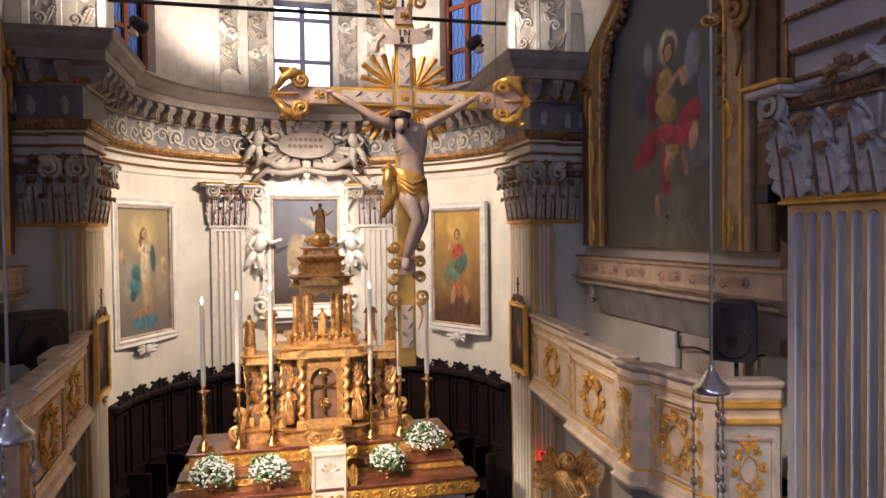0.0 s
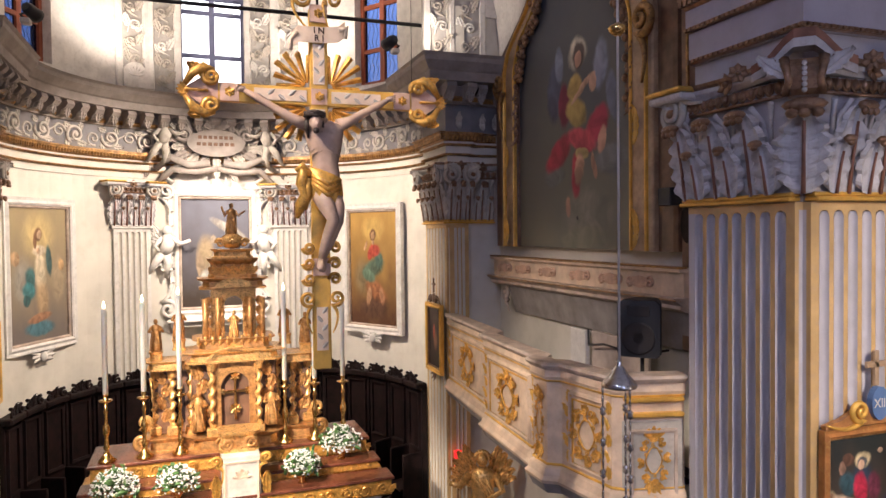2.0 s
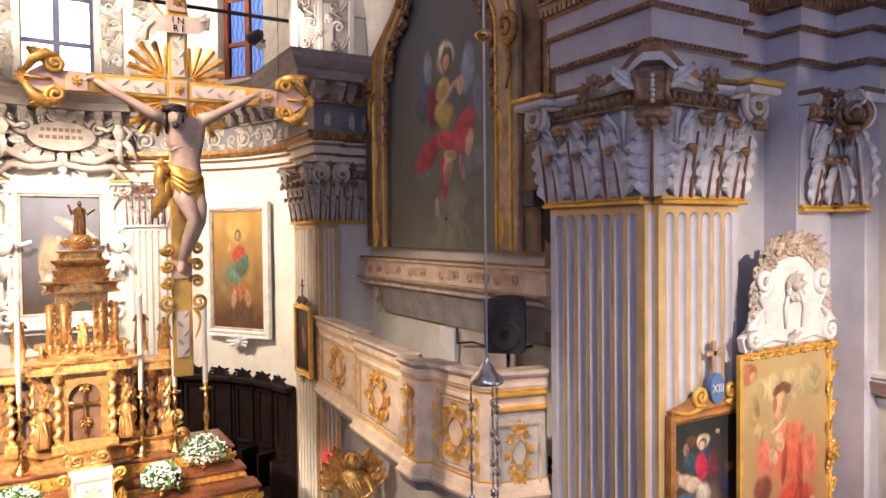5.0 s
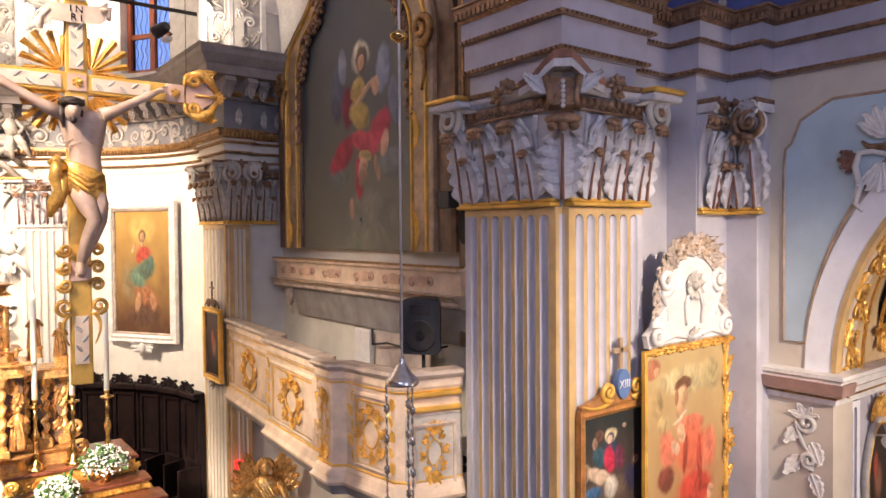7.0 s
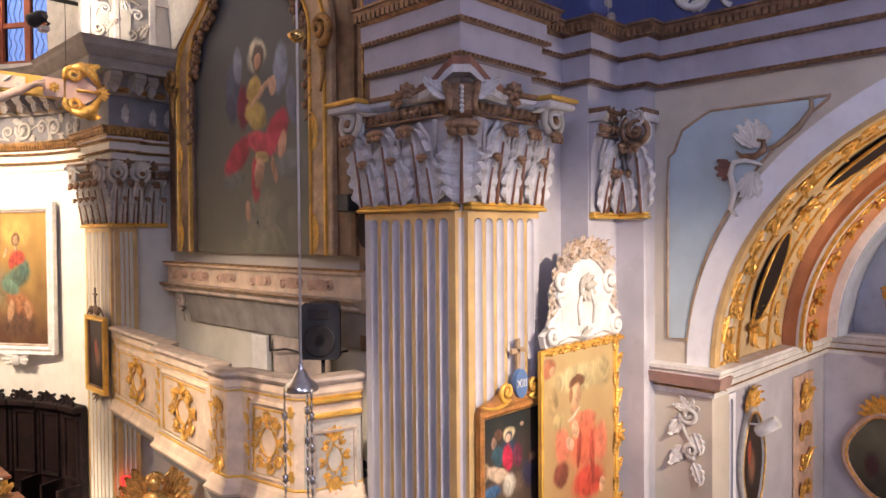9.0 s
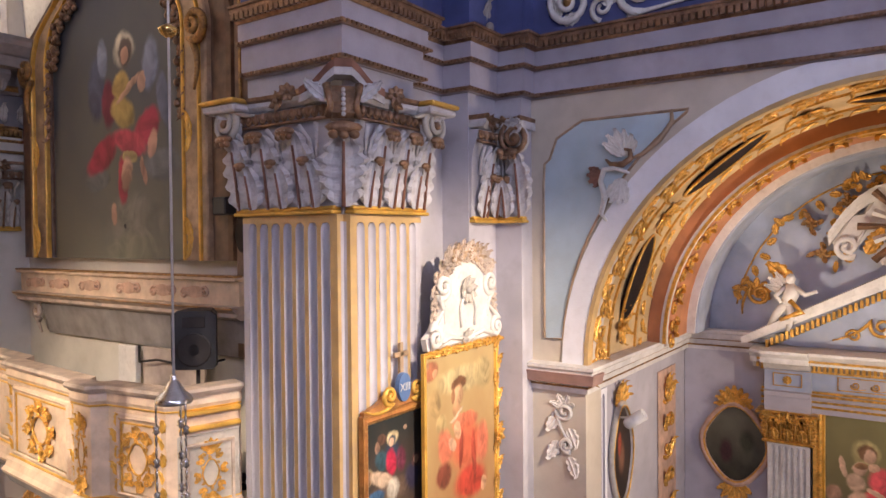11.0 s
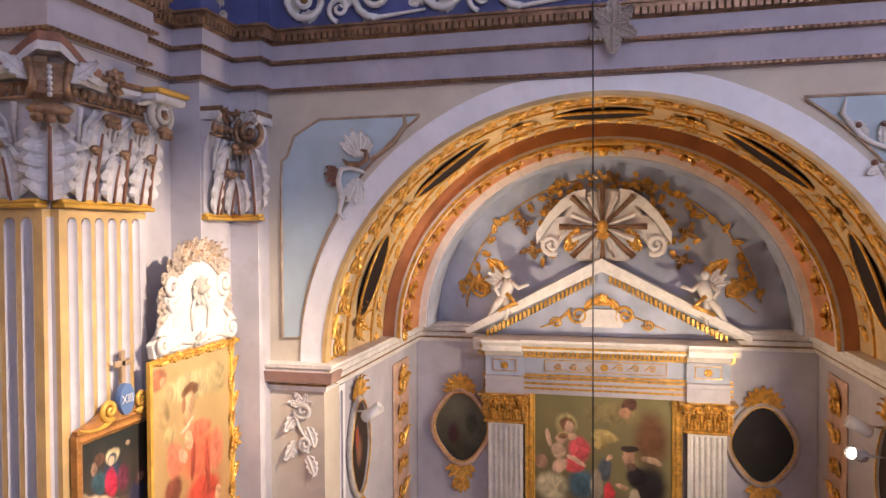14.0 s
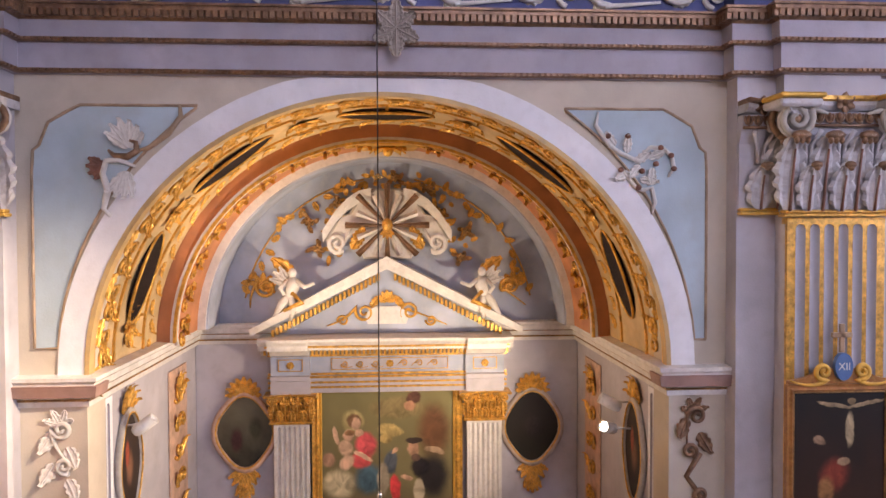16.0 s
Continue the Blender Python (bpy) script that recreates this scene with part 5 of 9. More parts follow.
def flying_figure(b, h, s=1):
    """A stucco angel in relief as one plain shape, in a wall's frame; s: the side to which it leans."""
    b.ball((0, 0.82 * h, 0.09), (0.075 * h, 0.09 * h, 0.075 * h), 8, 6)
    b.tube([(0, 0.74 * h, 0.07), (0.02 * s * h, 0.6 * h, 0.1), (-0.05 * s * h, 0.42 * h, 0.08)], [0.06 * h, 0.115 * h, 0.10 * h], 8)
    b.tube([(-0.05 * s * h, 0.44 * h, 0.08), (-0.18 * s * h, 0.28 * h, 0.14), (-0.32 * s * h, 0.05 * h, 0.08)], [0.08 * h, 0.065 * h, 0.035 * h], 7)
    b.tube([(-0.02 * s * h, 0.43 * h, 0.08), (0.02 * s * h, 0.22 * h, 0.13), (-0.04 * s * h, 0.0, 0.07)], [0.08 * h, 0.06 * h, 0.03 * h], 7)
    b.tube([(0.08 * s * h, 0.68 * h, 0.09), (0.22 * s * h, 0.58 * h, 0.15), (0.38 * s * h, 0.64 * h, 0.12)], [0.045 * h, 0.04 * h, 0.028 * h], 6)
    b.tube([(-0.08 * s * h, 0.68 * h, 0.09), (-0.2 * s * h, 0.55 * h, 0.13), (-0.12 * s * h, 0.45 * h, 0.16)], [0.045 * h, 0.04 * h, 0.03 * h], 6)
    for k in range(3):
        b.leaf(-0.06 * s * h, 0.62 * h, 0.02, 0.14 * h, 0.36 * h, s * (0.5 + 0.4 * k), 0.1, 3, 0.1)
        b.leaf(-0.02 * s * h, 0.5 * h, 0.05, 0.16 * h, 0.4 * h, math.pi + s * (0.2 - 0.35 * k), 0.3, 3, 0.2)
    return b


# ---- the apse's middle picture with its stucco surround ----
m = radial(-2.0, 3.72, AR - 0.1)
r = picture(m, 1.16, 1.92, A_BACK, "dusky painting of a pale figure in white stucco altar frame", W_FR, 0.2, 0.1)
b = at_mesh(m)
b.box(-0.85, 0.85, -0.26, -0.2, -0.05, 0.2, 0.02)
b.box(-0.78, 0.78, -0.34, -0.26, -0.05, 0.14, 0.01)
b.link("sill", M_WHITE, r)
b = at_mesh(m)
b.prism([(-0.8, 2.12), (0.8, 2.12), (0.7, 2.3), (0.5, 2.45), (0.2, 2.52), (-0.2, 2.52), (-0.5, 2.45), (-0.7, 2.3)], -0.05, 0.06)
b.link("head_panel", M_WHITE, r)
b = at_mesh(m)
for s in (1, -1):
    b.scroll(s * 0.82, 2.05, 0.03, 0.14, 1.6, math.pi / 2, s, 0.04, tail=(s * 0.80, 1.3))
    b.scroll(s * 0.82, -0.02, 0.03, 0.16, 1.6, -math.pi / 2, -s, 0.045, tail=(s * 0.78, 0.9))
    for k in range(7):
        b.leaf(s * 0.78, 0.25 + 0.25 * k, 0.04, 0.13, 0.24, s * 0.3, 0.5, 3, 0.3)
    b.tube([(s * 0.7, 2.2, 0.1), (s * 0.85, 2.32, 0.13), (s * 0.6, 2.5, 0.13), (s * 0.3, 2.55, 0.12)], [0.05, 0.07, 0.05, 0.03], 7)
    b.spray(s * 0.35, 2.35, 0.05, 0.2, 4, s * 1.2, 1.5)
b.link("scrollwork", M_WHITE, r)
for s in (1, -1):
    b = at_mesh(m @ Matrix.Translation((s * 0.82, 0.55, 0.06)))
    flying_figure(b, 1.0, -s)
    b.link("stucco_angel", M_WHITE, label="white stucco angel beside the apse picture", category="statue", group="stucco angels")
# cartouche with two reclining figures over it
m2 = radial(-1.5, 6.12, AR - 0.2) @ Matrix.Scale(1.18, 4)
r = thing("cartouche", m2, "grey stucco cartouche with worn inscription over the apse picture", "ornament")
b = at_mesh(m2)
b.prism([(0.42 * math.cos(2 * math.pi * i / 20), 0.42 + 0.2 * math.sin(2 * math.pi * i / 20)) for i in range(20)], 0.02, 0.12)
b.link("shield", M_DUSK, r)
for k in range(18):
    a = 2 * math.pi * (k + 0.5) / 18
    L = 0.26 + 0.10 * (k % 3)
    at_mesh(m2).leaf(0.40 * math.cos(a), 0.42 + 0.19 * math.sin(a), 0.03, 0.15, L, a - math.pi / 2, 0.5, 4, 0.3).link("border_leaf", M_STUCCO if k % 2 else M_DUSK, r)
for i, (v, l) in enumerate(((0.48, 0.26), (0.38, 0.28))):
    b = at_mesh(m2)
    for k in range(7):
        b.box(-l + k * 2 * l / 7, -l + (k + 0.7) * 2 * l / 7, v, v + 0.05, 0.121, 0.125)
    b.link("inscription_bar", M_BROWN, r)
b = at_mesh(m2)
for s in (1, -1):
    b.scroll(s * 0.45, 0.55, 0.06, 0.12, 1.5, 0, s, 0.035, tail=(s * 0.1, 0.68))
    b.tube([(s * 0.1, 0.12, 0.1), (s * 0.4, 0.08, 0.14), (s * 0.65, 0.2, 0.1), (s * 0.85, 0.02, 0.08)], [0.05, 0.06, 0.06, 0.04], 7)
    b.tube([(0, 0.05, 0.08), (s * 0.3, -0.02, 0.12), (s * 0.62, 0.02, 0.1), (s * 0.9, -0.25, 0.06)], [0.04, 0.05, 0.05, 0.03], 7)
    b.spray(s * 0.55, 0.7, 0.05, 0.26, 5, -s * 0.9, 1.8)
    b.spray(s * 0.95, 0.1, 0.05, 0.25, 5, -s * 1.9, 2.2)
    b.box(s * 0.55 - 0.15, s * 0.55 + 0.15, 0.78, 0.88, -0.05, 0.2, 0.02)
b.spray(0, 0.62, 0.1, 0.26, 7, 0, 2.4)
b.link("scrollwork", M_DUSK, r)
for s in (1, -1):
    b = at_mesh(m2 @ Matrix.Translation((s * 0.72, 0.08, 0.08)))
    flying_figure(b, 0.75, -s)
    b.link("stucco_angel", M_STUCCO, label="grey stucco angel reclining by the cartouche", category="statue", group="cartouche angels")

# ---- choir stalls round the apse ----
for k, a in enumerate(range(-80, 81, 10)):
    mm = radial(a, 0.5, AR - 0.36)
    r = thing("choir_stall", mm, "dark carved walnut choir stall against the apse wall", "stall", "choir stalls")
    b = at_mesh(mm)
    b.box(-0.24, 0.24, 0, 2.08, -0.3, -0.2, 0.01)
    b.link("back_panel", M_DARKWOOD, r)
    b = at_mesh(mm)
    rect_ring(b, 0.3, 0.75, [(0, -0.2), (0, -0.17), (0.04, -0.16), (0.05, -0.2)])
    b.at = mm @ Matrix.Translation((0, 1.05, 0))
    rect_ring(b, 0.3, 0.85, [(0, -0.2), (0, -0.17), (0.04, -0.16), (0.05, -0.2)])
    b.link("panel_moulding", M_DARKWOOD, r)
    at_mesh(mm).box(-0.24, 0.24, 2.0, 2.1, -0.3, -0.1, 0.02).link("cornice", M_DARKWOOD, r)
    at_mesh(mm).box(-0.235, 0.235, 0.42, 0.47, -0.2, 0.2, 0.01).link("seat", M_DARKWOOD, r)
    at_mesh(mm).box(0.2, 0.25, 0, 1.0, -0.2, 0.15, 0.01).link("arm", M_DARKWOOD, r)
    b = at_mesh(mm @ Matrix.Translation((0, 2.09, -0.16)))
    b.spray(0, 0, 0, 0.2, 5, 0, 2.2, 0.5)
    b.scroll(-0.15, 0.06, 0, 0.07, 1.3, 0, 1, 0.025)
    b.scroll(0.15, 0.06, 0, 0.07, 1.3, math.pi, -1, 0.025)
    b.link("crest", M_DARKWOOD, r)

# ---- high altar ----
AA = 0.45
r = thing("high_altar", (AA, 8.0, 0.5), "stepped altar with red wood ledges and gilt carved risers", "altar")
steps = ((8.0, 8.75, 2.62, 2.44, 1.46), (7.72, 8.0, 2.44, 2.32, 1.52), (7.42, 7.72, 2.32, 2.12, 1.60))
for y0, y1, z1, z0, hw in steps:
    Mesh().box(AA - hw - 0.03, AA + hw + 0.03, y0 - 0.03, y1, z1 - 0.035, z1, 0.008).link("ledge", M_REDWOOD, r)
    Mesh().box(AA - hw, AA + hw, y0, 8.74, z0, z1 - 0.037).link("riser", M_GOLD, r)
    b = at_mesh(facing(AA, y0 - 0.002, z0, (0, -1)))
    h = z1 - z0 - 0.04
    n = 16
    for i in range(n):
        u = -hw + 2 * hw * (i + 0.5) / n
        s = 1 if i % 2 else -1
        b.scroll(u, h * 0.5, 0, h * 0.38, 1.5, 0.3, s, h * 0.09)
        b.leaf(u + 0.08, h * 0.1, 0, 0.07, h * 0.8, -0.5 * s, 0.4, 2, 0.3)
    b.link("carving", M_GOLD, r)
    b = at_mesh(facing(AA, y0 - 0.004, z0, (0, -1)))
    b.box(-hw, hw, 0.0, 0.018, 0, 0.02, 0.004)
    b.link("gilt_fillet", M_BRASS, r)
Mesh().box(AA - 1.5, AA + 1.5, 7.46, 8.7, 0.5, 2.12, 0.02).link("altar_block", M_MARBLE, r)
# the stone panel in the steps' middle
b = at_mesh(facing(AA + 0.01, 7.40, 1.9, (0, -1)))
b.box(-0.19, 0.19, 0, 0.84, -0.5, 0.0, 0.01)
b.link("marble_panel", M_MARBLE, r)
b = at_mesh(facing(AA + 0.01, 7.40, 2.0, (0, -1)))
rect_ring(b, 0.30, 0.66, [(0, 0.0), (0, 0.01), (0.02, 0.014), (0.03, 0)])
b.spray(0, 0.5, 0.0, 0.12, 5, 0, 2.5)
b.link("panel_moulding", M_PARAPET, r)
for s in (1, -1):
    b = at_mesh(facing(AA + 0.01 + s * 0.25, 7.42, 2.3, (0, -1)))
    b.scroll(0, 0.4, 0, 0.06, 1.5, 1.57, s, 0.022, tail=(0, 0.05))
    b.leaf(0, 0.0, 0, 0.1, 0.3, 0, 0.4, 3, 0.3)
    b.link("gilt_scroll", M_GOLD, r)

# ---- gilt tabernacle ----
TY = 8.28
TA = AA + 0.0
r = thing("tabernacle", (TA, TY, 2.62), "tall gilt carved wooden tabernacle with twisted columns and statuettes", "tabernacle")


def twisted(name, x, y, z0, z1, rad, parent, mat=M_TABGOLD):
    b = Mesh()
    n, k = 26, 10
    rings = []
    for i in range(n + 1):
        t = i / n
        a = t * 4.5 * 2 * math.pi
        ox, oy = rad * 0.35 * math.cos(a), rad * 0.35 * math.sin(a)
        rr = rad * (0.82 + 0.12 * math.sin(a * 2))
        rings.append([(x + ox + rr * math.cos(2 * math.pi * j / k), y + oy + rr * math.sin(2 * math.pi * j / k), z0 + (z1 - z0) * t) for j in range(k)])
    b.loft(rings, True)
    c = b.link(name, mat, parent)
    Mesh().box(x - rad * 1.5, x + rad * 1.5, y - rad * 1.5, y + rad * 1.5, z0 - 0.10, z0, 0.012).link("pedestal", mat, c)
    b = Mesh().lathe([(rad, 0), (rad * 1.3, 0.03), (rad * 1.2, 0.05), (rad * 1.7, 0.09), (rad * 1.7, 0.105)], 10, (x, y, z1))
    b.link("column_capital", mat, c)
    return c


def stage(name, x, y, hw, hd, z0, z1, mat, parent, c=0.02):
    """A moulded block: plinth, body and cornice in one."""
    b = Mesh()
    h = z1 - z0
    prof = [(1.0, 0), (1.0, 0.15), (0.9, 0.2), (0.88, 0.7), (0.95, 0.78), (1.04, 0.9), (1.06, 1.0)]
    rings = []
    for k, q in prof:
        a, d = hw * k, hd * k
        e = min(a, d) * 0.3
        rings.append([(x + u, y + v, z0 + h * q) for u, v in ((-a + e, -d), (a - e, -d), (a, -d + e), (a, d - e), (a - e, d), (-a + e, d), (-a, d - e), (-a, -d + e))])
    b.loft(rings)
    return b.link(name, mat, parent)


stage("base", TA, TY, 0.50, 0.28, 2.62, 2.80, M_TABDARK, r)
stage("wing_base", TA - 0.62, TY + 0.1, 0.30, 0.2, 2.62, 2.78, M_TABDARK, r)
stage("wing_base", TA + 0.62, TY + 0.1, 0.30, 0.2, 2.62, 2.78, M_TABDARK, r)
for x, y in ((-0.25, -0.22), (0.25, -0.22), (-0.47, -0.02), (0.47, -0.02), (-0.66, 0.02), (0.66, 0.02), (-0.84, 0.1), (0.84, 0.1)):
    out = abs(x) > 0.6
    twisted("twisted_column", TA + x, TY + y, 2.88, 3.42 if out else 3.50, 0.04, r)
# niche with arched head and red lining
m = facing(TA, TY - 0.16, 2.82, (0, -1))
b = at_mesh(m)
ar = [(0.15 * math.cos(math.pi * i / 10), 0.5 + 0.15 * math.sin(math.pi * i / 10)) for i in range(11)]
b.prism([(-0.22, 0), (-0.15, 0)] + list(reversed(ar)) + [(0.15, 0), (0.22, 0), (0.22, 0.78), (-0.22, 0.78)], -0.1, 0.03)
b.link("niche_front", M_TABDARK, r)
at_mesh(m).box(-0.2, 0.2, 0, 0.75, -0.14, -0.102).link("niche_lining", M_LINING, r)
b = at_mesh(m)
b.box(-0.012, 0.012, 0.12, 0.55, 0.0, 0.02, 0.003)
b.box(-0.13, 0.13, 0.42, 0.45, 0.0, 0.02, 0.003)
for u, v in ((0, 0.6), (-0.16, 0.435), (0.16, 0.435)):
    b.rosette(u, v, 0.0, 0.06, 6)
b.rosette(0, 0.24, 0.0, 0.07, 8)
b.link("altar_cross", M_BRASS, r)
b = at_mesh(facing(TA, TY - 0.26, 2.66, (0, -1)))
b.spray(0, 0.05, 0, 0.2, 7, 0, 2.6)
b.scroll(-0.14, 0.06, 0, 0.07, 1.5, 0, 1, 0.02)
b.scroll(0.14, 0.06, 0, 0.07, 1.5, math.pi, -1, 0.02)
b.link("carving", M_TABGOLD, r)
stage("pedestal_block", TA, 7.68, 0.20, 0.16, 2.74, 2.95, M_TABGOLD, r)
b = at_mesh(facing(TA, 7.53, 2.76, (0, -1)))
for s in (1, -1):
    b.scroll(s * 0.12, 0.08, 0, 0.06, 1.5, 0, s, 0.02)
b.spray(0, 0.04, 0, 0.13, 7, 0, 2.6)
b.link("pedestal_carving", M_TABDARK, r)
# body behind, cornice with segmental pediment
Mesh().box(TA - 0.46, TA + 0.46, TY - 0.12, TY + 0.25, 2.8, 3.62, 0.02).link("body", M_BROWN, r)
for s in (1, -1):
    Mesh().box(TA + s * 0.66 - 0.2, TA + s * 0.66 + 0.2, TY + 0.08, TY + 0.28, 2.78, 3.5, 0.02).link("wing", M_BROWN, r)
    # flat dark arch that paints a niche's shade; no recess is cut
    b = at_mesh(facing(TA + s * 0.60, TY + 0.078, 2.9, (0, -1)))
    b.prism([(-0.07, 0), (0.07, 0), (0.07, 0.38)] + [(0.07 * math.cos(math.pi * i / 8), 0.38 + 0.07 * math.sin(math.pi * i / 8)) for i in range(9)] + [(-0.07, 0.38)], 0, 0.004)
    b.link("niche_shade_sheet", M_DARKWOOD, r)
    b = at_mesh(Matrix.Translation((TA + s * 0.39, TY - 0.2, 2.86)))
    plain_figure(b, 0.44, arms=((0.12, 0.05), (-0.12, -0.02)))
    b.link("carved_saint", M_TABDARK, r)
    stage("wing_cornice", TA + s * 0.68, TY + 0.1, 0.24, 0.2, 3.52, 3.62, M_TABGOLD, r)
    for x, z in ((0.82, 3.62), (0.58, 3.74)):
        stage("statue_plinth", TA + s * x, TY + 0.08, 0.07, 0.07, z - 0.02, z + 0.10, M_TABGOLD, r)
        b = at_mesh(Matrix.Translation((TA + s * x, TY + 0.08, z + 0.10)))
        plain_figure(b, 0.36, arms=((0.12, 0.08), (-0.14, 0.0)))
        b.link("carved_saint", M_TABDARK, r)
    b = at_mesh(facing(TA + s * 0.95, TY + 0.1, 2.62, (0, -1)))
    b.scroll(0, 0.32, 0, 0.08, 1.6, 1.57, s, 0.03, tail=(-s * 0.06, 0.8))
    b.scroll(0.03 * s, 0.1, 0, 0.09, 1.6, 1.57, -s, 0.03)
    b.link("side_scroll", M_TABGOLD, r)
for u in (-0.37, 0.37):
    b = at_mesh(facing(TA + u, TY - 0.122, 2.9, (0, -1)))
    for k in range(4):
        b.leaf(0, 0.02 + 0.16 * k, 0, 0.13, 0.2, 0.3 * (1 if k % 2 else -1), 0.4, 3, 0.2)
    b.link("carved_relief", M_TABDARK, r)
for s in (1, -1):
    b = at_mesh(facing(TA + s * 0.75, TY + 0.078, 2.9, (0, -1)))
    for k in range(4):
        b.leaf(0, 0.02 + 0.14 * k, 0, 0.10, 0.18, 0.3 * (1 if k % 2 else -1), 0.4, 3, 0.2)
    b.link("carved_relief", M_TABDARK, r)
stage("cornice", TA, TY, 0.52, 0.3, 3.60, 3.72, M_TABGOLD, r)
b = at_mesh(facing(TA, TY - 0.26, 3.62, (0, -1)))
for rr, d in ((0.30, 0.05), (0.26, 0.03)):
    b.prism([(rr * math.cos(math.pi * i / 14), 0.5 * rr * math.sin(math.pi * i / 14)) for i in range(15)] + [((rr - 0.03) * math.cos(math.pi * (14 - i) / 14), 0.5 * (rr - 0.03) * math.sin(math.pi * (14 - i) / 14)) for i in range(15)], 0, d)
b.spray(0, 0.12, 0.02, 0.12, 5, 0, 2.2)
b.link("arched_pediment", M_TABGOLD, r)
# balustraded gallery and upper lantern
stage("gallery", TA, TY, 0.42, 0.26, 3.72, 3.86, M_TABDARK, r)
b = Mesh()
for i in range(11):
    b.lathe([(0.014, 0), (0.022, 0.03), (0.012, 0.06), (0.02, 0.09)], 6, (TA - 0.38 + 0.076 * i, TY - 0.25, 3.80))
b.link("balusters", M_TABGOLD, r)
m = facing(TA, TY - 0.1, 3.86, (0, -1))
b = at_mesh(m)
ar = [(0.10 * math.cos(math.pi * i / 10), 0.36 + 0.10 * math.sin(math.pi * i / 10)) for i in range(11)]
b.prism([(-0.24, 0), (-0.10, 0)] + list(reversed(ar)) + [(0.10, 0), (0.24, 0), (0.24, 0.54), (-0.24, 0.54)], -0.05, 0.05)
b.link("lantern_front", M_TABGOLD, r)
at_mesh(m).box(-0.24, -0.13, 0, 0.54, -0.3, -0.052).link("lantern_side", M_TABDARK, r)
at_mesh(m).box(0.13, 0.24, 0, 0.54, -0.3, -0.052).link("lantern_side", M_LINING, r)
for s in (1, -1):
    for k in (0.17, 0.30):
        b = at_mesh(m)
        b.tube([(s * k, 0.0, 0.08), (s * k, 0.2, 0.1), (s * k, 0.44, 0.08)], [0.04, 0.032, 0.04], 8)
        for i in range(4):
            b.leaf(s * k, 0.02 + 0.11 * i, 0.09, 0.09, 0.13, 0.4 * s, 0.5, 2, 0.35)
        b.link("carved_pier", M_TABDARK, r)
b = at_mesh(Matrix.Translation((TA, TY - 0.16, 3.86)))
plain_figure(b, 0.3, arms=((0.14, 0.1), (-0.12, 0.0)))
b.link("carved_saint", M_TABGOLD, r)
stage("lantern_cornice", TA, TY + 0.02, 0.36, 0.24, 4.40, 4.52, M_TABDARK, r)
b = at_mesh(facing(TA, TY - 0.22, 4.42, (0, -1)))
b.prism([(0.2 * math.cos(math.pi * i / 10), 0.1 * math.sin(math.pi * i / 10)) for i in range(11)], 0, 0.02)
b.link("lantern_pediment", M_TABGOLD, r)
stage("crown", TA, TY + 0.02, 0.26, 0.2, 4.52, 4.74, M_TABDARK, r)
b = at_mesh(facing(TA, TY - 0.17, 4.56, (0, -1)))
for i in range(5):
    b.spray(-0.2 + 0.1 * i, 0.0, 0, 0.13, 3, 0, 1.2, 0.5)
b.link("crown_carving", M_TABGOLD, r)
stage("crown_top", TA, TY + 0.02, 0.22, 0.18, 4.74, 4.84, M_TABGOLD, r)
b = at_mesh(facing(TA, TY - 0.05, 4.84, (0, -1)))
b.ball((0, 0.09, 0), (0.13, 0.09, 0.1), 12, 6)
b.scroll(-0.13, 0.07, 0.03, 0.05, 1.5, 0, 1, 0.018)
b.scroll(0.13, 0.07, 0.03, 0.05, 1.5, math.pi, -1, 0.018)
b.rosette(0, 0.1, 0.1, 0.05)
b.link("orb", M_TABGOLD, r)
b = at_mesh(Matrix.Translation((TA, TY - 0.03, 5.0)))
plain_figure(b, 0.36, arms=((-0.3, 0.28), (0.4, 0.15)))
b.link("carved_figure", M_TABDARK, r)

# ---- candlesticks with lit candles ----
cs = None
for x, top in ((-0.86, 4.24), (-0.49, 4.29), (-0.13, 4.36), (0.99, 4.36), (1.33, 4.28), (1.66, 4.22)):
    y = 8.1
    c = thing("candlestick", (x, y, 2.62), "tall turned brass candlestick on the altar step", "candlestick", "altar candlesticks")
    Mesh().lathe([(0.085, 0), (0.085, 0.02), (0.06, 0.05), (0.03, 0.09), (0.022, 0.13), (0.035, 0.16), (0.022, 0.19), (0.018, 0.26), (0.034, 0.31), (0.036, 0.36), (0.018, 0.41), (0.015, 0.5), (0.026, 0.53), (0.016, 0.56), (0.02, 0.62)], 14, (x, y, 2.62)).link("stem", M_BRASS, c)
    for k in range(3):
        a = 2.1 * k + 0.5
        Mesh().ball((x + 0.08 * math.cos(a), y + 0.08 * math.sin(a), 2.628), (0.02, 0.02, 0.02), 8, 5).link("foot", M_BRASS, c)
    Mesh().lathe([(0.02, 0.62), (0.065, 0.645), (0.07, 0.655), (0.02, 0.66), (0.024, 0.70), (0.03, 0.72)], 14, (x, y, 2.62)).link("drip_pan", M_BRASS, c)
    k = thing("altar_candle", (x, y, 3.34), "tall white lit candle in a brass candlestick", "candle", "altar candles")
    Mesh().lathe([(0.027, 0.0), (0.027, top - 3.34 - 0.02), (0.02, top - 3.34)], 12, (x, y, 3.34)).link("wax", M_WAX, k)
    Mesh().lathe([(0.004, 0.0), (0.016, 0.02), (0.012, 0.04), (0.002, 0.075)], 8, (x, y, top + 0.004)).link("flame", M_FLAME, k)

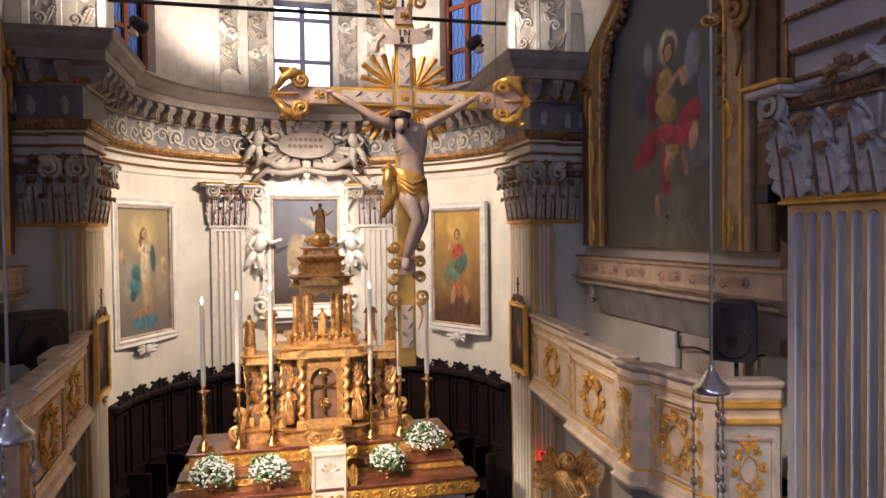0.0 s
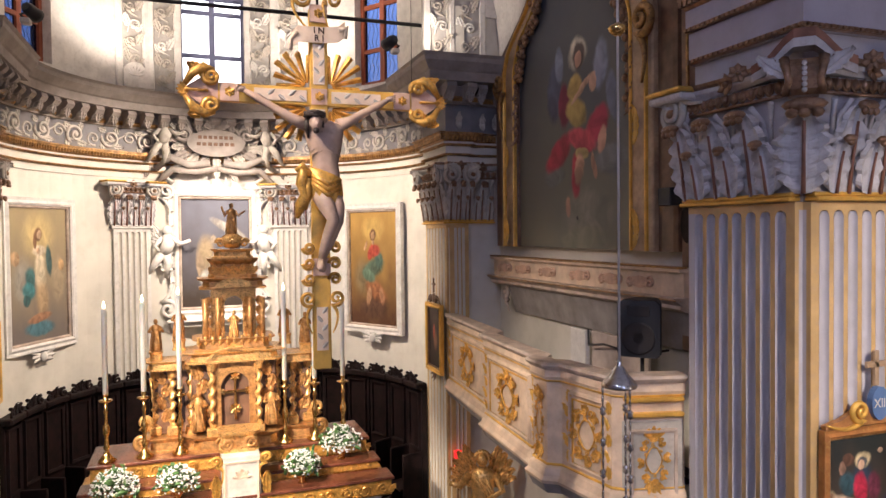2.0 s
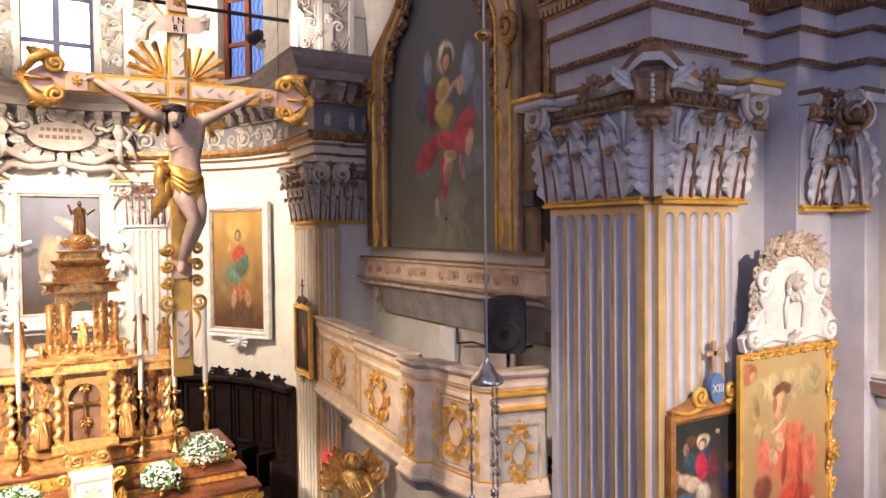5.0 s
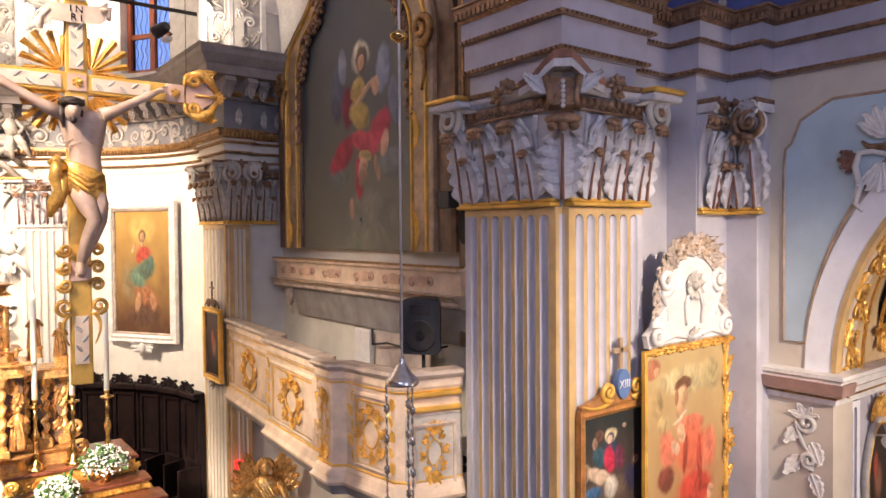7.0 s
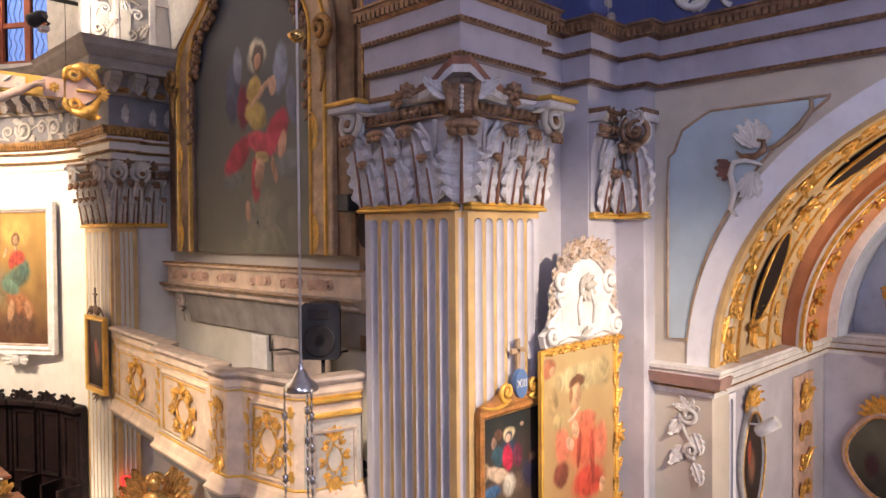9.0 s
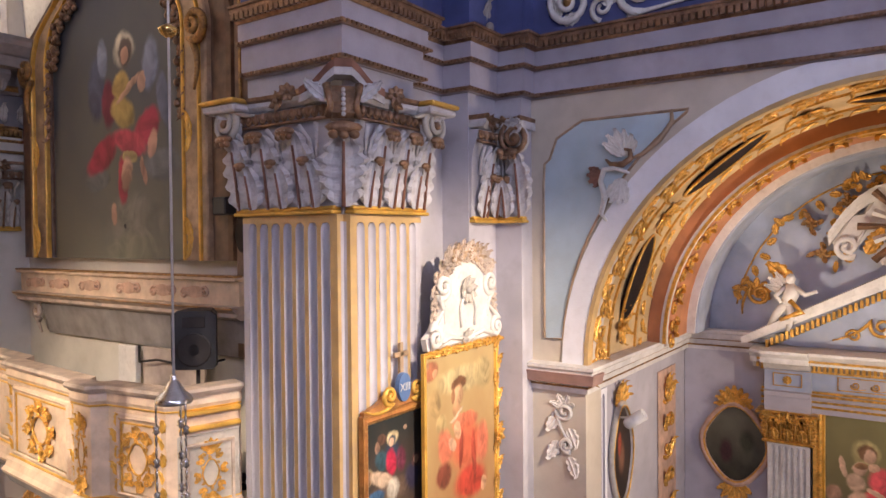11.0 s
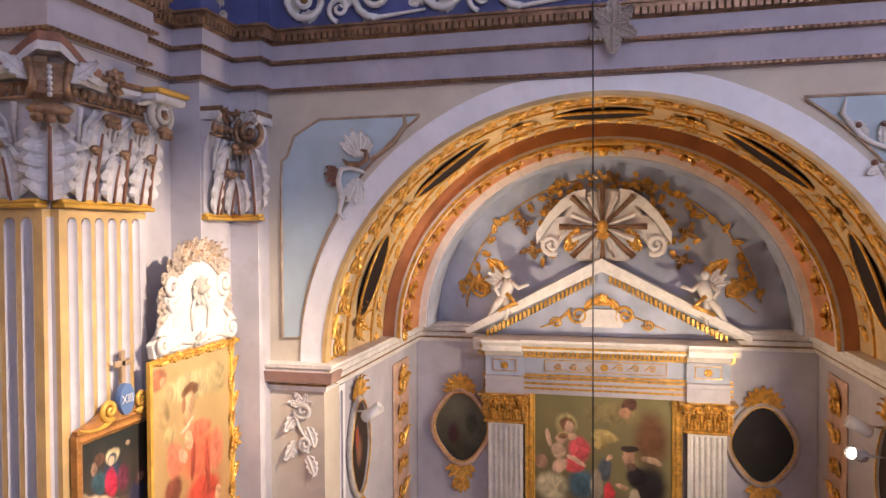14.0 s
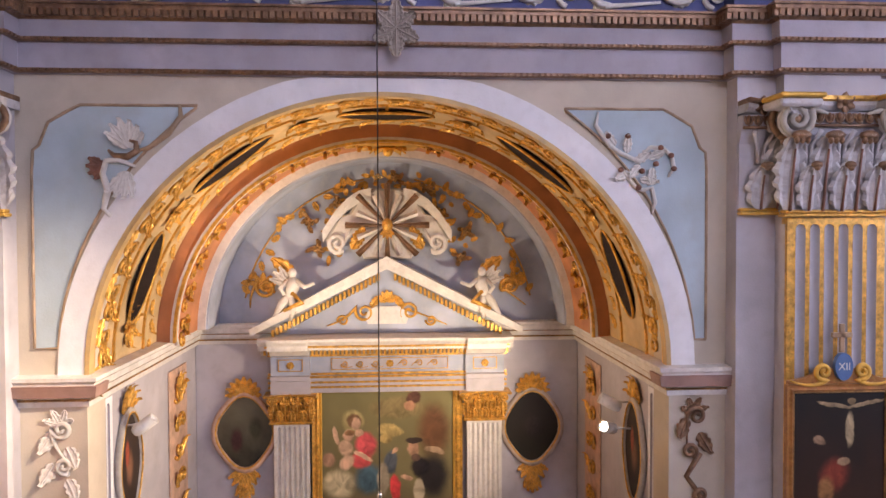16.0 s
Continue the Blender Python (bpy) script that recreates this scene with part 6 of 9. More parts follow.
# ---- bouquets ----
for x, y, z, s in ((-0.74, 7.60, 2.322, 0.21), (-0.16, 7.54, 2.322, 0.20), (1.10, 7.58, 2.322, 0.19), (1.58, 7.85, 2.442, 0.22)):
    v = thing("flower_vase", (x, y, z), "low brass vase with a bouquet of small white flowers", "flowers", "altar bouquets")
    Mesh().lathe([(0.05, 0), (0.03, 0.03), (0.07, 0.08), (0.08, 0.12), (0.06, 0.14)], 12, (x, y, z)).link("vase", M_BRASS, v)
    lf, fl = Mesh(), Mesh()
    for i in range(620):
        a, e = random.uniform(0, 6.28), random.uniform(-0.25, 1.5)
        d = s * random.uniform(0.6, 1.12)
        p = Vector((x + d * math.cos(a) * math.cos(e), y + d * math.sin(a) * math.cos(e), z + 0.17 + d * 0.85 * math.sin(e)))
        q = random.uniform(0.007, 0.014)
        if i % 6 == 0:
            lf.at = Matrix.Translation(p) @ Euler((random.uniform(0, 6), random.uniform(0, 6), a)).to_matrix().to_4x4()
            lf.leaf(0, 0, 0, 0.04, random.uniform(0.05, 0.09), 0, 0.2, 1, 0.2)
        else:
            fl.ball(p, (q, q, q * 0.8), 6, 4)
    for i in range(40):
        a, e = random.uniform(0, 6.28), random.uniform(0.1, 1.5)
        lf.at = Matrix()
        lf.tube([(x, y, z + 0.12), (x + s * 0.8 * math.cos(a) * math.cos(e), y + s * 0.8 * math.sin(a) * math.cos(e), z + 0.17 + s * 0.75 * math.sin(e))], 0.004, 4)
    lf.link("leaves", M_LEAF, v)
    fl.link("blossoms", M_FLOWER, v)

# ---- choir galleries, great side pictures, crucifix, lamps ----
RAIL = [(3.36, 9.25), (3.20, 7.40), (3.06, 7.28), (2.96, 5.82), (2.87, 5.74), (2.87, 5.42), (2.98, 5.34), (3.07, 4.72), (3.16, 4.63), (3.66, 4.50)]


def seg_frame(p, q, z):
    """Frame of a parapet stretch, at its middle, facing the path's right."""
    d = (Vector(q) - Vector(p))
    return facing((p[0] + q[0]) / 2, (p[1] + q[1]) / 2, z, (d.y, -d.x)), d.length


def wreath(b, r1, r2, s=1):
    """A gilt ring of scrolls and leaves, r1 wide and r2 high."""
    q = min(r1, r2)
    n = 16
    for k in range(n):
        a = 2 * math.pi * k / n + 0.3
        u, v = r1 * math.cos(a), r2 * math.sin(a)
        t = 1 if k % 2 else -1
        b.leaf(u, v, 0.006, q * 0.34, q * 0.52, a + s * t * 0.35 + (0 if t > 0 else math.pi), 0.5, 4, 0.32)
        b.leaf(u * 1.02, v * 1.02, 0.004, q * 0.30, q * 0.42, a - math.pi / 2 + 0.5 * t, 0.5, 3, 0.35)
    for k in range(6):
        a = 2 * math.pi * k / 6 + 0.1
        b.scroll(r1 * 1.05 * math.cos(a), r2 * 1.05 * math.sin(a), 0.004, q * 0.2, 1.4, a, s if k % 2 else -s, q * 0.06)
        b.scroll(r1 * 0.72 * math.cos(a + 0.5), r2 * 0.72 * math.sin(a + 0.5), 0.004, q * 0.15, 1.3, a + 2, -s if k % 2 else s, q * 0.05)
    b.tube([(0.62 * r1 * (1 + 0.08 * math.cos(4 * 2 * math.pi * k / 36)) * math.cos(2 * math.pi * k / 36), 0.62 * r2 * math.sin(2 * math.pi * k / 36), 0.008) for k in range(38)], q * 0.06, 6)
    return b


def gallery(mir, label):
    root = thing("choir_gallery", mir @ Matrix.Translation((3.3, 7.0, 2.8)), label, "gallery", "choir galleries")
    root.matrix_basis = Matrix.Translation((mir @ Vector((3.3, 7.0, 2.8))))

    def go(name, b, mat):
        return b.link(name, mat, root)
    b = at_mesh(mir)
    sweep(b, [(-0.12, 2.86), (-0.06, 2.86), (-0.06, 3.80), (-0.14, 3.80), (-0.14, 2.86)], RAIL)
    go("parapet", b, M_PARAPET)
    b = at_mesh(mir)
    sweep(b, [(-0.16, 3.79), (-0.03, 3.79), (-0.02, 3.81), (0.0, 3.815), (0.01, 3.835), (0.0, 3.855), (-0.02, 3.86), (-0.18, 3.86), (-0.18, 3.79)], RAIL)
    go("handrail", b, M_RAIL)
    b = at_mesh(mir)
    sweep(b, [(-0.12, 3.70), (-0.045, 3.70), (-0.03, 3.73), (-0.04, 3.79), (-0.12, 3.79)], RAIL)
    sweep(b, [(-0.2, 2.80), (0.01, 2.80), (0.02, 2.83), (-0.01, 2.86), (-0.03, 2.92), (-0.055, 2.94), (-0.2, 2.94)], RAIL)
    go("moulding", b, M_PARAPET)
    b = at_mesh(mir)
    sweep(b, [(-0.1, 3.685), (-0.045, 3.685), (-0.04, 3.695), (-0.05, 3.705), (-0.1, 3.705)], RAIL)
    sweep(b, [(-0.1, 2.945), (-0.05, 2.945), (-0.045, 2.955), (-0.055, 2.965), (-0.1, 2.965)], RAIL)
    go("gilt_line", b, M_OCHRE)
    b = at_mesh(mir)
    sweep(b, [(-0.05, 2.70), (0.0, 2.80), (-1.5, 2.80), (-1.5, 2.70), (-0.05, 2.70)], RAIL[:9])
    go("floor_slab", b, M_STONE)
    for i, (p, q) in enumerate(zip(RAIL, RAIL[1:])):
        m, L = seg_frame(p, q, 2.97)
        m = mir @ m
        if L > 0.55 and i != len(RAIL) - 2:
            cells = [(0, L * 0.84)]
            for c, w in cells:
                q0 = m @ Matrix.Translation((c, 0.05, -0.06))
                b = at_mesh(q0)
                rect_ring(b, w - 0.12, 0.58, [(0, 0.0), (0, 0.02), (0.012, 0.028), (0.03, 0.018), (0.04, 0.0)])
                go("panel_frame", b, M_PARAPET)
                b = at_mesh(q0)
                rect_ring(b, w - 0.16, 0.54, [(0.0, 0.0), (0.0, 0.012), (0.012, 0.012), (0.014, 0.0)])
                go("panel_line", b, M_OCHRE)
                b = at_mesh(q0 @ Matrix.Translation((0, 0.28, 0.005)))
                wreath(b, min(0.25, w * 0.30), 0.20)
                go("gilt_wreath", b, M_GOLD)
        elif L > 0.3 and i in (4,):
            b = at_mesh(m @ Matrix.Translation((0, 0.33, -0.055)))
            wreath(b, 0.07, 0.2)
            b.spray(0, 0.2, 0, 0.15, 5, 0, 2)
            b.spray(0, -0.2, 0, 0.15, 5, math.pi, 2)
            go("gilt_wreath", b, M_GOLD)
        if i in (0, 2, 6):
            for s in (-1, 1):
                b = at_mesh(m @ Matrix.Translation((s * (L / 2 - 0.06), 0.02, -0.058)))
                for k in range(5):
                    b.leaf(0, 0.02 + 0.13 * k, 0, 0.07, 0.13, 0.3 * (1 if k % 2 else -1), 0.4, 2, 0.25)
                go("gilt_drop", b, M_OCHRE)
    # end panel towards the nave; its shade is put in with a darker stucco
    m, L = seg_frame(RAIL[-2], RAIL[-1], 2.2)
    b = at_mesh(mir @ m)
    b.box(-0.25, 0.25, 0, 1.3, -0.2, -0.05, 0.01)
    go("end_panel", b, M_STUCCO)
    b = at_mesh(mir @ m)
    rect_ring(b, 0.34, 1.2, [(0, -0.05), (0, -0.03), (0.02, -0.025), (0.03, -0.05)])
    go("panel_frame", b, M_RAIL)
    b = at_mesh(mir @ m @ Matrix.Translation((0, 0.98, -0.048)))
    wreath(b, 0.10, 0.17)
    b.spray(0, 0.17, 0, 0.12, 5, 0, 2)
    b.spray(0, -0.17, 0, 0.12, 5, math.pi, 2)
    go("gilt_wreath", b, M_GOLD)
    b = at_mesh(mir @ m)
    for v in (1.33, 1.45):
        b.box(-0.24, 0.24, v, v + 0.035, -0.2, 0.0, 0.01)
    go("gilt_moulding", b, M_OCHRE)
    return root


gallery(SAME, "cream painted choir gallery parapet with gilt carved wreaths")
gallery(MIR, "cream painted choir gallery parapet opposite, with gilt carved wreaths")


def side_picture(mir, art, label):
    m = mir @ facing(4.2, 7.215, 0, (-1, 0))
    root = thing("great_picture", Matrix.Translation(mir @ Vector((4.2, 7.2, 4.8))), label, "painting", "great side pictures")
    hw = 1.28

    def curve(o, n=8):
        """Half of the shaped head, from the springing up to the crown, o out from the canvas."""
        out = [(hw + o, 7.05)]
        out += [(hw + o - 0.16 * (1 - math.cos(math.pi / 2 * i / n)), 7.05 + 0.42 * i / n) for i in range(1, n)]
        out += [(hw - 0.16 + o * 0.4 - 0.45 * math.sin(math.pi / 2 * i / n), 7.5 + o * 0.3 + 0.45 * i / n) for i in range(n)]
        out += [(0.80 + o * 0.2 - 0.80 * i / n, 7.95 + o + 0.55 * math.sin(math.pi / 2 * i / n)) for i in range(n + 1)]
        return out
    head = curve(0)
    poly = [(-hw, 4.80), (hw, 4.80)] + head + [(-u, v) for u, v in reversed(head)][1:]
    b = at_mesh(m)
    b.panel_uv(poly, 0.01, (-1.415, 1.415, 4.8, 8.5))
    b.link("canvas", art, root)
    # moulded frame up the sides and over the shaped head
    for o0, o1, d, mat, nm in ((0.0, 0.03, 0.05, M_BROWN, "inner_moulding"), (0.03, 0.055, 0.10, M_OCHRE, "inner_gilt_line"), (0.055, 0.30, 0.085, M_TAN, "frame"), (0.30, 0.33, 0.12, M_OCHRE, "outer_gilt_line"), (0.33, 0.42, 0.10, M_TAN, "outer_moulding"), (0.42, 0.70, 0.05, M_BROWN, "outer_frame")):
        b = at_mesh(m)
        for s in (1, -1):
            a, c = curve(o0), curve(o1)
            a, c = [(hw + o0, 4.80)] + a, [(hw + o1, 4.80)] + c
            rings = []
            for (u0, v0), (u1, v1) in zip(a, c):
                e = 0.012
                rings.append([(s * u0, v0, -0.05), (s * u0, v0, d - e), (s * (u0 * 0.8 + u1 * 0.2), v0 * 0.8 + v1 * 0.2, d), (s * (u0 * 0.2 + u1 * 0.8), v0 * 0.2 + v1 * 0.8, d), (s * u1, v1, d - e), (s * u1, v1, -0.05)])
            b.loft(rings, False)
        b.link(nm, mat, root)
    for s in (1, -1):
        b = at_mesh(m)
        inner = curve(-0.06)
        for k in range(34):
            t = k / 33 * (len(inner) - 1)
            p, q = Vector(inner[int(t)]), Vector(inner[min(len(inner) - 1, int(t) + 1)])
            c = p.lerp(q, t - int(t))
            for j in range(3):
                e = 0.06 * math.sin(2.3 * k + 2.1 * j)
                b.ball((s * (c.x - 0.03 + e), c.y - 0.04 * j + 0.03 * math.cos(1.7 * k), 0.06 + 0.03 * (j % 2)), (0.042, 0.045, 0.03), 7, 4)
            if k % 3 == 0:
                b.leaf(s * c.x, c.y, 0.04, 0.11, 0.17, s * (0.6 + k), 0.4, 3, 0.3)
        for k in range(4):
            b.leaf(s * (hw - 0.02), 6.95 - 0.2 * k, 0.06, 0.12, 0.22, math.pi + s * 0.2, 0.4, 3, 0.3)
            b.ball((s * (hw - 0.04), 6.92 - 0.2 * k, 0.09), (0.04, 0.045, 0.03), 7, 4)
        b.link("garland", M_BROWNGILT, root)
        b = at_mesh(m)
        b.scroll(s * (hw + 0.34), 7.0, 0.12, 0.16, 1.6, math.pi / 2, -s, 0.045, tail=(s * (hw + 0.3), 6.4))
        b.link("console_scroll", M_OLDGOLD, root)
        for k, v in enumerate((4.95, 5.95)):
            b = at_mesh(m)
            b.leaf(s * (hw + 0.18), v, 0.115, 0.1, 0.28, 0, 0.3, 3, 0.2)
            b.leaf(s * (hw + 0.18), v + 0.1, 0.115, 0.08, 0.24, math.pi, 0.3, 3, 0.2)
            b.link("gilt_leaf", M_OCHRE, root)
    # sill with carved plaques, ledge, and stone apron
    b = at_mesh(m)
    b.box(-hw - 0.62, hw + 0.90, 4.62, 4.66, -0.1, 0.19, 0.01)
    b.box(-hw - 0.60, hw + 0.90, 4.40, 4.62, -0.1, 0.14, 0.005)
    b.link("sill_panel", M_PARAPET, root)
    b = at_mesh(m)
    prof = [(-0.1, 4.27), (0.12, 4.27), (0.17, 4.30), (0.16, 4.33), (0.22, 4.37), (0.23, 4.40), (-0.1, 4.40)]
    b.loft([[(-hw - 0.66, v, w) for w, v in prof], [(hw + 0.90, v, w) for w, v in prof]])
    b.link("ledge", M_RAIL, root)
    b = at_mesh(m)
    b.box(-hw - 0.62, hw + 0.90, 4.655, 4.675, 0.1, 0.2, 0.005)
    b.box(-hw - 0.62, hw + 0.90, 4.375, 4.385, 0.15, 0.235, 0.003)
    b.link("gilt_line", M_OLDGOLD, root)
    for u in (-1.5, -0.95, -0.3, 0.45, 1.05, 1.55):
        b = at_mesh(m @ Matrix.Translation((u, 4.51, 0.14)))
        b.prism([(0.16 * math.cos(a * 0.785), 0.06 * math.sin(a * 0.785)) for a in range(8)], 0, 0.015)
        for s in (1, -1):
            b.scroll(s * 0.16, 0, 0, 0.055, 1.4, 0, s, 0.014)
            b.leaf(s * 0.05, 0, 0.01, 0.07, 0.12, -s * 1.57, 0.3, 2, 0.2)
        b.link("carved_plaque", M_PINK, root)
    b = at_mesh(m)
    b.loft([[(-hw - 0.25, v, w) for w, v in ((-0.1, 3.88), (-0.02, 3.9), (0.08, 4.27), (-0.1, 4.27))], [(hw + 0.90, v, w) for w, v in ((-0.1, 3.88), (-0.02, 3.9), (0.08, 4.27), (-0.1, 4.27))]])
    b.link("stone_apron", M_STONE, root)
    for u in (-hw - 0.36,):
        b = at_mesh(m)
        b.scroll(u, 4.15, 0.02, 0.10, 1.5, 1.57, 1, 0.04, tail=(u + 0.05, 3.9))
        b.link("bracket", M_RAIL, root)
    # dark side architecture towards the nave
    b = at_mesh(m)
    b.box(hw + 0.71, hw + 0.95, 3.9, 9.0, -0.1, 0.02, 0.02)
    b.link("side_panel", M_BROWN, root)
    b = at_mesh(m)
    for u in (hw + 0.82,):
        b.box(u - 0.012, u + 0.012, 5.4, 9.0, 0.02, 0.04)
    b.link("side_line", M_OLDGOLD, root)
    b = at_mesh(m @ Matrix.Translation((hw + 0.82, 5.05, 0.02)))
    b.prism([(0.09 * math.cos(a * 0.393), 0.17 * math.sin(a * 0.393)) for a in range(16)], 0, 0.02)
    b.link("side_oval", M_DARKWOOD, root)
    return root


side_picture(SAME, A_SIDE, "great dark painting of a red-robed figure on cloud, shaped gilt frame")
side_picture(MIR, A_SIDE, "great dark painting in a shaped gilt frame on the far side")

# small stations on the apse arch piers
for mir in (SAME, MIR):
    m = mir @ facing(3.36, 9.62, 3.05, (-1, 0))
    if mir is MIR:
        m = facing(2 * AX - 3.36, 9.62, 3.05, (1, 0))
    p = picture(m, 0.52, 0.84, A_SMALL, "small dark station picture in a gilt frame with carved crest", (M_OCHRE, M_BROWN), 0.08, 0.06, "stations of the cross")
    b = at_mesh(m @ Matrix.Translation((0, 0.93, 0.02)))
    b.scroll(-0.12, 0.05, 0, 0.06, 1.5, 0, 1, 0.02, tail=(-0.28, 0.0))
    b.scroll(0.12, 0.05, 0, 0.06, 1.5, math.pi, -1, 0.02, tail=(0.28, 0.0))
    b.ball((0, 0.08, 0.01), (0.06, 0.07, 0.02), 10, 6)
    b.box(-0.012, 0.012, 0.15, 0.36, 0, 0.02)
    b.box(-0.06, 0.06, 0.26, 0.285, 0, 0.02)
    b.link("crest", M_BROWN, p)
    b = at_mesh(m @ Matrix.Translation((0, -0.1, 0.02)))
    b.spray(0, 0.02, 0, 0.14, 5, math.pi, 2.4)
    b.link("lower_crest", M_BROWN, p)

# loudspeakers on the galleries
for m, lab in ((facing(3.62, 5.08, 3.62, (-0.75, -0.66)), "black loudspeaker on a stand in the choir gallery"), (facing(-2.42, 7.9, 3.45, (0.8, -0.6)), "large black loudspeaker behind the gallery rail")):
    sp = thing("loudspeaker", m, lab, "loudspeaker", "loudspeakers")
    w = 0.19 if m.translation.x > 0 else 0.34
    b = at_mesh(m)
    v0 = 0.28
    prof = [(-w, v0 + 0.04), (-w + 0.04, v0), (w - 0.04, v0), (w, v0 + 0.04), (w, v0 + 0.46), (w - 0.05, v0 + 0.50), (-w + 0.05, v0 + 0.50), (-w, v0 + 0.46)]
    b.loft([[(u * 0.7, v, -0.30) for u, v in prof], [(u, v, -0.02) for u, v in prof], [(u * 0.96, v0 + (v - v0) * 0.98 + 0.005, 0.0) for u, v in prof]])
    b.link("cabinet", M_BLACK, sp)
    b = at_mesh(m @ Matrix.Translation((0, v0 + 0.17, 0.0)))
    b.at = b.at @ Matrix.Identity(4)
    b.lathe([(w * 0.75, 0.0), (w * 0.75, 0.012), (w * 0.68, 0.012), (w * 0.25, -0.0)], 20)
    b.link("woofer", M_IRON, sp)
    b = at_mesh(m)
    b.box(-w * 0.5, w * 0.5, v0 + 0.36, v0 + 0.45, 0.0, 0.012, 0.004)
    b.link("horn", M_IRON, sp)
    b = at_mesh(m)
    b.tube([(0, -0.8, -0.14), (0, v0, -0.14)], 0.018, 8)
    b.link("pole", M_IRON, sp)

# board and boxes behind the gallery rail, black box lamp on the frame
b = at_mesh(facing(4.1, 5.9, 3.3, (-1, 0)))
b.box(-0.7, 0.3, 0, 0.62, -0.03, 0.0, 0.005)
b.link("leaning_board", M_BOARD, label="raw pale board leaning behind the gallery rail", category="board")
b = at_mesh(facing(4.12, 6.9, 3.4, (-1, 0)))
b.box(-0.16, 0.16, 0, 0.5, -0.05, 0.02, 0.01)
b.link("junction_box", M_WHITE, label="white box on the wall behind the gallery", category="box")
b = Mesh()
b.tube([(4.15, 6.75, 3.9), (4.0, 6.5, 3.78), (4.0, 6.2, 3.83), (4.05, 5.7, 3.8), (4.1, 5.3, 3.9)], 0.012, 6)
b.link("cable", M_IRON, label="black cable behind the gallery rail", category="cable")
b = at_mesh(facing(4.08, 5.23, 5.3, (-1, 0)))
b.box(-0.09, 0.09, -0.08, 0.08, -0.05, 0.08, 0.01)
b.link("wall_box", M_BLACK, label="small black box on the dark picture surround", category="box")

# gilt angel bearing a red lamp below the gallery
ang = at_mesh(facing(3.62, 8.55, 0.98, (-0.40, -0.92)))
rings = []
for v, ru, rw in ((0.0, 0.24, 0.18), (0.2, 0.22, 0.16), (0.42, 0.17, 0.13), (0.55, 0.14, 0.11), (0.68, 0.17, 0.12), (0.80, 0.19, 0.11), (0.86, 0.11, 0.08), (0.89, 0.05, 0.05)):
    rings.append([(ru * math.cos(2 * math.pi * j / 20), v, (rw + (0.018 if j % 2 and v < 0.6 else 0)) * math.sin(2 * math.pi * j / 20)) for j in range(20)])
ang.loft(rings, True)
ang.ball((0, 0.99, 0.03), (0.075, 0.095, 0.08), 12, 8)
ang.ball((0, 0.985, 0.11), (0.014, 0.024, 0.018), 6, 4)
for k in range(9):
    a = math.pi * k / 8
    ang.ball((0.085 * math.cos(a), 1.02 + 0.075 * math.sin(a), 0.01), (0.035, 0.035, 0.045), 7, 5)
ang.tube([(-0.17, 0.80, 0.02), (-0.30, 0.66, 0.10), (-0.42, 0.72, 0.16)], [0.06, 0.05, 0.035], 8)
ang.tube([(0.17, 0.80, 0.02), (0.26, 0.60, 0.10), (0.08, 0.52, 0.17)], [0.06, 0.05, 0.035], 8)
for k in range(4):
    ang.tube([(-0.14 + 0.05 * k, 0.84, 0.08), (0.02 + 0.04 * k, 0.60, 0.135), (0.10 + 0.04 * k, 0.30, 0.17)], [0.014, 0.02, 0.016], 6)
for s in (1, -1):
    for k in range(5):
        ang.leaf(s * 0.10, 0.72 - 0.03 * k, -0.13 - 0.01 * k, 0.16, 0.50 - 0.03 * k, -s * (0.32 + 0.24 * k), 0.2, 4, 0.08)
ang.link("gilt_angel", M_TABGOLD, label="gilt carved angel statue below the gallery", category="statue")
lr = thing("votive_lamp", (3.50, 9.15, 1.6), "red glass votive lamp on a gilt bracket", "lamp")
Mesh().lathe([(0.03, 0.0), (0.055, 0.03), (0.05, 0.2), (0.06, 0.24)], 12, (3.50, 9.15, 1.68)).link("red_glass", M_REDGLOW, lr)
Mesh().lathe([(0.02, 0.0), (0.06, 0.04), (0.05, 0.07)], 12, (3.50, 9.15, 1.61)).link("holder", M_OLDGOLD, lr)
Mesh().tube([(3.50, 9.15, 1.62), (3.50, 9.15, 1.0), (3.60, 9.3, 0.6)], 0.015, 6).link("bracket", M_OLDGOLD, lr)

# ---- hanging crucifix ----
CX, CY, CZ0 = 0.71, 4.0, 5.78
m = facing(CX, CY, CZ0, (0, -1))
r = thing("crucifix", m, "large gilt and rose panelled crucifix hanging in the chancel arch", "crucifix")
at_mesh(m).box(-0.052, 0.052, -1.56, 0.50, -0.05, -0.012, 0.006).link("upright", M_OCHRE, r)
at_mesh(m).box(-0.56, 0.56, -0.052, 0.052, -0.052, -0.01, 0.006).link("crossbeam", M_OCHRE, r)
for u0, u1, v0, v1 in ((-0.36, -0.07, -0.033, 0.033), (0.07, 0.36, -0.033, 0.033), (-0.033, 0.033, 0.07, 0.30), (-0.033, 0.033, -1.45, -1.2), (-0.033, 0.033, -0.55, -0.07)):
    at_mesh(m).box(u0, u1, v0, v1, -0.012, -0.004, 0.002).link("inlay_panel", M_PARAPET, r)
    b = at_mesh(m)
    n = 5
    for k in range(n):
        if u1 - u0 > v1 - v0:
            b.leaf(u0 + (u1 - u0) * (k + 0.3) / n, (v0 + v1) / 2, -0.004, 0.02, 0.05, -1.57 + (0.7 if k % 2 else -0.7), 0.1, 1, 0.1)
        else:
            b.leaf(0, v0 + (v1 - v0) * (k + 0.3) / n, -0.004, 0.02, 0.05, 0.7 if k % 2 else -0.7, 0.1, 1, 0.1)
    b.link("painted_spray", M_STUCCO, r)
